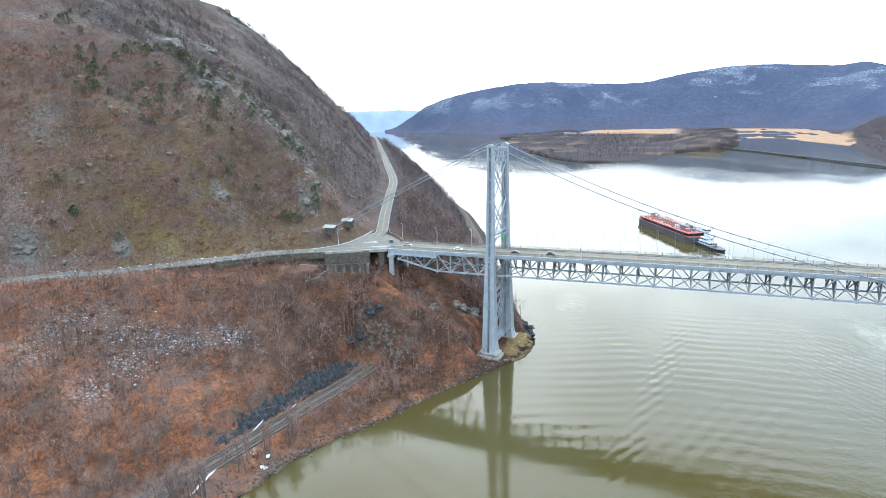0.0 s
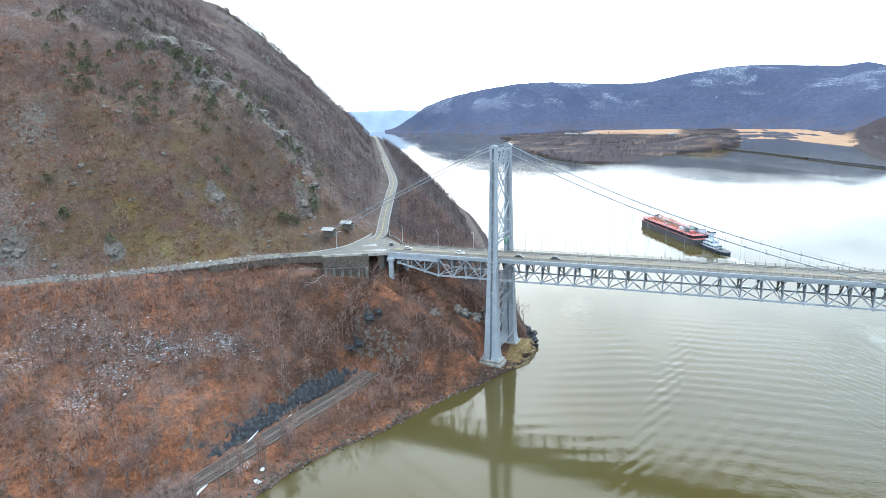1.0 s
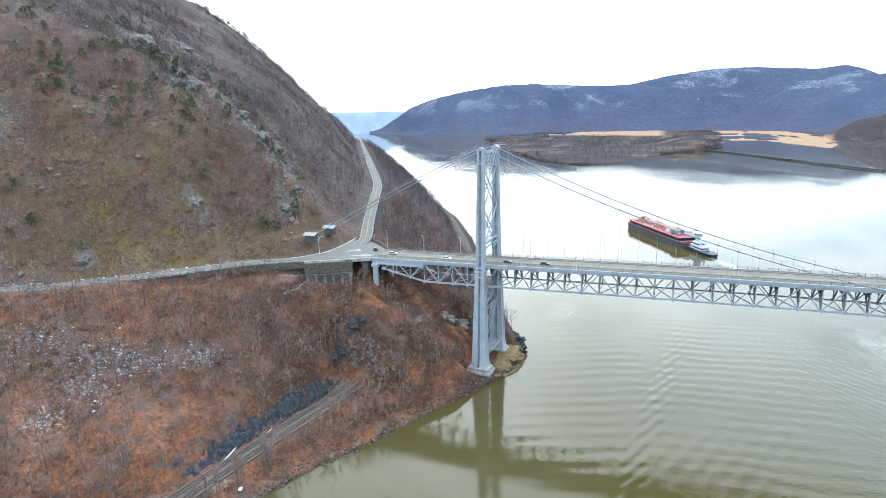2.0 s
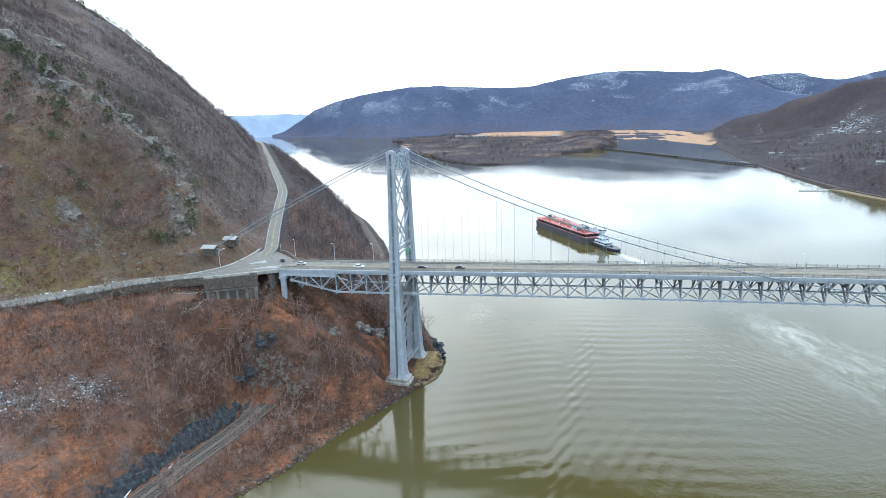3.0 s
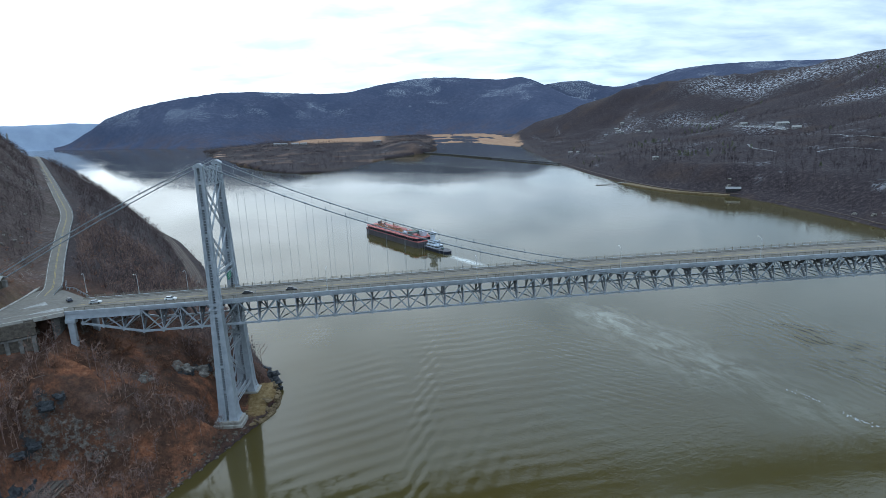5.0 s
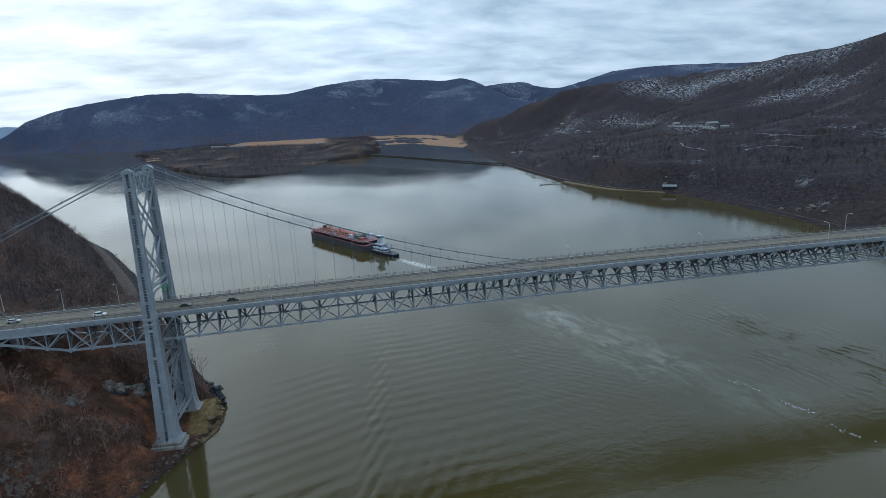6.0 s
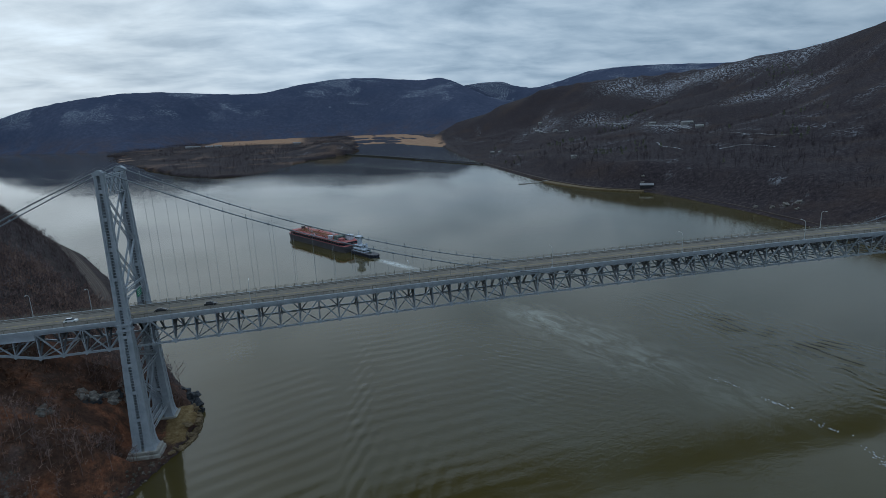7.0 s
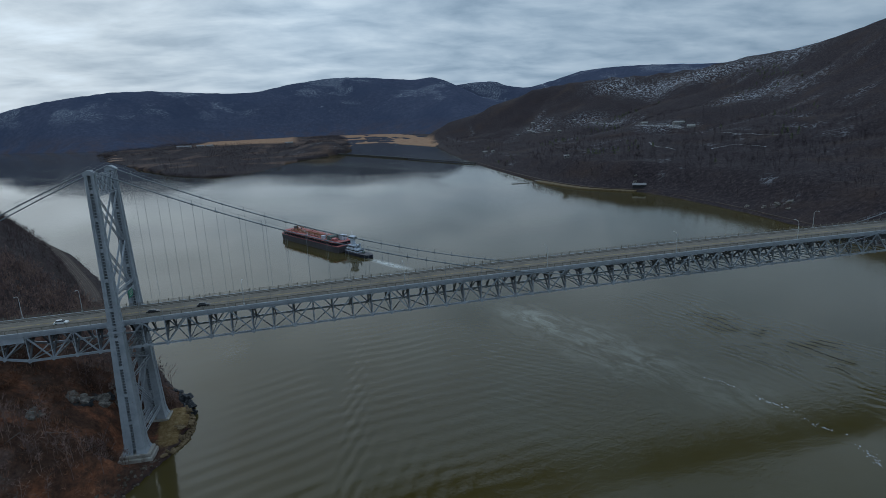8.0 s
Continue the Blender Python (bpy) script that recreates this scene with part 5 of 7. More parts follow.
def parapet_blocks():
    pw = thing("road_parapet", "low pale stone parapet with gaps along the road edge", "parapet")
    blocks = []
    for k in range(4):
        bm = bmesh.new()
        box(bm, (-1.35, -0.28, -0.5), (1.35, 0.28, 0.62))
        for v in bm.verts:
            v.co += Vector((rng.uniform(-0.1, 0.1), rng.uniform(-0.05, 0.05), rng.uniform(-0.08, 0.05) if v.co.z > 0 else 0))
        bmesh.ops.bevel(bm, geom=bm.edges[:], offset=0.07, segments=1, affect="EDGES")
        me = bpy.data.meshes.new("block")
        bm.to_mesh(me), bm.free()
        me.materials.append(CONCRETE)
        blocks.append(me)
    run = 0.0
    for a, b in zip(north_pts[:-1], north_pts[1:]):
        d = b - a
        n = Vector((-d.y, d.x, 0)).normalized()
        while run < d.length:
            p = a.lerp(b, run / d.length) - n * 4.95
            if p.x > -235 and rng.random() < 0.93:
                o = new("block", rng.choice(blocks))
                o.matrix_basis = Matrix.Translation(p + Vector((0, 0, 0.12))) @ Matrix.Rotation(math.atan2(d.y, d.x), 4, "Z")
                o.parent = pw
            run += 3.25
        run -= d.length


parapet_blocks()


OLDCONCRETE = material("old_stained_concrete", [(0.25, (0.10, 0.095, 0.088)), (0.75, (0.27, 0.255, 0.235))], scale=0.5, detail=8, bump=0.4, bump_scale=3, dist=0.1, stain=(0.07, 0.062, 0.055), stain_scale=0.3)


def build_abutment():
    ab = thing("abutment", "weathered concrete abutment with pilasters below the road", "abutment")
    a, b = Vector((-86, -25.5, 0)), Vector((-66, -14.2, 0))
    d = (b - a).normalized()
    n = Vector((d.y, -d.x, 0))
    bm = bmesh.new()
    bar(bm, a + n * -1.4 + Vector((0, 0, 46.8)), b + n * -1.4 + Vector((0, 0, 46.8)), 2.2, 13.4)
    part("back_wall", bm, STONE, ab)
    bm = bmesh.new()
    bar(bm, a + Vector((0, 0, 47.0)), b + Vector((0, 0, 47.0)), 1.5, 0.7)
    part("lintel", bm, OLDCONCRETE, ab)
    for k in range(6):
        p = a.lerp(b, (k + 0.25) / 5.5)
        bm = bmesh.new()
        bar(bm, p + Vector((0, 0, 37)), p + Vector((0, 0, 46.7)), 1.3, 1.1, n)
        part("pilaster", bm, OLDCONCRETE, ab)
    bm = bmesh.new()
    bar(bm, a + n * -0.2 + Vector((0, 0, 53.2)), Vector((-58, -8.6, 53.2)), 0.7, 1.6)
    part("parapet", bm, CONCRETE, ab)
    for s in (-1, 1):
        bm = bmesh.new()
        y = MID + s * HW
        box(bm, (-57.4, y - 0.9, 34), (-55.0, y + 0.9, 49.2))
        bmesh.ops.bevel(bm, geom=bm.edges[:], offset=0.2, segments=1, affect="EDGES")
        part("pier", bm, STEEL, ab, "grey-blue steel end pier")
        bm = bmesh.new()
        box(bm, (-58.0, y - 1.2, 49.2), (-54.2, y + 1.2, 50.7))
        bmesh.ops.bevel(bm, geom=bm.edges[:], offset=0.15, segments=1, affect="EDGES")
        part("pier_cap", bm, STEEL, ab)
    bm = bmesh.new()
    box(bm, (-63, -9, 38), (-60, 10, 52.6))
    part("end_wall", bm, DARKSTONE, ab)


stone_wall("wall_abutment", "rough grey rubble stone face above the pilasters", [(-86.1, -25.6, 53.0), (-76, -19.9, 53.0), (-66.1, -14.3, 53.0)], 5.4, rng)
DARKSTONE = material("dark_wet_stone", [(0.3, (0.05, 0.048, 0.045)), (0.7, (0.15, 0.145, 0.135))], scale=0.7, bump=0.5, bump_scale=2, dist=0.15)
ROOF = material("pale_metal_roof", [(0.3, (0.27, 0.27, 0.255)), (0.7, (0.38, 0.38, 0.36))], scale=0.8, rough=0.6, bump=0.1, stain=(0.3, 0.28, 0.24), stain_scale=0.5)
build_abutment()


def build_shed(x, y, z, turn):
    sh = thing("anchorage_shed", "small shed with a pale metal roof over the cable anchorage", "shed", (x, y, z), "anchorage sheds")
    sh.rotation_euler.z = turn
    sh.scale = (0.76, 0.80, 0.80)
    bm = bmesh.new()
    box(bm, (-3.6, -2.2, -3.5), (3.6, 2.2, 1.6))
    part("wall", bm, STONE, sh)
    for s in (-1, 1):
        bm = bmesh.new()
        v = [(-4.9, s * 3.3, 1.3), (4.9, s * 3.3, 1.3), (4.9, 0, 2.9), (-4.9, 0, 2.9)]
        top = [bm.verts.new(p) for p in v]
        low = [bm.verts.new((p[0], p[1], p[2] - 0.18)) for p in v]
        bm.faces.new(top), bm.faces.new(low[::-1])
        for i in range(4):
            j = (i + 1) % 4
            bm.faces.new((top[j], top[i], low[i], low[j]))
        part("roof_slope", bm, ROOF, sh)
    for s in (-1, 1):
        bm = bmesh.new()
        f = [bm.verts.new(p) for p in ((s * 3.6, -2.2, 1.6), (s * 3.6, 2.2, 1.6), (s * 3.6, 0, 2.7), (s * 3.4, -2.2, 1.6), (s * 3.4, 2.2, 1.6), (s * 3.4, 0, 2.7))]
        for q in ((0, 1, 2), (5, 4, 3), (0, 2, 5, 3), (1, 4, 5, 2), (0, 3, 4, 1)):
            bm.faces.new([f[i] for i in q])
        part("gable", bm, DARKSTONE, sh)
    bm = bmesh.new()
    box(bm, (3.6, -0.9, -3), (5.8, 0.9, 0.6))
    bmesh.ops.bevel(bm, geom=bm.edges[:], offset=0.2, segments=1, affect="EDGES")
    part("cable_block", bm, OLDCONCRETE, sh)


build_shed(-92.5, -8.4, 62.7, 0.0)
build_shed(-92.5, 9.8, 63.1, 0.0)

# ---------------------------------------------------------------- lamps, signs and cars
LAMP_GREY = material("galvanised_lamp_steel", [(0.3, (0.45, 0.47, 0.48)), (0.7, (0.58, 0.6, 0.6))], scale=1.0, rough=0.5, bump=0)
GREEN = material("green_sign_enamel", [(0.3, (0.01, 0.20, 0.10)), (0.7, (0.015, 0.25, 0.13))], scale=1.0, rough=0.5, bump=0)


def lamp_post():
    lp = thing("street_lamp", "slender grey steel street lamp with a curved arm", "street lamp", (0, 0, 0), "street lamps")
    bm = bmesh.new()
    bmesh.ops.create_cone(bm, cap_ends=True, segments=8, radius1=0.15, radius2=0.09, depth=7.6, matrix=Matrix.Translation((0, 0, 3.8)))
    part("pole", bm, LAMP_GREY, lp)
    bm = bmesh.new()
    last = None
    for k in range(8):
        a = k / 7 * math.pi * 0.5
        p = Vector((0, -2.2 * (1 - math.cos(a)), 7.5 + 1.5 * math.sin(a)))
        if last:
            bar(bm, last, p, 0.12, 0.12, (1, 0, 0))
        last = p
    part("arm", bm, LAMP_GREY, lp)
    bm = bmesh.new()
    box(bm, (-0.22, -3.1, 8.9), (0.22, -2.1, 9.12))
    bmesh.ops.bevel(bm, geom=bm.edges[:], offset=0.07, segments=1, affect="EDGES")
    part("lamp_head", bm, LAMP_GREY, lp)
    bm = bmesh.new()
    box(bm, (-0.28, -0.28, 0), (0.28, 0.28, 0.5))
    part("base", bm, LAMP_GREY, lp)
    return lp


first = lamp_post()
first.location = (-37, 9.6, road_z(-37) + 0.25)
spots = [(-17, 9.6, 0), (-62, 17.5, 0.3), (-88, -9, 2.4), (43, -7.6, math.pi), (104, -7.6, math.pi), (165, -7.6, math.pi), (227, -7.6, math.pi), (292, -7.6, math.pi), (318, 9.0, 0), (372, -7.6, math.pi)]
for x, y, a in spots:
    z = road_z(x) + 0.25 if x > -58 else 53.9
    copy_thing(first, Matrix.Translation((x, y, z)) @ Matrix.Rotation(a, 4, "Z"))


def build_sign():
    sg = thing("highway_sign", "green highway sign with pale lettering bars hung on the tower portal", "road sign", (1.9, 4.6, 59.6))
    bm = bmesh.new()
    box(bm, (0, -2.6, 0), (0.12, 2.6, 2.9))
    bmesh.ops.bevel(bm, geom=bm.edges[:], offset=0.04, segments=1, affect="EDGES")
    part("panel", bm, GREEN, sg)
    for z, w in ((2.2, 3.6), (1.5, 2.6), (0.8, 3.2)):
        bm = bmesh.new()
        box(bm, (0.12, -w / 2, z - 0.14), (0.14, w / 2, z + 0.14))
        part("text_bar", bm, WHITE, sg)
    for y in (-1.6, 1.6):
        bm = bmesh.new()
        box(bm, (-0.6, y - 0.08, 0.3), (0, y + 0.08, 3.2))
        part("bracket", bm, STEEL, sg)


build_sign()
TYRE = material("black_tyre_rubber", [(0.3, (0.015, 0.015, 0.015)), (0.7, (0.03, 0.03, 0.03))], scale=3, bump=0)
GLASS = material("tinted_car_glass", [(0.3, (0.02, 0.025, 0.03)), (0.7, (0.035, 0.04, 0.045))], scale=1, rough=0.08, bump=0, spec=0.6)


def car_paint(name, c):
    return material(name, [(0.3, c), (0.7, tuple(min(1, v * 1.08) for v in c))], scale=2, rough=0.3, bump=0, spec=0.5)


CAR_BLACK, CAR_WHITE, CAR_BLUE, CAR_SILVER = (car_paint(n, c) for n, c in (("black_car_paint", (0.02, 0.02, 0.023)), ("white_car_paint", (0.72, 0.73, 0.74)),
                                              ("navy_car_paint", (0.025, 0.03, 0.05)), ("silver_car_paint", (0.45, 0.46, 0.47))))


def build_car(name, label, paint, x, y, z, turn, tall=1.0):
    car = thing(name, label, "car", (x, y, z), "cars on the road")
    car.rotation_euler.z = turn
    bm = bmesh.new()
    prof = [(-2.3, 0.35), (-2.35, 0.75), (-2.1, 0.95), (-1.0, 1.02), (1.2, 1.0), (2.15, 0.86), (2.3, 0.6), (2.25, 0.35)]
    rows = []
    for y_, k in ((-0.9, 0.93), (-0.82, 1.0), (0.82, 1.0), (0.9, 0.93)):
        rows.append([bm.verts.new((px * k, y_, 0.3 + (pz - 0.3) * (1.0 if abs(y_) < 0.85 else 0.92))) for px, pz in prof])
    for a, b in zip(rows[:-1], rows[1:]):
        for i in range(8):
            j = (i + 1) % 8
            bm.faces.new((a[i], a[j], b[j], b[i]))
    bm.faces.new(rows[0][::-1]), bm.faces.new(rows[-1])
    part("body", bm, paint, car)
    bm = bmesh.new()
    h = 1.42 * tall
    lo = [bm.verts.new(p) for p in ((-1.75, -0.78, 0.98), (1.15, -0.78, 0.98), (1.15, 0.78, 0.98), (-1.75, 0.78, 0.98))]
    hi = [bm.verts.new(p) for p in ((-1.35, -0.62, h), (0.35, -0.62, h), (0.35, 0.62, h), (-1.35, 0.62, h))]
    for i in range(4):
        j = (i + 1) % 4
        bm.faces.new((lo[i], lo[j], hi[j], hi[i]))
    bm.faces.new(hi), bm.faces.new(lo[::-1])
    part("window_band", bm, GLASS, car, "dark tinted windows")
    bm = bmesh.new()
    box(bm, (-1.4, -0.64, h), (0.4, 0.64, h + 0.06))
    bmesh.ops.bevel(bm, geom=bm.edges[:], offset=0.04, segments=1, affect="EDGES")
    part("roof", bm, paint, car)
    for wx in (-1.4, 1.4):
        for wy in (-0.82, 0.82):
            bm = bmesh.new()
            bmesh.ops.create_cone(bm, cap_ends=True, segments=14, radius1=0.34, radius2=0.34, depth=0.22, matrix=Matrix.Translation((wx, wy, 0.34)) @ Matrix.Rotation(math.pi / 2, 4, "X"))
            part("wheel", bm, TYRE, car)
    for wy in (-0.6, 0.6):
        bm = bmesh.new()
        box(bm, (2.2, wy - 0.2, 0.6), (2.3, wy + 0.2, 0.75))
        part("headlight", bm, WHITE, car)


build_car("car", "black car driving onto the bridge", CAR_BLACK, 10.6, -2.6, road_z(10) + 0.01, 0.0)
build_car("car", "white hatchback on the bridge deck", CAR_WHITE, -20, -2.4, road_z(-20) + 0.01, 0.0, 1.1)
build_car("car", "silver car at the road junction", CAR_SILVER, -50.5, 0.8, road_z(-50) + 0.01, 0.12)
build_car("car", "dark blue car turning at the junction", CAR_BLUE, -63.5, 6.5, 53.92, 2.2)
build_car("car", "black estate car crossing the bridge", CAR_BLACK, 28, -2.5, road_z(28) + 0.01, 0.0, 1.15)

# ---------------------------------------------------------------- railway at the water's edge
BALLAST = material("grey_brown_ballast", [(0.3, (0.085, 0.07, 0.06)), (0.7, (0.19, 0.16, 0.135))], scale=2.5, bump=0.8, bump_scale=8, dist=0.08, stain=(0.15, 0.09, 0.06), stain_scale=0.3)
RAILM = material("rusty_rail_steel", [(0.3, (0.07, 0.05, 0.04)), (0.7, (0.16, 0.12, 0.10))], scale=2.0, rough=0.45, metal=0.4, bump=0)
SLEEPER = material("weathered_sleepers", [(0.3, (0.06, 0.05, 0.045)), (0.7, (0.14, 0.12, 0.11))], scale=3.0, bump=0.2)


OLDBALLAST = material("rusty_old_ballast", [(0.3, (0.050, 0.036, 0.030)), (0.7, (0.115, 0.088, 0.074))], scale=2.0, bump=0.6, bump_scale=6, dist=0.08, stain=(0.16, 0.12, 0.10), stain_scale=0.2)


def build_railway(name, line, near):
    pts = resample([(x, y, 4.7) for x, y in line], 4)
    rw = thing(name, "double-track railway on grey ballast beside the river", "railway", group="railway")
    bm = bmesh.new()
    ribbon(bm, pts, 4.3, 4.3, 0.9, 0.35)
    part("ballast", bm, BALLAST if near else OLDBALLAST, rw)
    n_all = []
    for i, p in enumerate(pts):
        d = pts[min(i + 1, len(pts) - 1)] - pts[max(i - 1, 0)]
        n_all.append(Vector((-d.y, d.x, 0)).normalized())
    for c in (-2.1, 2.1):
        for g in (-0.75, 0.75):
            bm = bmesh.new()
            ribbon(bm, [p + n * (c + g) for p, n in zip(pts, n_all)], 0.07, 0.07, 0.16, 0.66)
            part("rail", bm, RAILM, rw)
        if near:
            bm = bmesh.new()
            for i in range(len(pts) - 1):
                seg = (pts[i + 1] - pts[i]).length
                for k in range(int(seg / 1.0)):
                    p = pts[i].lerp(pts[i + 1], k / max(1, int(seg / 1.0)))
                    n = n_all[i]
                    bar(bm, p + n * (c - 1.3) + Vector((0, 0, 0.43)), p + n * (c + 1.3) + Vector((0, 0, 0.43)), 0.26, 0.16)
            part("track_bed", bm, SLEEPER, rw)["kind"] = "stuff"


build_railway("railway", [tuple(p) for p in RAIL_N[1:]], True)
build_railway("railway", [tuple(p) for p in RAIL_S], False)

# ---------------------------------------------------------------- barge and tug
HULL = material("dark_barge_hull", [(0.3, (0.075, 0.070, 0.078)), (0.7, (0.125, 0.118, 0.128))], scale=0.4, rough=0.6, bump=0.1, stain=(0.10, 0.05, 0.035), stain_scale=0.25, stain_cut=(0.6, 0.8))
RED = material("salmon_red_deck_paint", [(0.3, (0.40, 0.095, 0.09)), (0.7, (0.54, 0.22, 0.205))], scale=0.5, rough=0.7, bump=0.1, stain=(0.25, 0.08, 0.06), stain_scale=0.3, stain_cut=(0.55, 0.75))
PIPE = material("rusty_deck_pipes", [(0.3, (0.22, 0.10, 0.06)), (0.7, (0.42, 0.22, 0.12))], scale=1.0, bump=0)
PALE = material("pale_blue_white_paint", [(0.3, (0.52, 0.58, 0.66)), (0.7, (0.66, 0.71, 0.78))], scale=0.8, rough=0.5, bump=0)
TUGBLUE = material("navy_tug_hull", [(0.3, (0.02, 0.025, 0.04)), (0.7, (0.04, 0.045, 0.065))], scale=0.5, rough=0.5, bump=0)
DECKGREY = material("grey_green_deck_gear", [(0.3, (0.10, 0.14, 0.13)), (0.7, (0.2, 0.25, 0.23))], scale=1.0, bump=0)


def hull(bm, stations, z0, z1):
    """stations: x, half width at deck, half width at waterline, lift of the keel."""
    rows = []
    for x, w, wl, lift in stations:
        rows.append([bm.verts.new(p) for p in ((x, -w, z1), (x, -wl, z0 + lift), (x, wl, z0 + lift), (x, w, z1))])
    for a, b in zip(rows[:-1], rows[1:]):
        for i in range(4):
            j = (i + 1) % 4
            bm.faces.new((a[i], a[j], b[j], b[i]))
    bm.faces.new(rows[0][::-1]), bm.faces.new(rows[-1])
    bmesh.ops.recalc_face_normals(bm, faces=bm.faces[:])


def build_barge():
    """Long axis along local x; the stern, with the notch for the tug, is at +x."""
    bg = thing("tank_barge", "long dark tank barge with a salmon-red deck on the river", "barge", (75.5, 346, 0))
    bg.rotation_euler.z = math.atan2(-93.5, 53)
    L2 = 54
    bm = bmesh.new()
    hull(bm, [(-L2, 8.5, 7.0, 3.5), (-L2 + 7, 11, 10.6, 0), (L2 - 6, 11, 10.6, 0), (L2, 10, 9.4, 2.5)], -2.5, 5.6)
    part("hull", bm, HULL, bg)
    bm = bmesh.new()
    hull(bm, [(-L2 + 0.2, 8.2, 8.2, 0), (-L2 + 7, 10.5, 10.5, 0), (L2 - 6, 10.5, 10.5, 0), (L2 - 0.2, 9.5, 9.5, 0)], 5.6, 5.9)
    part("main_deck", bm, RED, bg)
    # the upper deck stands on rows of posts; the wall behind is coloured dark for the shade in the side openings
    bm = bmesh.new()
    hull(bm, [(-L2 + 4, 7.2, 7.2, 0), (-L2 + 10, 9.4, 9.4, 0), (L2 - 10, 9.4, 9.4, 0), (L2 - 5, 8.2, 8.2, 0)], 5.9, 8.7)
    part("trunk", bm, TUGBLUE, bg, "recessed side of the trunk deck, coloured dark for its shaded openings")
    bm = bmesh.new()
    hull(bm, [(-L2 + 2, 8.4, 8.4, 0), (-L2 + 8, 10.7, 10.7, 0), (L2 - 9, 10.7, 10.7, 0), (L2 - 3, 9.4, 9.4, 0)], 8.7, 9.05)
    part("trunk_deck", bm, RED, bg)
    for s in (-1, 1):
        for k in range(22):
            x = -L2 + 9 + k * (2 * L2 - 19) / 21
            bm = bmesh.new()
            box(bm, (x - 0.35, s * 10.15 - 0.3, 5.9), (x + 0.35, s * 10.15 + 0.3, 8.7))
            part("side_post", bm, HULL, bg)
        bm = bmesh.new()
        for h in (9.6, 10.1):
            bar(bm, (-L2 + 8, s * 10.5, h), (L2 - 9, s * 10.5, h), 0.08)
        for k in range(30):
            x = -L2 + 8 + k * (2 * L2 - 17) / 29
            bar(bm, (x, s * 10.5, 9.0), (x, s * 10.5, 10.1), 0.08)
        part("hand_rail", bm, PIPE, bg)
    r = random.Random(5)
    for y in (-3.2, -1.2, 0.8, 2.4):
        bm = bmesh.new()
        bar(bm, (-L2 + 12, y, 9.7), (L2 - 26, y, 9.7), 0.5)
        part("pipe", bm, PIPE, bg)
    for k in range(14):
        x = -L2 + 13 + k * 5.0
        bm = bmesh.new()
        bar(bm, (x, -6, 9.5), (x, 6, 9.5), 0.35)
        part("cross_pipe", bm, PIPE, bg)
    for k in range(16):
        x, y = -L2 + 10 + k * 5.2, r.choice((-7.5, -5.5, 5.5, 7.5))
        bm = bmesh.new()
        bmesh.ops.create_cone(bm, cap_ends=True, segments=12, radius1=r.uniform(0.6, 1.1), radius2=r.uniform(0.5, 0.8), depth=1.3, matrix=Matrix.Translation((x, y, 9.7)))
        part("hatch", bm, r.choice((RED, PIPE, DECKGREY)), bg)
    for x, y, w, d, h, m in ((L2 - 20, -3, 7, 6, 3.6, DECKGREY), (L2 - 12, 4, 6, 5, 4.4, PALE), (L2 - 22, 5, 5, 4, 3, DECKGREY), (L2 - 31, -5, 4, 3, 2.6, PALE), (L2 - 12, -5, 4, 4, 2.5, RED), (-L2 + 9, 4, 3, 3, 2.6, HULL)):
        bm = bmesh.new()
        box(bm, (x - w / 2, y - d / 2, 9.05), (x + w / 2, y + d / 2, 9.05 + h))
        box(bm, (x - w / 2 - 0.3, y - d / 2 - 0.3, 9.05 + h), (x + w / 2 + 0.3, y + d / 2 + 0.3, 9.25 + h))
        part("deck_house", bm, m, bg)
    for k in range(26):
        x, y = r.uniform(-L2 + 10, L2 - 12), r.uniform(-8, 8)
        w, d, h = r.uniform(0.6, 2.4), r.uniform(0.6, 2.0), r.uniform(0.5, 1.7)
        bm = bmesh.new()
        box(bm, (x - w / 2, y - d / 2, 9.05), (x + w / 2, y + d / 2, 9.05 + h))
        bmesh.ops.bevel(bm, geom=bm.edges[:], offset=0.08, segments=1, affect="EDGES")
        part("deck_gear", bm, r.choice((DECKGREY, HULL, PIPE, RED, PALE)), bg)
    for x in (-L2 + 20, -8, L2 - 24):
        bm = bmesh.new()
        bmesh.ops.create_cone(bm, cap_ends=True, segments=10, radius1=0.5, radius2=0.35, depth=6, matrix=Matrix.Translation((x, 0, 12)))
        bar(bm, (x, 0, 14.6), (x + 9, 1.5, 13.0), 0.5)
        part("hose_crane", bm, DECKGREY if x > 0 else PIPE, bg)
    return bg


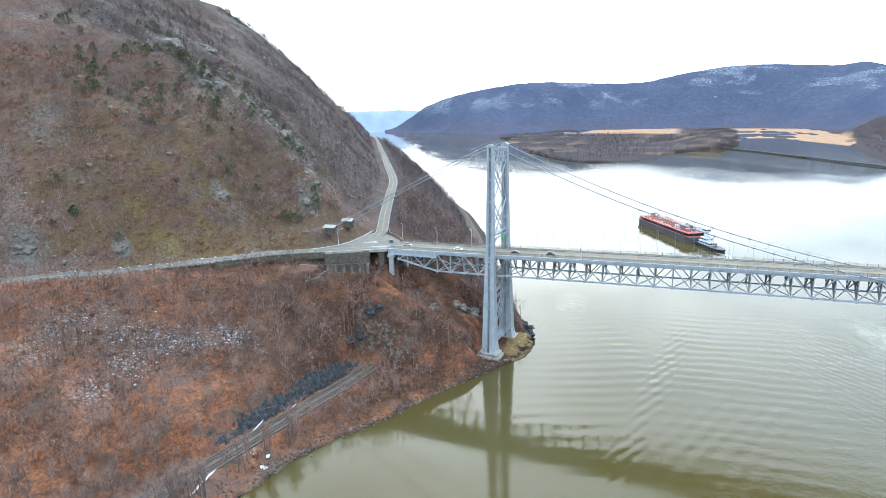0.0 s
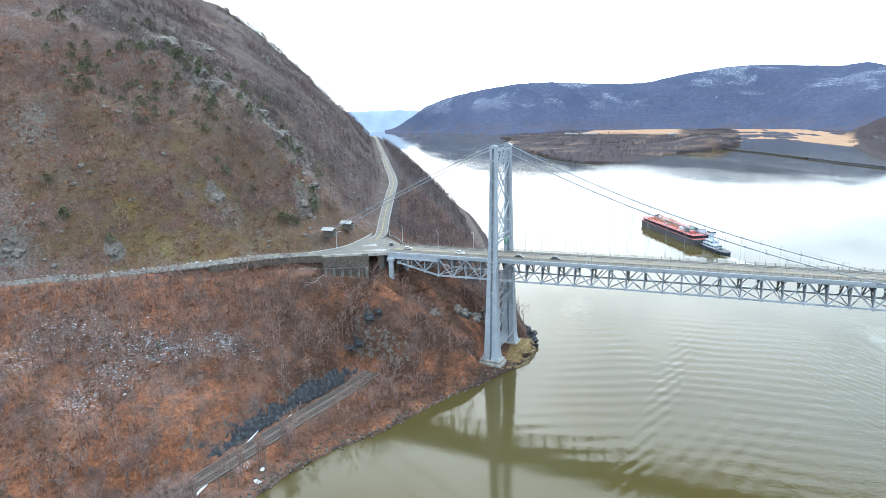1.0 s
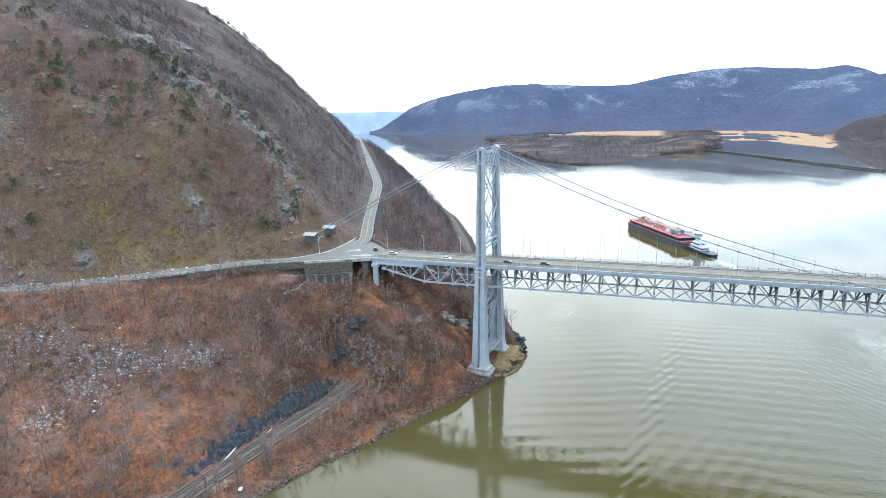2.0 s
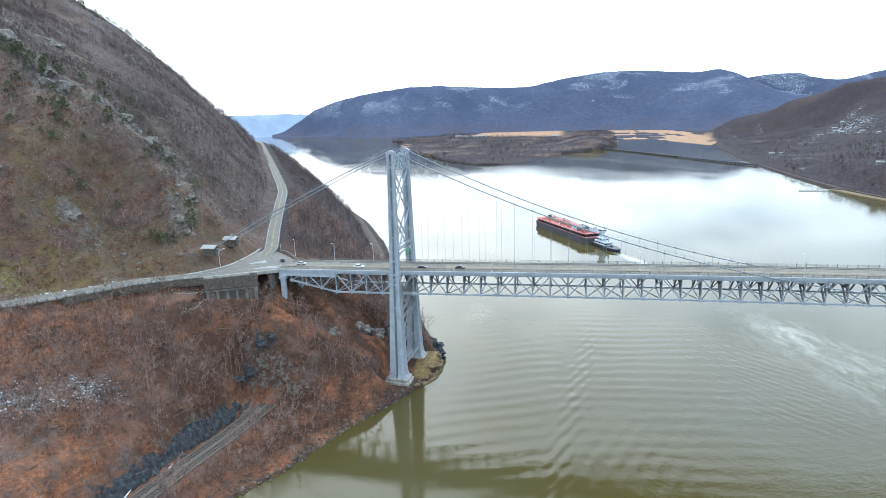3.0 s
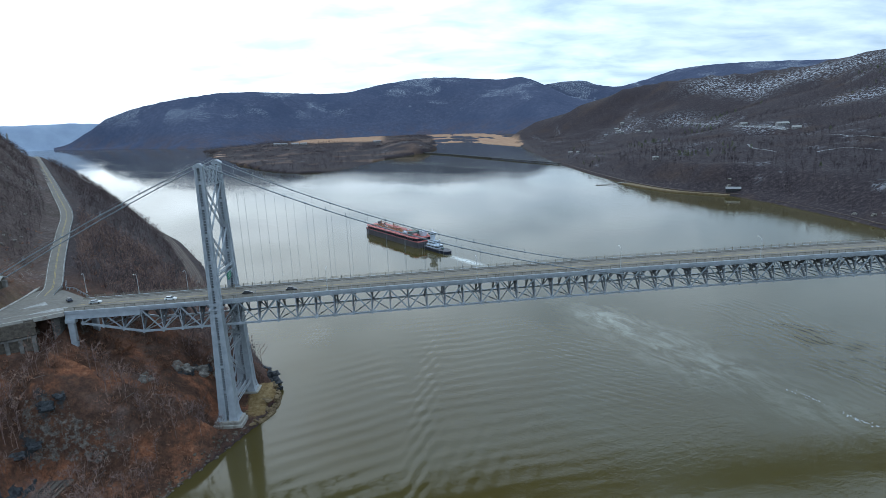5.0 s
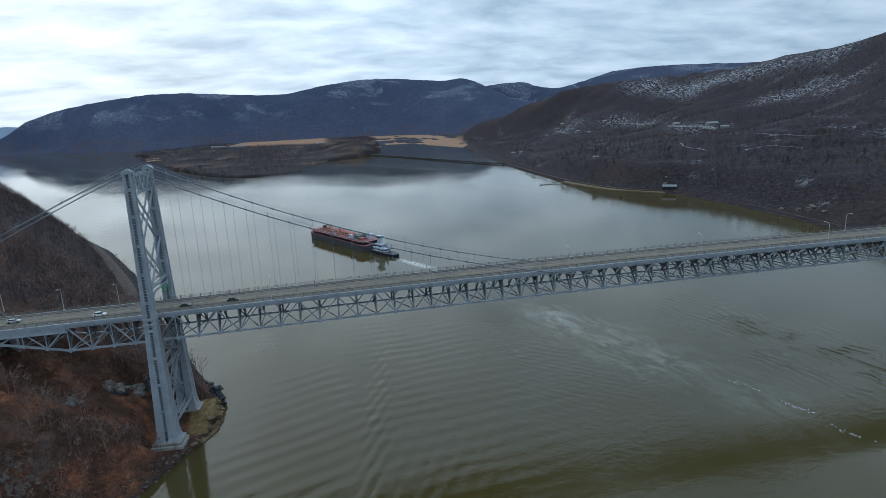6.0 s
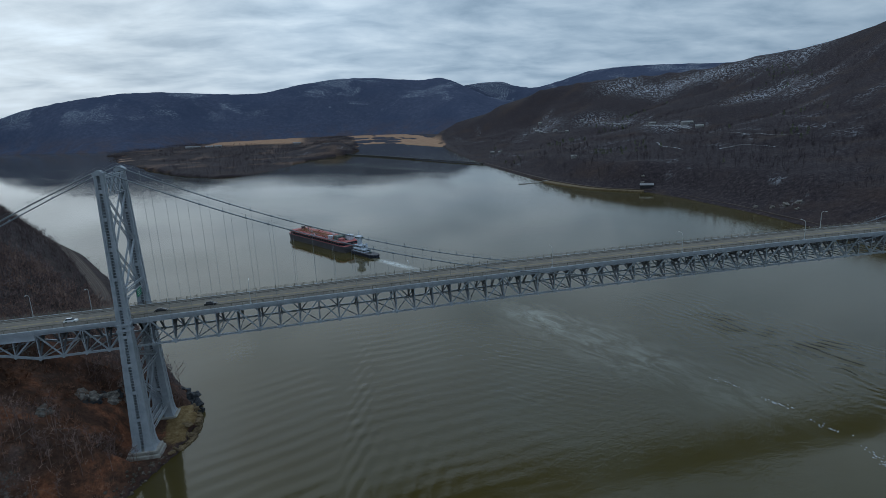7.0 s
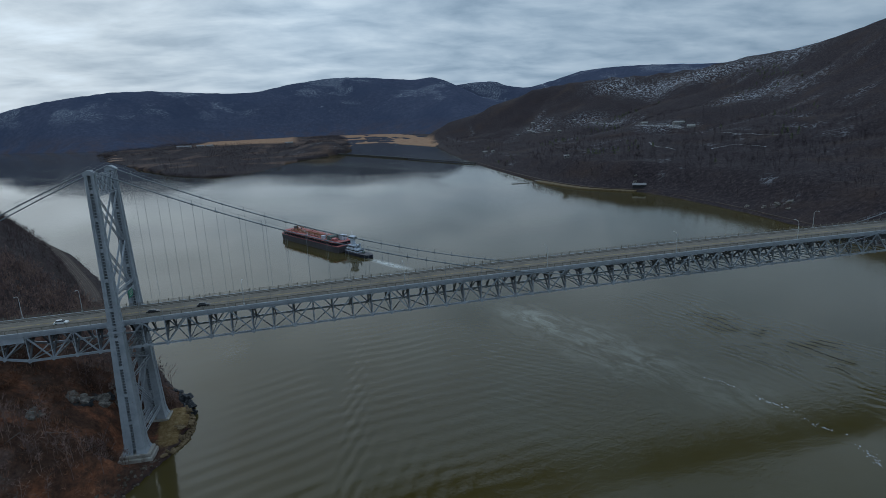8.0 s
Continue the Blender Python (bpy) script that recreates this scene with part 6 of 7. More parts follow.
def build_tug():
    tg = thing("tugboat", "pale blue and white tugboat pushing the barge", "tugboat", (110.5, 281.2, 0))
    tg.rotation_euler.z = math.atan2(-93.5, 53)
    bm = bmesh.new()
    hull(bm, [(-19, 2.5, 1.8, 1.0), (-13, 5.2, 4.6, 0), (10, 5.4, 4.8, 0), (17, 4.0, 3.4, 0.8), (19.5, 1.8, 1.4, 1.4)], -1.8, 2.6)
    part("hull", bm, TUGBLUE, tg)
    bm = bmesh.new()
    hull(bm, [(-18, 2.3, 2.3, 0), (-12.6, 4.8, 4.8, 0), (10, 5.0, 5.0, 0), (16.6, 3.7, 3.7, 0), (18.8, 1.6, 1.6, 0)], 2.62, 2.75)
    part("deck", bm, HULL, tg)
    for x0, x1, w, z0, z1, nm in ((-13, 4, 3.6, 2.7, 5.6, "deck_house"), (-11, -2, 3.0, 5.6, 8.4, "upper_house"), (-9, -5.2, 1.4, 8.4, 13.6, "tower_trunk"), (-10.2, -4.2, 2.4, 13.6, 16.2, "wheelhouse")):
        bm = bmesh.new()
        box(bm, (x0, -w, z0), (x1, w, z1))
        box(bm, (x0 - 0.3, -w - 0.3, z1), (x1 + 0.3, w + 0.3, z1 + 0.18))
        h = part(nm, bm, PALE, tg)
        if nm != "tower_trunk":
            bm = bmesh.new()
            box(bm, (x0 - 0.05, -w - 0.05, z0 + 1.2), (x1 + 0.05, w + 0.05, z0 + 1.95))
            part("window_band", bm, GLASS, h, "dark strip of windows")
    for y in (-1.9, 1.9):
        bm = bmesh.new()
        bmesh.ops.create_cone(bm, cap_ends=True, segments=12, radius1=0.8, radius2=0.7, depth=5, matrix=Matrix.Translation((1.2, y, 8)))
        part("funnel", bm, PALE, tg)
    bm = bmesh.new()
    bar(bm, (-7.5, 0, 16.3), (-7.5, 0, 21), 0.2), bar(bm, (-7.5, -1.4, 19), (-7.5, 1.4, 19), 0.15)
    part("mast", bm, PALE, tg)
    bm = bmesh.new()
    bmesh.ops.create_cone(bm, cap_ends=True, segments=12, radius1=1.0, radius2=1.0, depth=1.6, matrix=Matrix.Translation((8.5, 0, 3.6)) @ Matrix.Rotation(math.pi / 2, 4, "X"))
    part("winch", bm, DECKGREY, tg)


build_barge()
build_tug()

# ---------------------------------------------------------------- woods
BARK = material("grey_winter_bark", [(0.3, (0.12, 0.10, 0.09)), (0.7, (0.24, 0.205, 0.185))], scale=0.8, bump=0, island=0.25, spec=0.1)
TWIG = material("bare_twigs", [(0.3, (0.095, 0.066, 0.06)), (0.5, (0.215, 0.148, 0.13)), (0.7, (0.34, 0.22, 0.165))], scale=0.14, bump=0, island=0.4, spec=0.05)
# Far twigs: a purple tint of air haze is mixed into the dark colour.
TWIG_FAR = material("hazy_far_twigs", [(0.3, (0.025, 0.020, 0.025)), (0.5, (0.055, 0.043, 0.048)), (0.7, (0.135, 0.104, 0.104))], scale=0.05, bump=0, island=0.3, spec=0.05)
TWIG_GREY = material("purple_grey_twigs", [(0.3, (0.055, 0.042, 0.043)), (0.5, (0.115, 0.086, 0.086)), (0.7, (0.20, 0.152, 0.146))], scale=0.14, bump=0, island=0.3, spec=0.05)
NEEDLE = material("dark_pine_needles", [(0.3, (0.075, 0.092, 0.048)), (0.7, (0.150, 0.165, 0.090))], scale=0.6, bump=0, island=0.35, spec=0.1)


def tube(V, F, pts, radii, sides):
    base = len(V)
    for p, r in zip(pts, radii):
        for k in range(sides):
            a = 2 * math.pi * k / sides
            V.append((p[0] + r * math.cos(a), p[1] + r * math.sin(a), p[2]))
    for i in range(len(pts) - 1):
        for k in range(sides):
            j = (k + 1) % sides
            F.append((base + i * sides + k, base + i * sides + j, base + (i + 1) * sides + j, base + (i + 1) * sides + k))


def bare_tree(r, limbs, twigs, twig_w, sides=4, rings=4, spread=1.0):
    """Trunk and crown of a leafless tree 14 m high."""
    H = 14.0
    TV, TF, CV, CF = [], [], [], []
    lean = (r.uniform(-0.9, 0.9), r.uniform(-0.9, 0.9))
    spine = [(lean[0] * (k / rings) ** 2 + r.uniform(-0.15, 0.15) * (k > 0), lean[1] * (k / rings) ** 2 + r.uniform(-0.15, 0.15) * (k > 0), -0.6 + (H * 0.80 + 0.6) * k / rings) for k in range(rings + 1)]
    tube(TV, TF, spine, [(0.21 if rings > 2 else 0.13) * (1 - k / rings) + 0.02 for k in range(rings + 1)], sides)
    ends = []
    for i in range(max(limbs, 6)):
        f = r.uniform(0.30, 0.95)
        k = f * rings
        a, b = spine[int(k)], spine[min(int(k) + 1, rings)]
        p = [a[c] + (b[c] - a[c]) * (k - int(k)) for c in range(3)]
        ang, up = r.uniform(0, 6.283), r.uniform(0.35, 1.1)
        ln = r.uniform(2.6, 5.0) * (1.15 - 0.5 * f) * spread
        d = (math.cos(ang) * math.cos(up), math.sin(ang) * math.cos(up), math.sin(up))
        m = [p[c] + d[c] * ln * 0.5 for c in range(3)]
        e = [p[c] + d[c] * ln + (0.25 * ln if c == 2 else 0) for c in range(3)]
        if i < limbs:
            tube(CV, CF, [p, m, e] if rings > 2 else [p, e], [0.075, 0.05, 0.015] if rings > 2 else [0.08, 0.02], 3)
        ends.append((p, m, e))
    ends.append((spine[-3], spine[-2], spine[-1]))
    for i in range(twigs):
        p, m, e = r.choice(ends)
        t = r.random()
        q = [m[c] + (e[c] - m[c]) * t for c in range(3)] if r.random() < 0.8 else [p[c] + (m[c] - p[c]) * t for c in range(3)]
        ang, up, ln = r.uniform(0, 6.283), r.uniform(-0.1, 1.3), r.uniform(0.9, 2.4)
        d = (math.cos(ang) * math.cos(up) * ln, math.sin(ang) * math.cos(up) * ln, math.sin(up) * ln)
        a2 = ang + 1.57
        w = twig_w * r.uniform(0.6, 1.3)
        n = len(CV)
        CV.extend([(q[0] - math.cos(a2) * w, q[1] - math.sin(a2) * w, q[2]), (q[0] + math.cos(a2) * w, q[1] + math.sin(a2) * w, q[2] + w), (q[0] + d[0], q[1] + d[1], q[2] + d[2])])
        CF.append((n, n + 1, n + 2))
    return (TV, TF), (CV, CF)


def mesh_of(name, V, F, mat):
    me = bpy.data.meshes.new(name)
    me.from_pydata(V, [], F)
    me.materials.append(mat)
    return me


def joined(name, kinds, places, mat, label, category):
    """Many plants as one mesh of kind stuff. places: x, y, z, height factor, turn, kind."""
    VV, LL, LT = [], [], []
    off = 0
    arr = [(np.array(v), [np.array([f for f in fs if len(f) == n]) for n in (3, 4)]) for v, fs in kinds]
    tris, quads = [], []
    for x, y, z, s, a, k in places:
        v, (t3, t4) = arr[int(k)]
        c, sn = math.cos(a), math.sin(a)
        w = np.empty_like(v)
        w[:, 0] = (v[:, 0] * c - v[:, 1] * sn) * s + x
        w[:, 1] = (v[:, 0] * sn + v[:, 1] * c) * s + y
        w[:, 2] = v[:, 2] * s + z
        VV.append(w)
        if len(t3):
            tris.append(t3 + off)
        if len(t4):
            quads.append(t4 + off)
        off += len(v)
    V = np.vstack(VV)
    T = np.vstack(tris) if tris else np.zeros((0, 3), int)
    Q = np.vstack(quads) if quads else np.zeros((0, 4), int)
    me = bpy.data.meshes.new(name)
    me.vertices.add(len(V)), me.loops.add(T.size + Q.size), me.polygons.add(len(T) + len(Q))
    me.vertices.foreach_set("co", V.astype(np.float32).ravel())
    me.loops.foreach_set("vertex_index", np.concatenate([T.ravel(), Q.ravel()]).astype(np.int32))
    me.polygons.foreach_set("loop_start", np.concatenate([np.arange(len(T)) * 3, T.size + np.arange(len(Q)) * 4]).astype(np.int32))
    me.update(calc_edges=True)
    me.materials.append(mat)
    return tagged(new(name, me), label, category, kind="stuff")


def scatter(n, x0, x1, y0, y1, seed):
    s = np.random.RandomState(seed)
    return s.uniform(x0, x1, n), s.uniform(y0, y1, n), s


def clear_of_works(X, Y):
    db, _, _ = line_dist(BENCH, X, Y)
    d1, _, _ = line_dist(RAIL_N, X, Y)
    d2, _, _ = line_dist(RAIL_S, X, Y)
    ok = (db > 9) & (d1 > 7) & (d2 > 7)
    ok &= ~((np.abs(Y - MID) < 16) & (X > -60))
    ok &= ~((X > -104) & (X < -56) & (Y > -30) & (Y < 34))
    return ok


R1 = random.Random(3)
NEAR_KINDS = [bare_tree(R1, 13, 300, 0.036) for _ in range(8)]
MID_KINDS = [bare_tree(R1, 3, 70, 0.085, 3, 2, 1.25) for _ in range(10)]
HILL_KINDS = [bare_tree(R1, 0, 46, 0.15, 3, 2, 1.45) for _ in range(10)]
FAR_KINDS = [bare_tree(R1, 0, 40, 0.22, 3, 2, 1.7) for _ in range(8)]
ISLE_KINDS = [bare_tree(R1, 0, 13, 0.55, 3, 2, 1.6) for _ in range(8)]


def whole(kind):
    (tv, tf), (cv, cf) = kind
    n = len(tv)
    return tv + cv, tf + [tuple(i + n for i in f) for f in cf]


def left_woods():
    # lower slope, between river and road
    X, Y, s = scatter(15000, -330, 14, -330, 160, 21)
    z, _, _ = land(X, Y)
    ds, ss, _ = line_dist(SHORE, X, Y)
    db, sb, _ = line_dist(BENCH, X, Y)
    thin = fbm(X, Y, 40, 3)
    ok = (ss > 0) & (ds > 5) & (sb < 0) & clear_of_works(X, Y) & (thin > 0.36) & (s.rand(len(X)) < 0.8)
    low = np.array(sorted([(x, y, zz) for x, y, zz in zip(X[ok], Y[ok], z[ok])], key=lambda p: math.hypot(p[0] - 75, p[1] + 245)))
    trunks = [mesh_of("trunk", *k[0], BARK) for k in NEAR_KINDS]
    crowns = [mesh_of("crown", *k[1], TWIG) for k in NEAR_KINDS]
    for i, (x, y, zz) in enumerate(low[:290]):
        k = R1.randrange(8)
        h = R1.uniform(0.55, 1.15)
        tr = thing("bare_tree", "leafless grey-brown tree on the rusty hillside", "tree", (x, y, zz), "bare hillside trees")
        tr.scale = (h, h, h)
        tr.rotation_euler.z = R1.uniform(0, 6.28)
        for nm, me in (("trunk", trunks[k]), ("crown", crowns[k])):
            o = new(nm, me)
            o.parent = tr
    rest = low[290:]
    joined("hillside_trees", [whole(k) for k in MID_KINDS], [(x, y, zz, R1.uniform(0.5, 1.1), R1.uniform(0, 6.28), R1.randrange(10)) for x, y, zz in rest], TWIG, "leafless woods on the lower river slope", "woods")
    # the mountain
    X, Y, s = scatter(29000, -560, -60, -300, 760, 22)
    z, _, _ = land(X, Y)
    db, sb, _ = line_dist(BENCH, X, Y)
    dg, sg, _ = line_dist(RIDGE, X, Y)
    ok = (sb > 0) & clear_of_works(X, Y) & ((sg < 0) | (dg < 40)) & (fbm(X, Y, 60, 3) > 0.40) & (db > 11)
    # Beyond the bridge, shade is put into the trees with greyer, darker twigs.
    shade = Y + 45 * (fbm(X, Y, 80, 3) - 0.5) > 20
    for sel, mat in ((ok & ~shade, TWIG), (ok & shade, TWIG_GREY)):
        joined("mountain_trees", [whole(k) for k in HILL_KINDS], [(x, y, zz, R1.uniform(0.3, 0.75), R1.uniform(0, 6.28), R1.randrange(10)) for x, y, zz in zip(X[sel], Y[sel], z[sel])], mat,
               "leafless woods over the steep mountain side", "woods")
    # wooded slope beyond the bridge, river side
    X, Y, s = scatter(11000, -420, 10, 20, 800, 23)
    z, _, _ = land(X, Y)
    ds, ss, _ = line_dist(SHORE, X, Y)
    db, sb, _ = line_dist(BENCH, X, Y)
    ok = (ss > 0) & (ds > 3) & (sb < 0) & clear_of_works(X, Y)
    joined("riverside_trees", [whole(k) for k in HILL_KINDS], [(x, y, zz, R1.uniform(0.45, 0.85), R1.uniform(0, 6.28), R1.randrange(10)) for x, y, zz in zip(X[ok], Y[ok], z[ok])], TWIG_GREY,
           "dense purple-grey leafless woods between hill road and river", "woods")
    # pines on the mountain shoulder
    R2 = random.Random(8)
    pts = []
    for cx, cy, n, rx, ry in ((-213, 26, 16, 16, 10), (-219, 0, 14, 12, 12), (-183, 8, 7, 9, 9), (-254, 19, 8, 14, 14), (-242, -26, 10, 14, 14), (-174, 26, 5, 8, 8), (-190, -80, 5, 24, 14), (-475, 400, 30, 10, 60), (-468, 470, 14, 8, 40), (-130, 20, 5, 14, 14), (-200, 60, 8, 18, 14), (-280, 60, 10, 20, 20), (-165, 0, 6, 12, 10), (-230, 40, 12, 22, 14), (-150, 40, 8, 14, 10), (-260, -10, 12, 24, 18), (-205, -20, 9, 20, 14), (-300, 20, 12, 26, 20), (-120, 0, 5, 10, 10)):
        for _ in range(n):
            pts.append((R2.gauss(cx, rx * 0.6), R2.gauss(cy, ry * 0.6)))
    kinds = []
    for _ in range(4):
        TV, TF, CV, CF = [], [], [], []
        tube(TV, TF, [(0, 0, -0.5), (0, 0, 5), (0.1, 0, 9.5)], [0.2, 0.13, 0.03], 5)
        for i in range(240):
            f = R2.random() ** 0.8
            zc = 1.6 + 8.2 * f
            rad = (1 - f) * 3.4 + 0.35
            a = R2.uniform(0, 6.283)
            q = (math.cos(a) * rad * R2.uniform(0.1, 1), math.sin(a) * rad * R2.uniform(0.1, 1), zc + R2.uniform(-0.3, 0.3))
            n = len(CV)
            d = [R2.uniform(-0.6, 0.6) for _ in range(6)]
            CV.extend([q, (q[0] + math.cos(a) * 0.9 + d[0], q[1] + math.sin(a) * 0.9 + d[1], q[2] - 0.2 + d[2] * 0.5), (q[0] + math.cos(a) * 0.5 + d[3], q[1] + math.sin(a) * 0.5 + d[4], q[2] + 0.35 + d[5] * 0.4)])
            CF.append((n, n + 1, n + 2))
        kinds.append((mesh_of("trunk", TV, TF, BARK), mesh_of("crown", CV, CF, NEEDLE)))
    for x, y in pts:
        tr = thing("pine_tree", "dark green pine among bare trees on the mountain", "pine tree", (x, y, ground_z(x, y)), "mountain pines")
        h = R2.uniform(0.35, 0.75)
        tr.scale = (h * 1.45, h * 1.45, h * 0.95)
        tr.rotation_euler.z = R2.uniform(0, 6.28)
        for nm, me in zip(("trunk", "crown"), R2.choice(kinds)):
            o = new(nm, me)
            o.parent = tr


left_woods()


def brush_kind(r):
    V, F = [], []
    for i in range(20):
        a, up, ln = r.uniform(0, 6.283), r.uniform(0.25, 1.4), r.uniform(0.8, 2.4)
        x, y = r.gauss(0, 0.7), r.gauss(0, 0.7)
        w = r.uniform(0.05, 0.12)
        n = len(V)
        V.extend([(x - w * math.sin(a), y + w * math.cos(a), -0.1), (x + w * math.sin(a), y - w * math.cos(a), 0.0), (x + math.cos(a) * math.cos(up) * ln, y + math.sin(a) * math.cos(up) * ln, math.sin(up) * ln)])
        F.append((n, n + 1, n + 2))
    return V, F


BRUSH = material("rusty_undergrowth", [(0.3, (0.10, 0.06, 0.045)), (0.45, (0.235, 0.13, 0.09)), (0.6, (0.275, 0.140, 0.085)), (0.75, (0.37, 0.25, 0.19))], scale=0.22, bump=0, island=0.4, spec=0.05)


def undergrowth():
    kinds = [brush_kind(R1) for _ in range(10)]
    X, Y, s = scatter(26000, -330, 14, -300, 120, 41)
    z, _, _ = land(X, Y)
    ds, ss, _ = line_dist(SHORE, X, Y)
    db, sb, _ = line_dist(BENCH, X, Y)
    d1, _, _ = line_dist(RAIL_N, X, Y)
    ok = (ss > 0) & (ds > 3) & (db < 140) & (db > 9) & (d1 > 6) & ((Y < 18 + 20 * (s.rand(len(X)) - 0.5)) | (s.rand(len(X)) < 0.12)) & ~inside(JUNC_PLAN, X, Y) & ~((X > -104) & (X < -84) & (Y > -16) & (Y < 18)) & (np.hypot(X, np.abs(Y - 1) - 11) > 9) & (fbm(X + 90, Y, 25, 3) > 0.40)
    joined("undergrowth", kinds, [(x, y, zz, R1.uniform(0.5, 1.3), R1.uniform(0, 6.28), R1.randrange(10)) for x, y, zz in zip(X[ok], Y[ok], z[ok])], BRUSH, "rusty and grey undergrowth over the hillside", "undergrowth")


undergrowth()


# car parks and roads cut into the far bank woods: half width, then the line
CLEARINGS = [(5.5, [(1010, 1560), (1021, 1519), (1030, 1440), (1028, 1377)]), (6.5, [(940, 1170), (945, 1130), (966, 1060), (976, 1013)]), (1.8, [(745, 800), (722, 755), (703, 690), (689, 639)]),
             (1.8, [(722, 592), (756, 606), (784, 616), (794, 554)]), (1.8, [(858, 740), (862, 703), (874, 640), (880, 589)]), (2.5, [(848, 1700), (848, 1621), (875, 1502)])]


def off_clearings(X, Y):
    ok = np.ones(X.shape, bool)
    for w, line in CLEARINGS:
        d, _, _ = line_dist(np.array(line, float), X, Y)
        ok &= d > w + 5
    return ok


def right_woods():
    X, Y, s = scatter(38000, 430, 1750, -60, 2450, 31)
    ds, ss, _ = line_dist(BANK_R, X, Y)
    z, _, _ = land(X, Y)
    az, D = polar(X, Y)
    ok = (ss < 0) & (ds > 12) & (z > 1.5) & off_clearings(X, Y) & (az > 8) & (az < 62) & (fbm(X, Y, 70, 3) > 0.34) & (D < 0.99 * np.interp(az, RIGHT_FAR[:, 0], RIGHT_FAR[:, 1]))
    near = D < 1250
    ok &= s.rand(len(X)) > 0.75 * np.clip(far_snow(X, Y), 0, 1)
    for sel, kinds, lo, hi in ((ok & near & (s.rand(len(X)) < 0.95), FAR_KINDS, 0.4, 0.95), (ok & ~near & (s.rand(len(X)) < 0.72), ISLE_KINDS, 0.4, 0.8)):
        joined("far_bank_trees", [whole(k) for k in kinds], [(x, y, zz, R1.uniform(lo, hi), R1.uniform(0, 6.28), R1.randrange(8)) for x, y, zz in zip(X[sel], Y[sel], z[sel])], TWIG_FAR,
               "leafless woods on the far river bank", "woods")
    X, Y, s = scatter(2600, 440, 1500, -40, 1500, 33)
    ds, ss, _ = line_dist(BANK_R, X, Y)
    z, _, _ = land(X, Y)
    az, D = polar(X, Y)
    ok = (ss < 0) & (ds > 20) & (fbm(X, Y, 120, 3) > 0.66) & off_clearings(X, Y) & (az > 10) & (D < 0.97 * np.interp(az, RIGHT_FAR[:, 0], RIGHT_FAR[:, 1])) & (az < 62)
    R5 = random.Random(77)
    cones = []
    for _ in range(5):
        V, F = [], []
        for i in range(46):
            f = R5.random() ** 0.8
            a = R5.uniform(0, 6.283)
            rad = (1 - f) * 3.2 + 0.3
            q = (math.cos(a) * rad * R5.uniform(0.1, 0.9), math.sin(a) * rad * R5.uniform(0.1, 0.9), 1.5 + 11 * f)
            n = len(V)
            V.extend([q, (q[0] + math.cos(a) * 1.4 + R5.uniform(-1, 1), q[1] + math.sin(a) * 1.4 + R5.uniform(-1, 1), q[2] - 0.5), (q[0] + R5.uniform(-1, 1), q[1] + R5.uniform(-1, 1), q[2] + 1.6)])
            F.append((n, n + 1, n + 2))
        cones.append((V, F))
    joined("far_bank_pines", cones, [(x, y, zz, R1.uniform(0.5, 0.95), R1.uniform(0, 6.28), R1.randrange(5)) for x, y, zz in zip(X[ok], Y[ok], z[ok])], NEEDLE, "dark evergreens among the far bank woods", "woods")
    X, Y, s = scatter(24000, -830, 330, 1100, 3400, 32)
    isl = inside(IONA, X, Y)
    z, _, _ = land(X, Y)
    ok = isl & (z > 0.6) & ((Y < 2660 - 0.5 * X) | (X < -470) | (X > 60)) & ((fbm(X, Y, 75, 3) > 0.36) | (np.hypot(X - 150, Y - 1830) < 180)) & (s.rand(len(X)) < 0.9)
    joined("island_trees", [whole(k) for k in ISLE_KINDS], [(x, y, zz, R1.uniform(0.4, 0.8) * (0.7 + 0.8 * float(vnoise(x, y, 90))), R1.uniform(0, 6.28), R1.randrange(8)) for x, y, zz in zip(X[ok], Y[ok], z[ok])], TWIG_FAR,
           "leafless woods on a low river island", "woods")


right_woods()

# ---------------------------------------------------------------- rocks
ROCK = material("lichen_grey_rock", [(0.3, (0.06, 0.055, 0.049)), (0.5, (0.17, 0.155, 0.138)), (0.72, (0.35, 0.32, 0.28))], scale=0.8, detail=10, bump=1.0, bump_scale=1.2, dist=0.6, island=0.25)
WETROCK = material("dark_wet_cut_rock", [(0.3, (0.016, 0.017, 0.020)), (0.52, (0.050, 0.054, 0.060)), (0.72, (0.105, 0.115, 0.122))], scale=0.9, detail=10, bump=1.0, bump_scale=1.6, dist=0.5, upright=0.3)
TANROCK = material("tan_shore_rock", [(0.25, (0.085, 0.06, 0.035)), (0.55, (0.20, 0.145, 0.08)), (0.8, (0.31, 0.245, 0.15))], scale=0.5, detail=9, bump=0.8, bump_scale=1.4, dist=0.35, island=0.3)


SHOREROCK = material("brown_grey_shore_stone", [(0.3, (0.045, 0.036, 0.028)), (0.5, (0.11, 0.09, 0.07)), (0.72, (0.22, 0.185, 0.145))], scale=0.8, detail=9, bump=0.6, bump_scale=1.5, dist=0.3, island=0.3)
PALESTONE = material("pale_trail_stone", [(0.3, (0.30, 0.27, 0.25)), (0.7, (0.50, 0.47, 0.44))], scale=1.0, bump=0.3)
SNOW = material("old_crusted_snow", [(0.3, (0.52, 0.54, 0.58)), (0.7, (0.72, 0.74, 0.78))], scale=0.8, bump=0.4, bump_scale=3, dist=0.1)


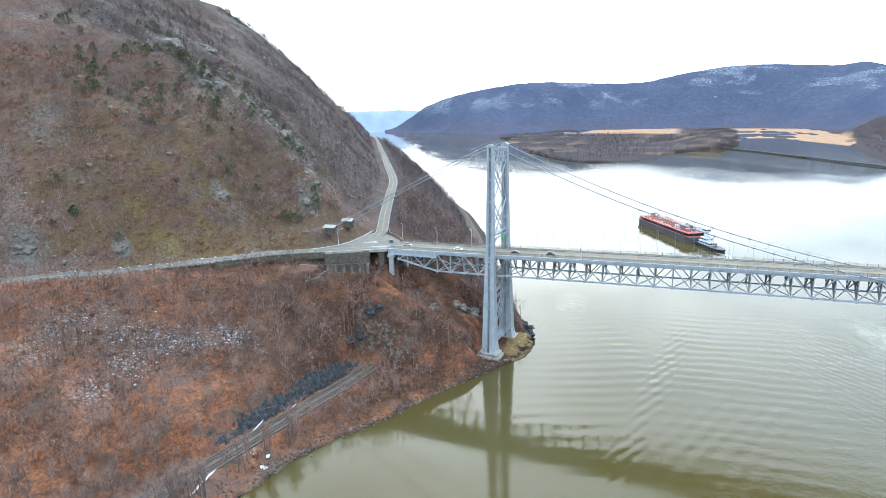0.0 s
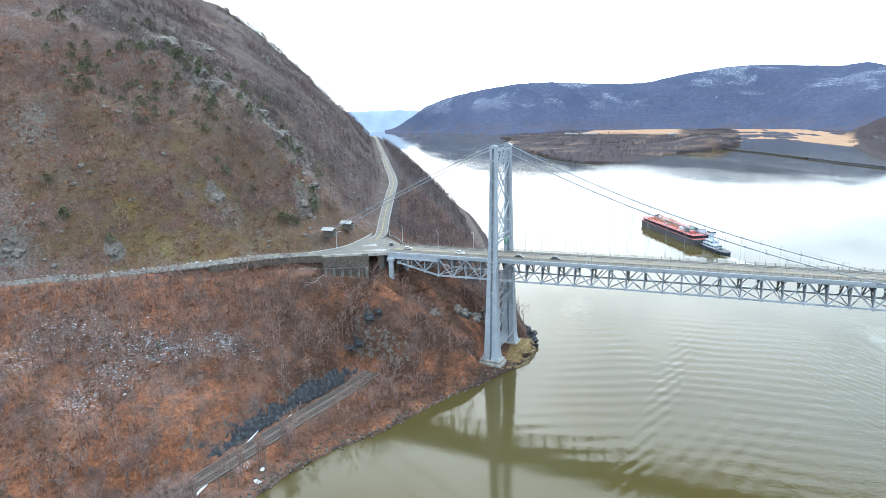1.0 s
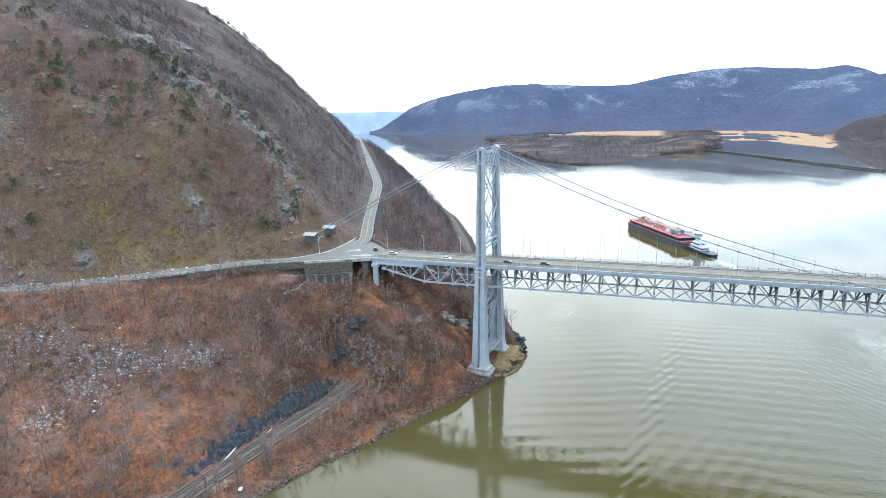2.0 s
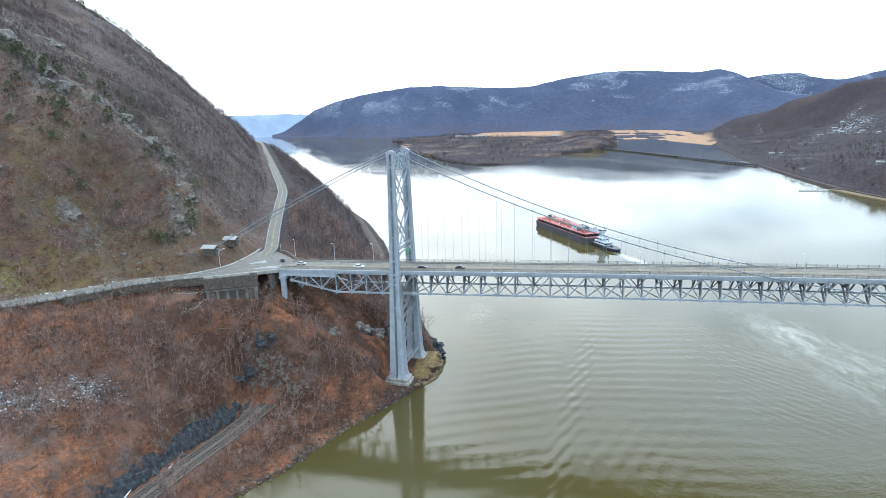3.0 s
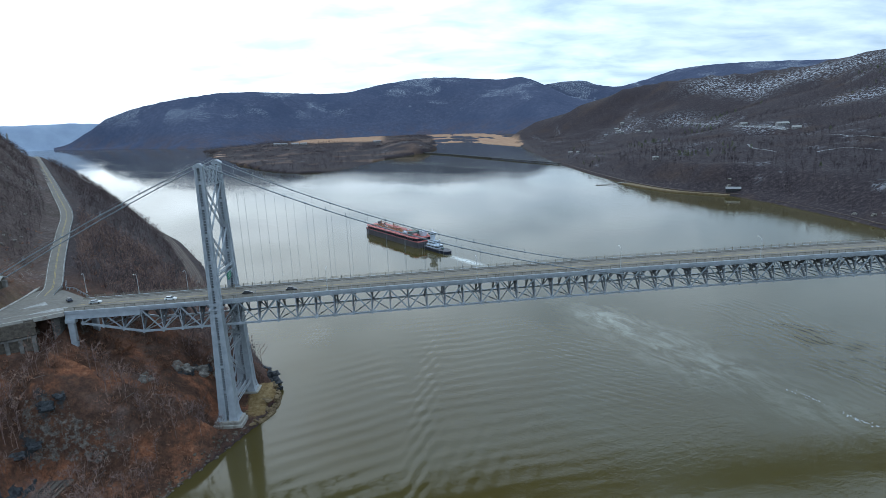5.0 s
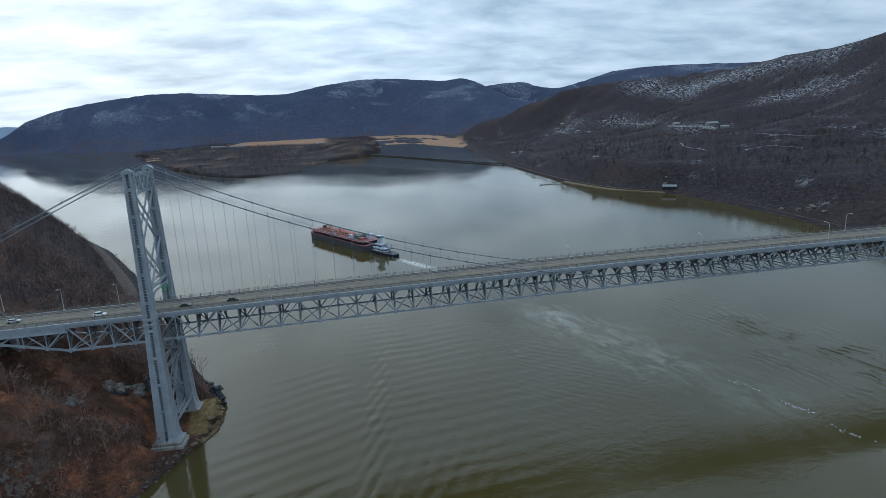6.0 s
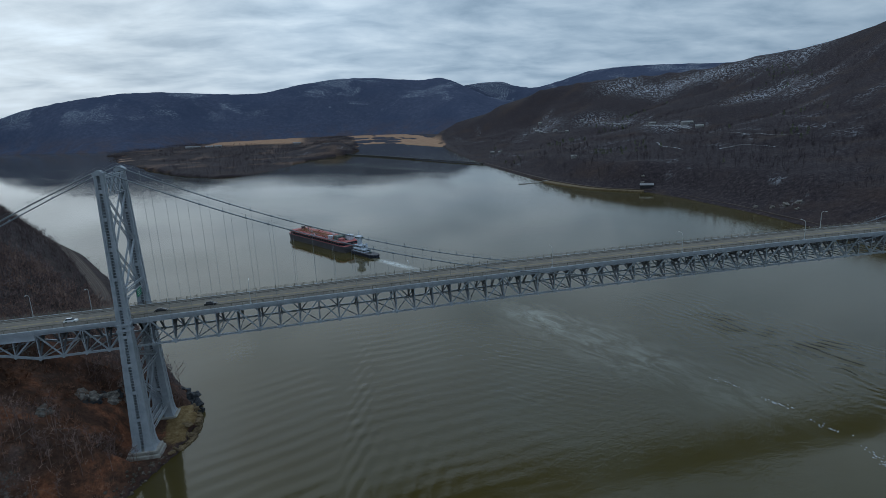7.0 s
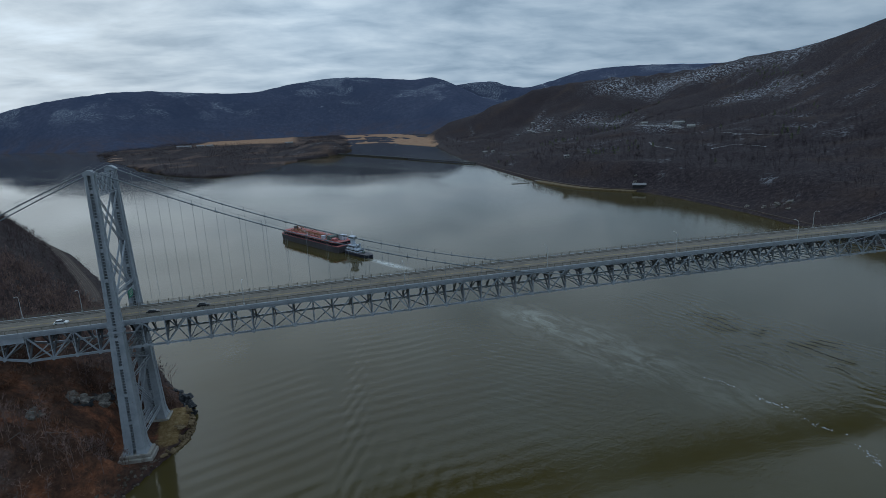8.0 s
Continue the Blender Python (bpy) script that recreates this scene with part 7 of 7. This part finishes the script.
def lump(r, sub=2, rough=0.28, flat=0.7):
    bm = bmesh.new()
    bmesh.ops.create_icosphere(bm, subdivisions=sub, radius=1)
    o = Vector((r.uniform(-50, 50), r.uniform(-50, 50), r.uniform(-50, 50)))
    for v in bm.verts:
        d = v.co.normalized()
        k = 1 + rough * 1.7 * noise.noise(d * 1.2 + o) + rough * noise.noise(d * 3.1 + o)
        k = round(k * 7) / 7 * 0.55 + k * 0.45
        v.co = Vector((d.x * k, d.y * k, d.z * k * flat))
    V, F = [tuple(v.co) for v in bm.verts], [tuple(v.index for v in f.verts) for f in bm.faces]
    bm.free()
    return V, F


R3 = random.Random(17)
SMALL = [lump(R3, 1, 0.3, 0.7) for _ in range(8)]
CHIP = [lump(R3, 1, 0.3, 0.5) for _ in range(2)] + [([(R3.gauss(0, 0.55), R3.gauss(0, 0.55), abs(R3.gauss(0, 0.35))) for _ in range(5)], [(0, 1, 2), (0, 2, 3), (0, 3, 4), (1, 2, 4), (2, 3, 4), (0, 1, 4)]) for _ in range(6)]
LARGE = [lump(R3, 3, 0.42, 0.62) for _ in range(6)]


def rocks():
    # broken stone along the water's edge
    places = []
    pts = resample([(x, y, 0) for x, y in SHORE[1:18]], 1.4)
    for p in pts:
        for _ in range(3):
            x, y = p.x + R3.gauss(-1.0, 1.3), p.y + R3.gauss(0, 1.0)
            if -14 < y < 22:
                continue
            places.append((x, y, max(0, ground_fast(x, y)) + 0.05, R3.uniform(0.25, 0.75), R3.uniform(0, 6.28), R3.randrange(8)))
    joined("shore_stones", SMALL, places, SHOREROCK, "broken brown-grey stones along the water's edge", "stones")
    places = []
    for _ in range(330):
        a = R3.uniform(-1.5, 1.2)
        x, y = 8 + 7.0 * math.cos(a) * R3.uniform(0.75, 1.1), 7 + 17 * math.sin(a)
        places.append((x, y, max(0, ground_fast(x, y)) * 0.9 + 0.05, R3.uniform(0.3, 0.9), R3.uniform(0, 6.28), R3.randrange(8)))
    joined("point_rocks", SMALL, places, TANROCK, "tan rocks on the point under the tower", "rocks")
    # scree with old snow below the road
    places = []
    for cx, cy, rx, ry, n in ((-148, -126, 10, 8, 160), (-115, -107, 10, 6, 230), (-104, -100, 8, 5, 170), (-92, -88, 9, 5, 190), (-130, -118, 14, 7, 200), (-113, -126, 9, 5, 110)):
        for _ in range(n * 3):
            x, y = R3.gauss(cx, rx * 0.75), R3.gauss(cy, ry * 0.75)
            places.append((x, y, ground_fast(x, y), R3.uniform(0.2, 0.75), R3.uniform(0, 6.28), R3.randrange(8)))
    joined("scree", CHIP, places[::2] + places[1::4], ROCK, "grey scree patches on the lower slope", "scree")
    joined("snowy_scree", CHIP, places[3::4], SNOW, "scree stones under old snow", "scree")
    chips = []
    for p, q in zip(north_pts[:-1], north_pts[1:]):
        d = q - p
        n = Vector((-d.y, d.x, 0)).normalized()
        for _ in range(5):
            if -240 < p.x < -112 and R3.random() < 0.7:
                w = p.lerp(q, R3.random()) + n * R3.uniform(4.9, 6.8)
                chips.append((w.x, w.y, max(ground_fast(w.x, w.y), w.z - 0.1), R3.uniform(0.25, 0.8), R3.uniform(0, 6.28), R3.randrange(8)))
    joined("roadside_snow", CHIP, chips, SNOW, "dirty snow lumps left along the road", "snow")
    # switchback trail edged with pale stones
    places = []
    for p in resample([(x, y, 0) for x, y in ((-104, -34), (-101, -32), (-92, -31), (-88, -24), (-86, -23), (-86, -30), (-87, -35), (-89, -39))], 0.6):
        for _ in range(3):
            x, y = p.x + R3.gauss(0, 0.35), p.y + R3.gauss(0, 0.35)
            places.append((x, y, ground_fast(x, y) + 0.1, R3.uniform(0.14, 0.32), R3.uniform(0, 6.28), R3.randrange(8)))
    joined("trail_stones", SMALL, places, PALESTONE, "pale stones edging a hillside trail", "stones")
    logs = []
    for _ in range(6):
        V, F = [], []
        ln = R3.uniform(4, 9)
        tube(V, F, [(0, 0, 0.15), (0.15, 0.1, ln * 0.5), (0.4, 0, ln)], [0.17, 0.14, 0.06], 4)
        logs.append(([(z, x, y + 0.15) for x, y, z in V], F))
    places = []
    for _ in range(420):
        x, y = R3.uniform(-230, 0), R3.uniform(-190, 60)
        d, s, _ = line_dist(BENCH, np.array([x]), np.array([y]))
        sh, ss, _ = line_dist(SHORE, np.array([x]), np.array([y]))
        if ss[0] > 0 and sh[0] > 10 and d[0] > 10 and clear_of_works(np.array([x]), np.array([y]))[0]:
            places.append((x, y, ground_fast(x, y) + 0.2, R3.uniform(0.6, 1.2), R3.uniform(0, 6.28), R3.randrange(6)))
    joined("fallen_logs", logs, places, BARK, "pale fallen trunks lying on the hillside", "logs")
    places = []
    for _ in range(1500):
        x, y = R3.uniform(-420, -70), R3.uniform(-200, 560)
        k = fbm(np.array([x]), np.array([y]), 60, 3)[0]
        d, s, _ = line_dist(BENCH, np.array([x]), np.array([y]))
        if s[0] > 0 and d[0] > 12 and k > 0.52:
            places.append((x, y, ground_fast(x, y) - 0.2, R3.uniform(0.5, 2.0), R3.uniform(0, 6.28), R3.randrange(8)))
    joined("mountain_rocks", SMALL, places, ROCK, "loose grey rocks over the mountain side", "rocks")
    # the large outcrops, each by itself
    meshes = [mesh_of("rock_outcrop", v, f, ROCK) for v, f in LARGE]
    for x, y, s in ((-179, 46, 8), (-172, 44, 6), (-160, 43, 7), (-152, 47, 5), (-250, 45, 9), (-118, 8, 5.5), (-112, 4, 3.5), (-158, -19, 4.5), (-198, 24, 7), (-206, 30, 5), (-210, -98, 5),
                    (-174, -73, 4), (-33, -8, 4.2), (-20, 14, 5.5), (-14, 20, 4.5), (-26, 10, 4), (-120, 18, 4), (-140, 36, 5), (-232, 70, 6), (-290, 120, 7), (-330, 240, 8)):
        o = new("rock_outcrop", R3.choice(meshes))
        o.location = (x, y, ground_fast(x, y) - 0.42 * s)
        o.scale = (s * R3.uniform(0.8, 1.2), s * R3.uniform(0.7, 1.0), s * R3.uniform(0.9, 1.25))
        o.rotation_euler.z = R3.uniform(0, 6.28)
        tagged(o, "weathered grey rock outcrop on the slope", "rock", "rock outcrops")
    dark = [mesh_of("rock_outcrop", v, f, WETROCK) for v, f in LARGE[:3]]
    for x, y, s in ((-57, -42, 2.6), (-53, -37, 3.0), (-50, -35, 2.4), (-60, -46, 2.2), (-19, 18, 3.5), (-13, 25, 3.2), (-23, 9, 3.0)):
        o = new("rock_outcrop", R3.choice(dark))
        o.location = (x, y, ground_fast(x, y) - 0.5 * s)
        o.scale = (s * R3.uniform(0.8, 1.2), s * R3.uniform(0.7, 1.0), s * R3.uniform(0.8, 1.1))
        o.rotation_euler.z = R3.uniform(0, 6.28)
        tagged(o, "dark wet rock outcrop above the railway", "rock", "rock outcrops")
    tan = [mesh_of("rock_outcrop", v, f, TANROCK) for v, f in LARGE[3:]]
    for x, y, s in ((9.8, -7, 1.5), (11.2, 1, 1.8), (13.5, 10, 2.1), (13.5, 14, 1.8), (11, 20, 2.0), (8.2, -12, 1.3), (10.6, 6, 1.7)):
        o = new("rock_outcrop", R3.choice(tan))
        o.location = (x, y, max(0.0, ground_fast(x, y)) - 0.3 * s)
        o.scale = (s * R3.uniform(0.8, 1.1), s * R3.uniform(0.9, 1.3), s * R3.uniform(0.6, 0.9))
        o.rotation_euler.z = R3.uniform(0, 6.28)
        tagged(o, "tan rock jutting into the river below the tower", "rock", "rock outcrops")
    for x, y, s in ((10, 24, 3.6), (8, 30, 3.8), (4, 36, 3.6), (12.5, 22, 2.6)):
        o = new("rock_outcrop", R3.choice(dark))
        o.location = (x, y, max(0.0, ground_fast(x, y)) - 0.2 * s)
        o.scale = (s * R3.uniform(0.8, 1.1), s * R3.uniform(0.8, 1.1), s * R3.uniform(0.9, 1.3))
        o.rotation_euler.z = R3.uniform(0, 6.28)
        tagged(o, "dark wet rock outcrop at the water's edge", "rock", "rock outcrops")
    for x, y, s in ((561, 281, 4.0), (553, 290, 3.2), (566, 270, 3.4), (548, 310, 2.6), (556, 262, 2.8), (539, 520, 3.2), (546, 530, 2.6)):
        o = new("rock_outcrop", R3.choice(meshes))
        o.location = (x, y, max(0.0, ground_fast(x, y)) - 0.2 * s)
        o.scale = (s, s * R3.uniform(0.7, 1.1), s * R3.uniform(0.8, 1.2))
        o.rotation_euler.z = R3.uniform(0, 6.28)
        tagged(o, "pale broken rock above the far shore railway", "rock", "rock outcrops")
    # rock cut beside the railway
    pts = resample([(x, y, 0) for x, y in RAIL_N[3:]], 1.2)
    V, F = [], []
    rows = 12
    for i, p in enumerate(pts):
        d = pts[min(i + 1, len(pts) - 1)] - pts[max(i - 1, 0)]
        n = Vector((-d.y, d.x, 0)).normalized()
        q0 = p + n * 5.4
        u = i / (len(pts) - 1)
        hgt = (3 + 4.0 * math.sin(math.pi * min(1, u * 0.9)) + 2.2 * noise.noise((i * 0.11, 3, 1)) + 1.1 * noise.noise((i * 0.45, 7, 1))) * (0.25 + 0.75 * min(1, u * 6))
        for k in range(rows):
            f = k / (rows - 1)
            out = 4.4 * f ** 1.3 + 0.9 * noise.noise((i * 0.30, f * 2.0, 5)) + 0.7 * noise.noise((i * 0.95, f * 5.0, 9))
            V.append(tuple(q0 + n * out + Vector((0, 0, 4.3 + max(2, hgt) * f + 0.5 * noise.noise((i * 0.5, f * 5, 2))))))
        back = q0 + n * 9
        V.append((back.x, back.y, 4.0 + max(2, hgt) * 0.9))
    w = rows + 1
    for i in range(len(pts) - 1):
        for k in range(rows):
            F.append((i * w + k, (i + 1) * w + k, (i + 1) * w + k + 1, i * w + k + 1))
    tagged(new("rock_cut", mesh_of("rock_cut", V, F, WETROCK)), "dark wet rock face of the railway cutting", "rock face", kind="structure")
    # timber and brush at the tunnel
    bm = bmesh.new()
    box(bm, (-53, -31, 3.5), (-39, -22, 13))
    bmesh.ops.bevel(bm, geom=bm.edges[:], offset=0.8, segments=2, affect="EDGES")
    me = bpy.data.meshes.new("tunnel_portal")
    bm.to_mesh(me), bm.free()
    me.materials.append(WETROCK)
    tagged(new("tunnel_portal", me), "dark rock mass where the railway runs underground", "tunnel", kind="structure")


def ground_fast(x, y):
    return float(INTERP(x, y))


def make_interp():
    co = np.empty(len(AX) * len(AY) * 3, np.float32)
    ground.data.vertices.foreach_get("co", co)
    Z = co[2::3].reshape(len(AY), len(AX))

    def at(x, y):
        i = min(max(int(np.searchsorted(AX, x)) - 1, 0), len(AX) - 2)
        j = min(max(int(np.searchsorted(AY, y)) - 1, 0), len(AY) - 2)
        u, v = (x - AX[i]) / (AX[i + 1] - AX[i]), (y - AY[j]) / (AY[j + 1] - AY[j])
        return (Z[j, i] * (1 - u) + Z[j, i + 1] * u) * (1 - v) + (Z[j + 1, i] * (1 - u) + Z[j + 1, i + 1] * u) * v
    return at


INTERP = make_interp()
rocks()

# ---------------------------------------------------------------- far bank: causeway, shore railway, landing, buildings
TIMBER = material("dark_trestle_timber", [(0.3, (0.02, 0.02, 0.022)), (0.7, (0.05, 0.05, 0.052))], scale=0.5, bump=0.2)
SHOREGRASS = material("dry_shore_grass", [(0.3, (0.12, 0.085, 0.045)), (0.7, (0.21, 0.16, 0.09))], scale=0.3, bump=0.3)
HOUSE_W = material("pale_house_walls", [(0.3, (0.22, 0.21, 0.20)), (0.7, (0.34, 0.33, 0.32))], scale=0.5, bump=0.1)
HOUSE_R = material("grey_house_roofs", [(0.3, (0.22, 0.22, 0.23)), (0.7, (0.34, 0.34, 0.35))], scale=0.5, bump=0.1)
LOT = material("wet_snowy_parking", [(0.38, (0.07, 0.06, 0.06)), (0.52, (0.17, 0.165, 0.165)), (0.62, (0.44, 0.46, 0.49))], scale=0.22, detail=9, bump=0.1)
DARKGLASS = material("dark_house_windows", [(0.3, (0.03, 0.035, 0.04)), (0.7, (0.06, 0.065, 0.07))], scale=0.5, rough=0.2, bump=0)


def causeway():
    cw = thing("causeway", "low dark railway causeway crossing the marsh inlet", "causeway")
    bm = bmesh.new()
    ribbon(bm, [(190, 1691, 3.4), (270, 1520, 3.4), (348, 1333, 3.4)], 4, 4, 3.6)
    part("embankment", bm, TIMBER, cw)
    bm = bmesh.new()
    ribbon(bm, resample([(348, 1333, 3.6), (405, 1190, 3.6), (462, 1062, 3.6)], 20), 3.2, 3.2, 1.6)
    part("trestle_deck", bm, TIMBER, cw)
    pm = bpy.data.meshes.new("trestle_pile")
    b2 = bmesh.new()
    bmesh.ops.create_cone(b2, cap_ends=True, segments=8, radius1=0.8, radius2=0.7, depth=5, matrix=Matrix.Translation((0, 0, 0.3)))
    b2.to_mesh(pm), b2.free()
    pm.materials.append(TIMBER)
    a, b = Vector((348, 1333, 0)), Vector((462, 1062, 0))
    for k in range(46):
        o = new("trestle_pile", pm)
        o.location = a.lerp(b, k / 45) + Vector((0 if k % 2 else 1.5, 0, 0))
        o.parent = cw


causeway()
line = [(x + 8, y, 3.0) for x, y in BANK_R[2:15]]
rw = thing("shore_railway", "grey railway line along the far bank", "railway")
bm = bmesh.new()
ribbon(bm, resample(line, 20), 1.9, 1.9, 4.0)
part("ballast", bm, OLDBALLAST, rw)
bm = bmesh.new()
ribbon(bm, [(x - 2, y + 3, 1.6) for x, y, z in resample([(527, 492, 0), (500, 530, 0), (481, 555, 0), (466, 610, 0), (457, 668, 0)], 12)], 7, 6, 2)
o = new("ground_shore_strip", bpy.data.meshes.new("ground_shore_strip"))
bm.to_mesh(o.data), bm.free()
o.data.materials.append(SHOREGRASS)
tagged(o, "dry straw-coloured grass strip along the far shore", "grass", kind="structure")


def landing():
    d = thing("boat_landing", "pale floating dock with a narrow gangway", "dock", (414, 672, 0))
    bm = bmesh.new()
    box(bm, (-9, -3, 0.1), (14, 3, 0.9))
    bmesh.ops.bevel(bm, geom=bm.edges[:], offset=0.15, segments=1, affect="EDGES")
    part("float", bm, ROOF, d)
    bm = bmesh.new()
    bar(bm, (14, 0, 1.0), (46, 6, 2.2), 2.2, 0.4)
    part("gangway", bm, ROOF, d)
    for x in (-6, 2, 10):
        bm = bmesh.new()
        bmesh.ops.create_cone(bm, cap_ends=True, segments=8, radius1=0.3, radius2=0.3, depth=5, matrix=Matrix.Translation((x, 3.2, 0.5)))
        part("mooring_pile", bm, TIMBER, d)


landing()


def house(x, y, w, d, h, turn, wall, roof, name, label, group):
    z = ground_fast(x, y)
    ho = thing(name, label, "house" if name == "house" else "building", (x, y, z), group)
    ho.rotation_euler.z = turn
    bm = bmesh.new()
    box(bm, (-w / 2, -d / 2, -2), (w / 2, d / 2, h))
    part("wall", bm, wall, ho)
    bm = bmesh.new()
    pr = [(-d / 2 - 0.5, h - 0.15), (0, h + d * 0.30), (d / 2 + 0.5, h - 0.15)]
    a = [bm.verts.new((-w / 2 - 0.5, py, pz)) for py, pz in pr]
    b = [bm.verts.new((w / 2 + 0.5, py, pz)) for py, pz in pr]
    bm.faces.new(a), bm.faces.new(b[::-1])
    for i in range(3):
        k = (i + 1) % 3
        bm.faces.new((a[k], a[i], b[i], b[k]))
    part("roof", bm, roof, ho)
    n = max(2, int(w / 5))
    for k in range(n):
        wx = -w / 2 + (k + 0.5) * w / n
        bm = bmesh.new()
        box(bm, (wx - 0.7, -d / 2 - 0.08, h * 0.35), (wx + 0.7, -d / 2 + 0.02, h * 0.75))
        part("window", bm, DARKGLASS, ho)
    return ho


house(535, 503, 18, 8, 3.2, -0.55, TIMBER, HOUSE_R, "boathouse", "low dark boathouse by the far shore", "")
R4 = random.Random(29)
for x, y in ((880, 1775), (866, 1700), (848, 1621), (862, 1560), (875, 1502), (993, 1622), (900, 1800), (820, 1690)):
    house(x + R4.uniform(-14, 14), y + R4.uniform(-20, 20), R4.uniform(8, 14), R4.uniform(6, 9), R4.uniform(3, 4.5), R4.uniform(-0.4, 0.4), HOUSE_W, R4.choice((HOUSE_R, ROOF)), "house", "pale house among bare trees on the far bank", "far bank houses")
for x, y, w, d, h in ((990, 1050, 40, 14, 5), (992, 1005, 26, 12, 4), (958, 1150, 24, 12, 5), (524, 714, 13, 8, 4.5), (531, 1200, 16, 10, 6), (545, 1180, 12, 9, 5)):
    house(x, y, w * 0.7, d * 0.75, h * 0.8, R4.uniform(-0.5, 0.1), HOUSE_W, ROOF, "house", "long pale low building beside a car park", "far bank buildings")
for x, y in ((-486, 2760), (-455, 2770), (-395, 2760), (-350, 2740), (20, 2600)):
    house(x, y, R4.uniform(24, 40), 14, R4.uniform(6, 9), R4.uniform(-0.1, 0.1), HOUSE_W, HOUSE_R, "house", "pale old building on the river island", "island buildings")


def draped(name, label, cx, cy, rx, ry, turn, mat, lift=0.5, category="clearing"):
    """A ragged patch that lies over the slope."""
    V, F = [], []
    n, m = 26, 7
    for j in range(m + 1):
        for i in range(n):
            a = 2 * math.pi * i / n
            k = (j / m) * (1 + 0.3 * noise.noise((math.cos(a) * 1.5 + cx, math.sin(a) * 1.5 + cy, 0)))
            px, py = rx * k * math.cos(a), ry * k * math.sin(a)
            x, y = cx + px * math.cos(turn) - py * math.sin(turn), cy + px * math.sin(turn) + py * math.cos(turn)
            V.append((x, y, ground_fast(x, y) + lift))
    for j in range(m):
        for i in range(n):
            k = (i + 1) % n
            F.append((j * n + i, j * n + k, (j + 1) * n + k, (j + 1) * n + i))
    return tagged(new(name, mesh_of(name, V, F, mat)), label, category, kind="structure")


def draped_strip(name, label, line, half, mat, category="road"):
    """A strip of ground that follows the slope along a line."""
    bm = bmesh.new()
    pts = resample([(x, y, 0) for x, y in line], 8)
    rows = []
    for i, p in enumerate(pts):
        d = pts[min(i + 1, len(pts) - 1)] - pts[max(i - 1, 0)]
        n = Vector((-d.y, d.x, 0)).normalized()
        w = half * (1 + 0.35 * noise.noise((p.x * 0.05, p.y * 0.05, 2)))
        rows.append([bm.verts.new((q.x, q.y, ground_fast(q.x, q.y) + 0.9)) for q in (p + n * w, p, p - n * w)])
    for a, b in zip(rows[:-1], rows[1:]):
        for i in (0, 1):
            bm.faces.new((a[i], a[i + 1], b[i + 1], b[i]))
    me = bpy.data.meshes.new(name)
    bm.to_mesh(me), bm.free()
    me.materials.append(mat)
    return tagged(new(name, me), label, category, kind="structure")


for w, line in CLEARINGS:
    if w > 5:
        draped_strip("ground_parking", "pale snowy car park on the far bank", line, w, LOT, "car park")
    else:
        draped_strip("road_far_bank", "pale park road with snow at its edges on the far bank", line, w, LOT)
REEDS = material("tan_dry_reeds", [(0.3, (0.26, 0.15, 0.09)), (0.7, (0.42, 0.27, 0.17))], scale=0.02, detail=8, bump=0.3, bump_scale=0.1, dist=1)
for cx, cy, rx, ry, a in ((-690, 2360, 60, 22, -0.7), (-560, 2010, 36, 18, -0.6), (-600, 2150, 40, 14, -0.7)):
    draped("ground_reeds", "tan dry reed meadow on the island", cx, cy, rx, ry, a, REEDS, 1.0, "meadow")
for cx, cy, rx, ry, a in ((-63, -150, 0.8, 7, 0.15), (-57.5, -144, 0.5, 8, 0.15), (-46, -129, 1.3, 0.8, 0.4), (-63.2, -112, 0.25, 5, 0.1), (-59.6, -95, 0.25, 4, 0.15), (-50, -73, 0.25, 6, 0.15), (-48, -124, 0.6, 1.0, 0.1)):
    draped("ground_snow_strip", "old snow lying beside the railway", cx, cy, rx, ry, a, SNOW, 0.4, "snow")
# far power-station plume and stack
bm = bmesh.new()
STACK_AZ = radians(-31.3)
sx, sy = EYE[0] + 4560 * math.sin(STACK_AZ), EYE[1] + 4560 * math.cos(STACK_AZ)
st = thing("chimney_stack", "slim white distant chimney stack by the river", "chimney", (sx, sy, 0))
bmesh.ops.create_cone(bm, cap_ends=True, segments=10, radius1=7, radius2=4, depth=120, matrix=Matrix.Translation((0, 0, 60)))
part("shaft", bm, HOUSE_W, st)


# ---------------------------------------------------------------- drifting foam where two currents meet
def foam_line():
    V, F = [], []
    for p in resample([(236, -18, 0), (243, -34, 0), (249, -52, 0), (251, -68, 0), (252, -84, 0), (249, -92, 0), (256, -101, 0)], 0.7):
        for _ in range(2):
            if R3.random() < 0.62 + 0.45 * math.sin(p.y * 0.3):
                continue
            x, y, r = p.x + 3.5 * noise.noise((p.y * 0.10, 0, 4)) + R3.gauss(0, 1.1), p.y + R3.gauss(0, 0.6), R3.uniform(0.10, 0.42)
            n, k = len(V), 7
            a0 = R3.uniform(0, 6.28)
            for i in range(k):
                a = a0 + i * 6.283 / k
                q = r * R3.uniform(0.5, 1.2)
                V.append((x + q * math.cos(a), y + q * math.sin(a), 0.03))
            V.append((x, y, 0.07))
            for i in range(k):
                F.append((n + i, n + (i + 1) % k, n + k))
    tagged(new("foam_line", mesh_of("foam_line", V, F, SNOW)), "thin line of white foam drifting on the river", "foam", kind="stuff")


foam_line()
